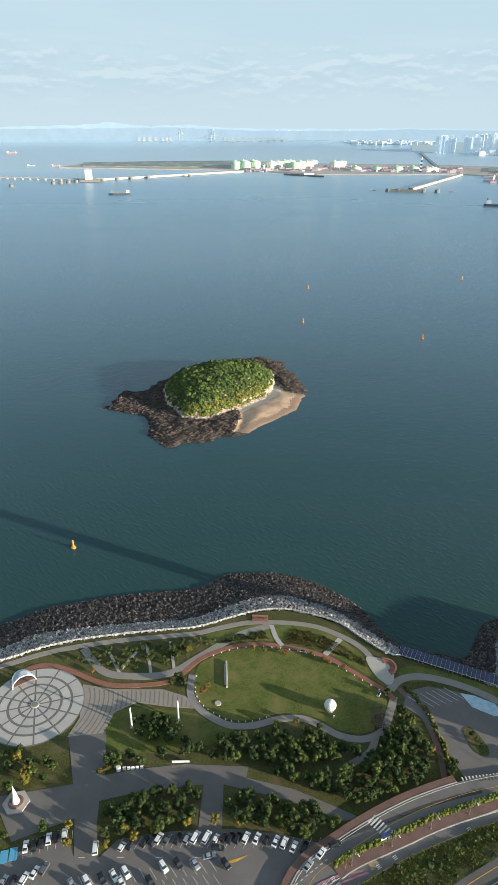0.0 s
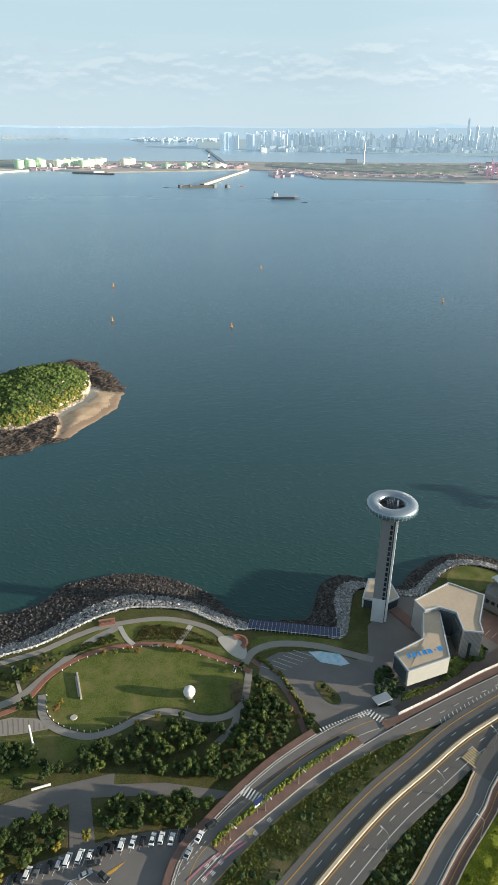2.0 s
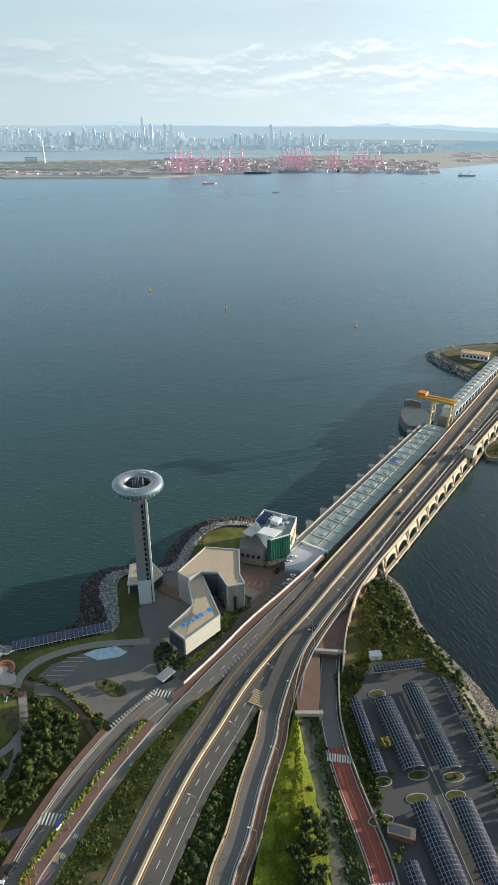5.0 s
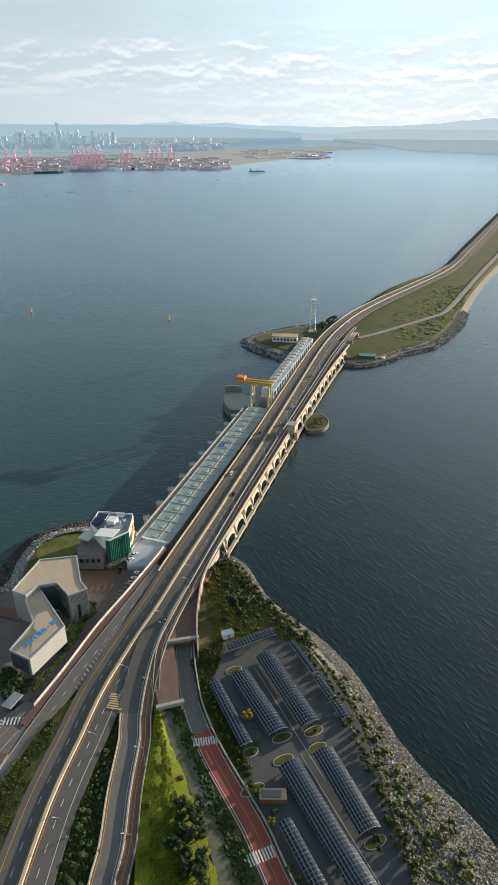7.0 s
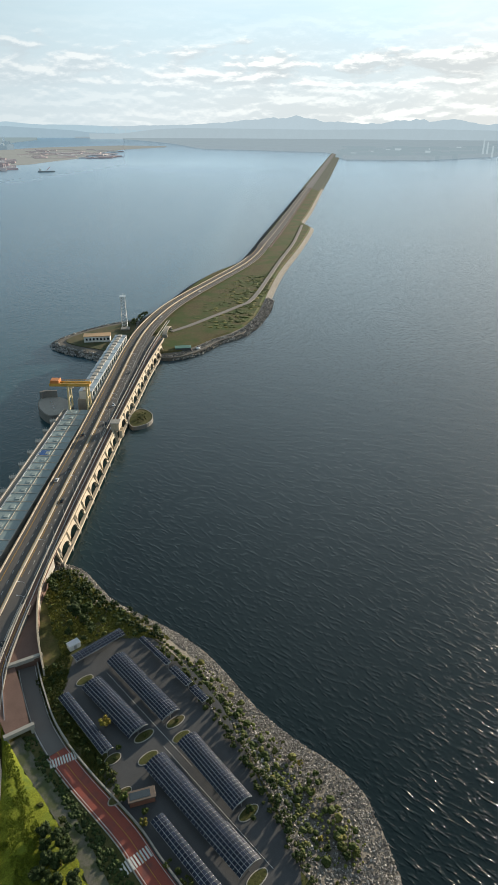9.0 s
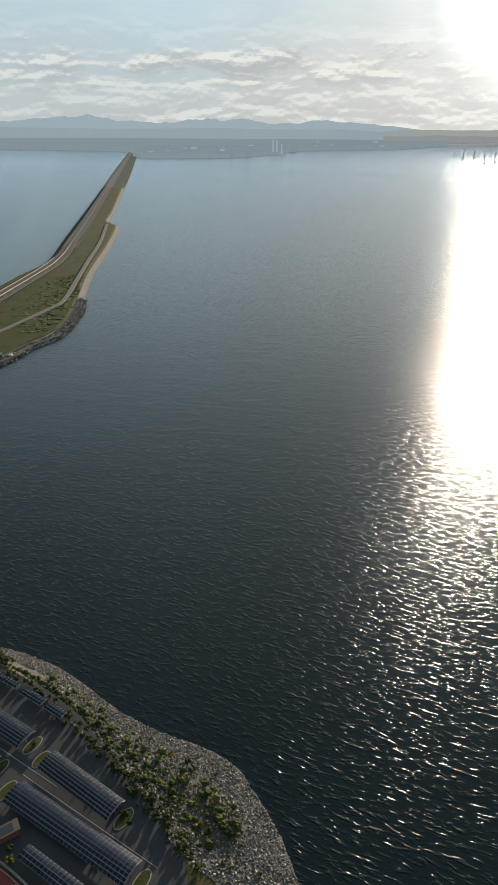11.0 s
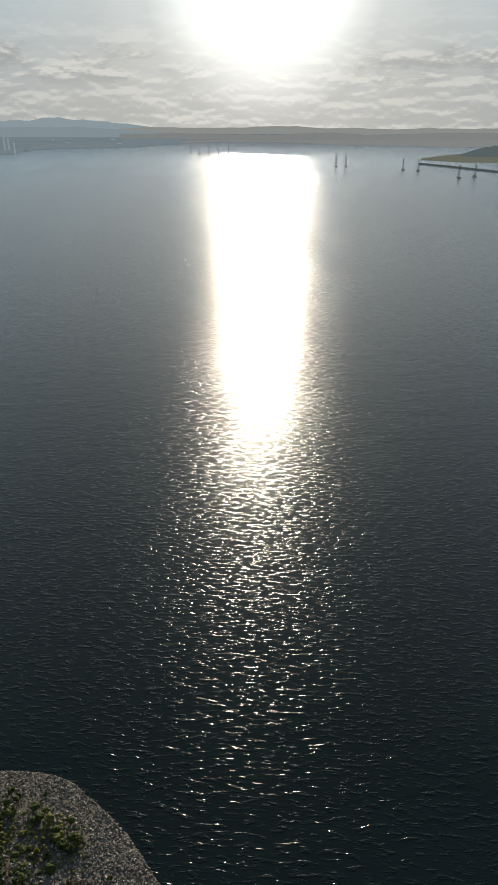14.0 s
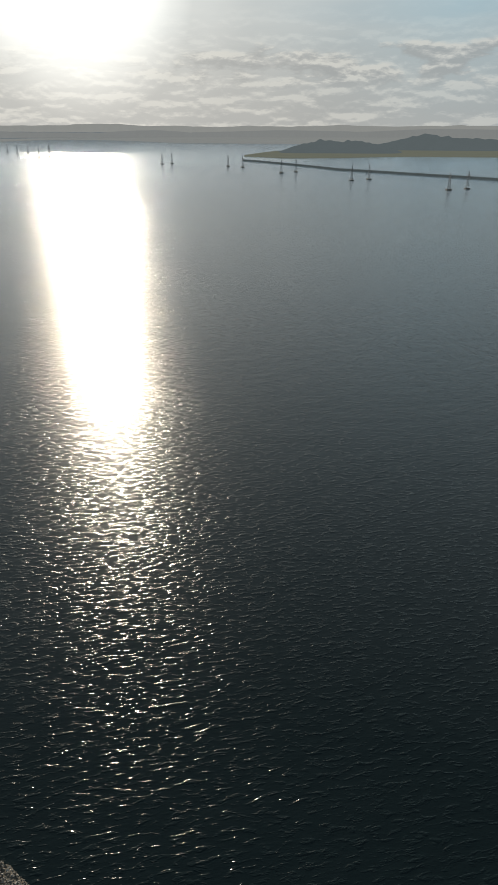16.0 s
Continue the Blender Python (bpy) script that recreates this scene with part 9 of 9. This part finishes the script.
def south_town():
    """Sheds, stacks and tree lines on the hazy southern shore."""
    rng = random.Random(31)
    # pale and dark tones of painted haze, both given as emission
    pale = backdrop_material("southern_wall_haze", (0.27, 0.32, 0.34))
    dark = backdrop_material("southern_tree_haze", (0.19, 0.235, 0.255))
    cube = np.array([[x, y, z] for x in (-1, 1) for y in (-1, 1) for z in (0, 1)], float)
    quads = np.array([[0, 1, 3, 2], [4, 6, 7, 5], [0, 4, 5, 1], [2, 3, 7, 6], [0, 2, 6, 4], [1, 5, 7, 3]])
    for name, mt, count, wide, tall, label in (("southern_sheds", pale, 20, 24, 16, "hazy pale sheds on the southern shore"), ("southern_trees", dark, 150, 120, 14, "hazy dark tree lines on the southern shore")):
        V, Fs, off = [], [], 0
        for _ in range(count):
            az = rng.uniform(84.5, 104)
            near_ = float(np.interp(az, (84.3, 91, 96, 96.8, 105), (5560, 5600, 6530, 7560, 8520)))
            m = np.array(far_at(az, near_ * rng.uniform(1.0, 1.5), rng.uniform(-8, 8)))
            v = cube * np.array((wide * rng.uniform(0.3, 1.3), 10, 25 + tall * rng.uniform(0.2, 1.2)))
            V.append(v @ m[:3, :3].T + m[:3, 3])
            Fs += (quads + off).tolist()
            off += 8
        me = bpy.data.meshes.new(name)
        me.from_pydata(np.concatenate(V).tolist(), [], Fs)
        me.materials.append(mt)
        tagged(new(name, me), label, kind="stuff")
    for az, h in ((95.2, 150), (95.5, 120), (95.9, 90)):
        e = new("power_station_stack")
        e.matrix_basis = far_at(az, 6400)
        tagged(e, "pale chimney of a power station in haze", "chimney", "stacks on the southern shore")
        part("stack", cyl(B(), 0, 0, 0, h, 9, 6, 10), pale, e)


south_town()


def far_thing(name, label, category, az, d, turn=0.0, group=""):
    e = new(name)
    e.matrix_basis = far_at(az, d, turn)
    return tagged(e, label, category, group)


def port():
    # haze painted into the crane red: paler colour and a pinkish emission
    pink = hazed("hazed_red_steel", (0.50, 0.22, 0.27), 0.6, 0.12, 20.0, 0.0, piece=0.15, air=(0.10, 0.075, 0.09))
    first = None
    for az, d in [(36.4 + k * 0.42, 3790 + 20 * k) for k in range(5)] + [(39.0, 3840), (40.6, 3880), (41.2, 3890), (42.3, 3960)] + [(45.6 + 0.36 * k, 4150 + 15 * k) for k in range(7)] + [(49.6, 4330), (50.0, 4340), (51.6, 4400), (52.0, 4410), (52.4, 4420), (53.4, 4450)]:
        if first:
            copy_thing(first, far_at(az, d, 8) @ Matrix.Scale(1.4, 4))
            continue
        e = first = far_thing("quay_crane", "red quay crane at the container port, paled by painted haze", "crane", az, d, 8, "quay cranes of the far port")
        e.matrix_basis = far_at(az, d, 8) @ Matrix.Scale(1.4, 4)
        for sx in (-11, 11):
            for sy in (-9, 9):
                part("leg", box(B(), sx - 1.6, sy - 1.6, 4, sx + 1.6, sy + 1.6, 48), pink, e)
        part("portal", box(B(), -13, -10, 28, 13, 10, 32), pink, e)
        part("boom", box(B(), -3, -60, 46, 3, 26, 50), pink, e)
        bm = B()
        rod(bm, (0, -9, 48), (0, -4, 74), 1.6, 4)
        rod(bm, (0, -50, 50), (0, -4, 73), 0.9, 4)
        part("mast", bm, pink, e)
    green = surface("pale_green_tank", (0.55, 0.72, 0.50), 0.6, 0.08, 30.0, 0.0)
    cream = surface("cream_tank", (0.82, 0.80, 0.66), 0.6, 0.08, 30.0, 0.0)

    def tank(az, d, r, h, mt, dome=6):
        e = far_thing("storage_tank", "large pale domed gas storage tank", "tank", az, d, 0, "gas tanks of the far terminal")
        part("wall", cyl(B(), 0, 0, 4, h, r, r, 28), mt, e)
        bm = B()
        bmesh.ops.create_uvsphere(bm, u_segments=28, v_segments=10, radius=1)
        bmesh.ops.scale(bm, vec=(r, r, dome), verts=bm.verts)
        bmesh.ops.translate(bm, vec=(0, 0, h), verts=bm.verts)
        part("dome", bm, cream if mt is cream else mt, e, smooth=True)
        part("roof_gear", box(B(), -6, -3, h + dome - 2, 4, 3, h + dome + 5), cream, e)

    for az, d in ((-1.15, 4640), (-0.35, 4640), (0.45, 4690), (-0.5, 4800), (0.3, 4850)):
        tank(az, d, 34, 48, green)
    for az, d in ((1.8, 4700), (2.35, 4800), (2.9, 4880), (3.35, 4930), (3.7, 4600), (4.2, 4740), (4.75, 4830), (5.2, 4900), (7.0, 4800), (7.5, 4880)):
        tank(az, d, 34, 46, cream if (az * 10) % 2 < 1 else green)
    for az, d in ((8.7, 4560), (10.4, 4600), (12.0, 4620), (13.3, 4640), (14.8, 4560), (14.4, 4520)):
        tank(az, d, 38, 14, cream if az > 14 else green, 18)
    e = far_thing("striped_tower", "dark banded tower at the gas terminal", "tower", 13.85, 4460)
    for k in range(8):
        part("band", box(B(), -9 + k * 0.5, -9 + k * 0.5, 4 + k * 10, 9 - k * 0.5, 9 - k * 0.5, 14 + k * 10), WHITE if k % 2 else surface("navy_band", (0.05, 0.10, 0.20), 0.6, 0.1, 20.0, 0.0), e)
    part("tip", cyl(B(), 0, 0, 84, 96, 3, 0.6, 8), WHITE, e)
    e = far_thing("white_silo", "slim white silo at the terminal quay", "silo", 1.15, 4560)
    part("silo", cyl(B(), 0, 0, 4, 36, 8, 8, 16), WHITE, e)
    e = far_thing("tall_chimney", "single tall white chimney on the port land", "chimney", 26.5, 4900)
    part("stack", cyl(B(), 0, 0, 4, 150, 6, 4, 12), WHITE, e)
    e = far_thing("waste_plant", "grey vaulted plant hall beside the chimney", "building", 25.5, 4920)
    bm = B()
    cyl(bm, 0, 0, -40, 40, 42, 42, 20, pose(0, 0, 6, 0, 90, 0))
    part("hall", bm, surface("plant_roof", (0.36, 0.40, 0.42), 0.6, 0.1, 20.0, 0.0), e)


port()


def piers_far():
    e = thing("terminal_jetty", "long pale trestle jetty of the gas terminal", "jetty")
    pale = surface("jetty_concrete", (0.40, 0.39, 0.35), 0.8, 0.1, 30.0, 0.0)

    def run(p0, p1, w, z0, z1, nm, mt, n=40):
        line = [Vector((HUB[0] + d * math.sin(radians(a)), HUB[1] + d * math.cos(radians(a)), 0)) for a, d in (p0, p1)]
        line = sample([line[0], line[1]], n)
        l, r = offset(line, -w / 2), offset(line, w / 2)
        vs = [warp(p.x, p.y, z) for z in (z1, z0) for p in l] + [warp(p.x, p.y, z) for z in (z1, z0) for p in r]
        fs = []
        for i in range(n - 1):
            fs += [(i, i + 1, 2 * n + i + 1, 2 * n + i), (i, n + i, n + i + 1, i + 1), (2 * n + i, 2 * n + i + 1, 3 * n + i + 1, 3 * n + i)]
        mesh_object(nm, vs, fs, mt, e)
        return line

    l1 = run((-24, 4250), (-13.1, 3650), 18, 9, 13, "deck", pale)
    run((-13.1, 3650), (-0.6, 4345), 26, 2, 13, "deck", pale)
    me = shared("trestle", box(B(), -5, -5, -3, 5, 5, 9), CONCRETE)
    for p in l1[::2]:
        az, d = math.degrees(math.atan2(p.x - HUB[0], p.y - HUB[1])), math.hypot(p.x - HUB[0], p.y - HUB[1])
        put("trestle", me, far_at(az, d), e)
    h = far_at(-13.1, 3640)
    ob = part("jetty_head", box(B(), -50, -30, 0, 50, 30, 12), DARK_CONCRETE, e)
    ob.matrix_basis = h
    ob = part("control_block", box(B(), -22, -16, 12, 14, 16, 58), WHITE, e)
    ob.matrix_basis = h
    me = shared("dolphin", cyl(B(), 0, 0, -3, 12, 12, 10, 10), DARK_CONCRETE)
    for az in (-19.2, -16, -14.2, -12.1, -10.9, -9.8, -8.4, -5, -14.8, -15.4):
        put("dolphin", me, far_at(az, 3640 + 40 * (az + 13)), e)
    e = thing("ore_jetty", "long straight conveyor jetty running from the port", "jetty")
    run((13.2, 3080), (17.0, 4230), 22, 3, 14, "deck", pale)
    ob = part("jetty_head", box(B(), -90, -14, -2, 60, 14, 9), DARK_CONCRETE, e)
    ob.matrix_basis = far_at(13.0, 3050)
    for az in (11.4, 12.2, 14.2, 15.3):
        put("dolphin", me, far_at(az, 3045), e)
    e = thing("harbour_mole", "thin dark breakwater towards the city", "breakwater")
    # haze painted into the rock as a blue-grey base colour
    run((13.7, 8500), (15.1, 5200), 30, -1, 8, "mole", surface("hazy_mole_rock", (0.20, 0.26, 0.30), 0.9, 0.2, 30.0, 0.0))
    e = thing("loading_quay", "dark loading quay with pale gear", "quay")
    run((2.9, 4130), (6.0, 3950), 24, 0, 8, "quay", DARK_CONCRETE)
    ob = part("gear", box(B(), -30, -8, 8, 30, 8, 16), WHITE, e)
    ob.matrix_basis = far_at(4.9, 4020)
    # the far cable-stayed bridge
    e = thing("cable_stayed_bridge", "far white cable-stayed bridge in haze", "bridge")
    # haze painted into the steel and deck: blue-grey base colours
    ghost = surface("hazy_white_steel", (0.28, 0.33, 0.36), 0.8, 0.05, 50.0, 0.0)
    run((-9.5, 19000), (6.5, 14500), 60, 45, 58, "deck", surface("hazy_deck", (0.26, 0.33, 0.37), 0.8, 0.05, 50.0, 0.0), 60)
    for az, d in ((-5.6, 17100), (-3.0, 16200)):
        for s in (-1, 1):
            bm = B()
            rod(bm, (s * 45, 0, 0), (s * 8, 0, 270), 10, 5)
            ob = part("pylon", bm, ghost, e)
            ob.matrix_basis = far_at(az, d)
        bm = B()
        for k in range(1, 5):
            rod(bm, (0, 0, 255 - 25 * k), (110 * k, 0, 55), 2.5, 3)
            rod(bm, (0, 0, 255 - 25 * k), (-110 * k, 0, 55), 2.5, 3)
        ob = part("cables", bm, ghost, e)
        ob.matrix_basis = far_at(az, d)
    me2 = shared("bridge_pier", box(B(), -28, -20, 0, 28, 20, 95), ghost)
    for az in (-8.9, -8.5, -8.1, -7.6, -7.0, -6.7, -6.4, -2.0, -1.7, -1.4, -0.9, -0.3, 0.3, 0.9, 1.5, 2.0, 2.6):
        put("bridge_pier", me2, far_at(az, 16500), e)


piers_far()


def vessels():
    hull_c = {"dark": surface("dark_hull", (0.06, 0.08, 0.11), 0.5, 0.1, 8.0, 0.0), "red": surface("red_hull", (0.42, 0.14, 0.10), 0.5, 0.1, 8.0, 0.0), "grey": surface("grey_hull", (0.30, 0.34, 0.36), 0.5, 0.1, 8.0, 0.0)}

    def ship(az, d, turn, L, colour, label, deck="cargo"):
        e = far_thing("ship", label, "ship", az, d, turn)
        W = L * 0.17
        pts = [(-L / 2, -W / 2 * 0.8), (-L / 2 + L * 0.08, -W / 2), (L * 0.32, -W / 2), (L / 2, 0), (L * 0.32, W / 2), (-L / 2 + L * 0.08, W / 2), (-L / 2, W / 2 * 0.8)]
        part("hull", prism(pts, -1, L * 0.07), hull_c[colour], e)
        part("deck", prism(grow(pts, -W * 0.06), L * 0.068, L * 0.074), surface("ship_deck", (0.40, 0.36, 0.32), 0.7, 0.1, 6.0, 0.0), e)
        part("bridge_house", box(B(), -L * 0.42, -W * 0.38, L * 0.07, -L * 0.28, W * 0.38, L * 0.19, 0.3), WHITE, e)
        part("funnel", cyl(B(), -L * 0.40, 0, L * 0.19, L * 0.25, L * 0.02, L * 0.018, 8), hull_c[colour], e)
        part("mast", cyl(B(), L * 0.36, 0, L * 0.07, L * 0.2, L * 0.008, L * 0.005, 6), WHITE, e)
        if deck == "cargo":
            for k in range(4):
                part("hatch", box(B(), -L * 0.24 + k * L * 0.14, -W * 0.36, L * 0.07, -L * 0.13 + k * L * 0.14, W * 0.36, L * 0.09, 0.2), PALE_PAVING, e)
        else:
            part("derrick", rod(B(), (0, 0, L * 0.07), (L * 0.25, 0, L * 0.3), L * 0.012), hull_c["red"], e)

    ship(-10.8, 2866, 180, 92, "dark", "dark low cargo barge under way")
    ship(20.2, 2540, 0, 105, "dark", "white and dark coastal tanker at anchor")
    ship(21.8, 2415, 180, 22, "dark", "small dark tug under way")
    ship(10.2, 3070, 0, 26, "red", "small red and white tug")
    ship(16.5, 3097, 0, 26, "red", "small red and white tug")
    ship(39.6, 3110, 20, 66, "red", "red dredger working off the port", "crane")
    ship(45.1, 2680, 180, 26, "grey", "small white boat under way")
    ship(60.4, 3890, 0, 90, "grey", "pale grey dredger far out", "crane")
    ship(-17.5, 5400, 0, 60, "grey", "small ship far out")
    ship(-15.6, 5300, 0, 70, "red", "red-hulled ship far out")
    ship(-18.8, 8500, 0, 120, "red", "red-hulled ship far out")
    for k, az in enumerate((37.6, 43.6, 46.4, 49.8)):
        ship(az, 3700 + 140 * k, 0, 150, "grey" if k % 2 == 0 else "dark", "cargo ship moored at the container port")
    amber = surface("amber_buoy_paint", (0.72, 0.30, 0.03), 0.5, 0.1, 1.0, 0.0)

    def buoy(az, d, mt, label):
        e = far_thing("buoy", label, "buoy", az, d, 0, "navigation buoys")
        part("float", cyl(B(), 0, 0, -0.6, 0.9, 1.7, 1.5, 14), mt, e)
        part("tower", cyl(B(), 0, 0, 0.9, 4.0, 0.75, 0.4, 8), mt, e)
        part("top_mark", cyl(B(), 0, 0, 4.0, 5.3, 0.65, 0.65, 8), mt, e)
        part("light", cyl(B(), 0, 0, 5.3, 5.8, 0.25, 0.2, 8), WHITE, e)

    for az, d in ((4.7, 876), (15.4, 826), (5.1, 1089), (-18.7, 359), (18.1, 1219), (34.0, 1007)):
        buoy(az, d, amber, "amber navigation buoy on the water")
    buoy(40.7, 888, amber, "amber navigation buoy on the water")
    buoy(52.5, 810, amber, "amber navigation buoy on the water")


vessels()


def pylons():
    steel = surface("hazy_pylon_steel", (0.16, 0.17, 0.18), 0.6, 0.1, 8.0, 0.0)
    first = None
    for az, d in ((112.7, 5191), (111.9, 5113), (111.1, 6044), (110.3, 6000), (109.6, 6500), (121.5, 4102), (122.3, 4163), (126.9, 3839), (128.1, 3760), (131.3, 3260), (132.5, 3352), (137.1, 2827), (138.5, 2903), (144.9, 2454), (146.3, 2521)):
        if first:
            copy_thing(first, far_at(az, d, 20))
            continue
        e = first = far_thing("power_pylon", "lattice power pylon standing in the lagoon", "pylon", az, d, 20, "pylons across the lagoon")
        part("base", box(B(), -12, -12, -2, 12, 12, 5), DARK_CONCRETE, e)
        for sx in (-1, 1):
            for sy in (-1, 1):
                part("leg", rod(B(), (sx * 6, sy * 6, 5), (sx * 1.2, sy * 1.2, 78), 0.7, 4), steel, e)
        bm = B()
        for k in range(9):
            z0, z1 = 5 + k * 8, 13 + k * 8
            r0, r1 = 6 - 4.8 * k / 9, 6 - 4.8 * (k + 1) / 9
            for s in (-1, 1):
                rod(bm, (-r0, s * r0, z0), (r1, s * r1, z1), 0.35, 3)
                rod(bm, (s * r0, -r0, z0), (s * r1, r1, z1), 0.35, 3)
        part("bracing", bm, steel, e)
        for z, w in ((50, 11), (60, 9), (70, 7)):
            part("cross_arm", box(B(), -w, -0.7, z, w, 0.7, z + 1.2), steel, e)


pylons()
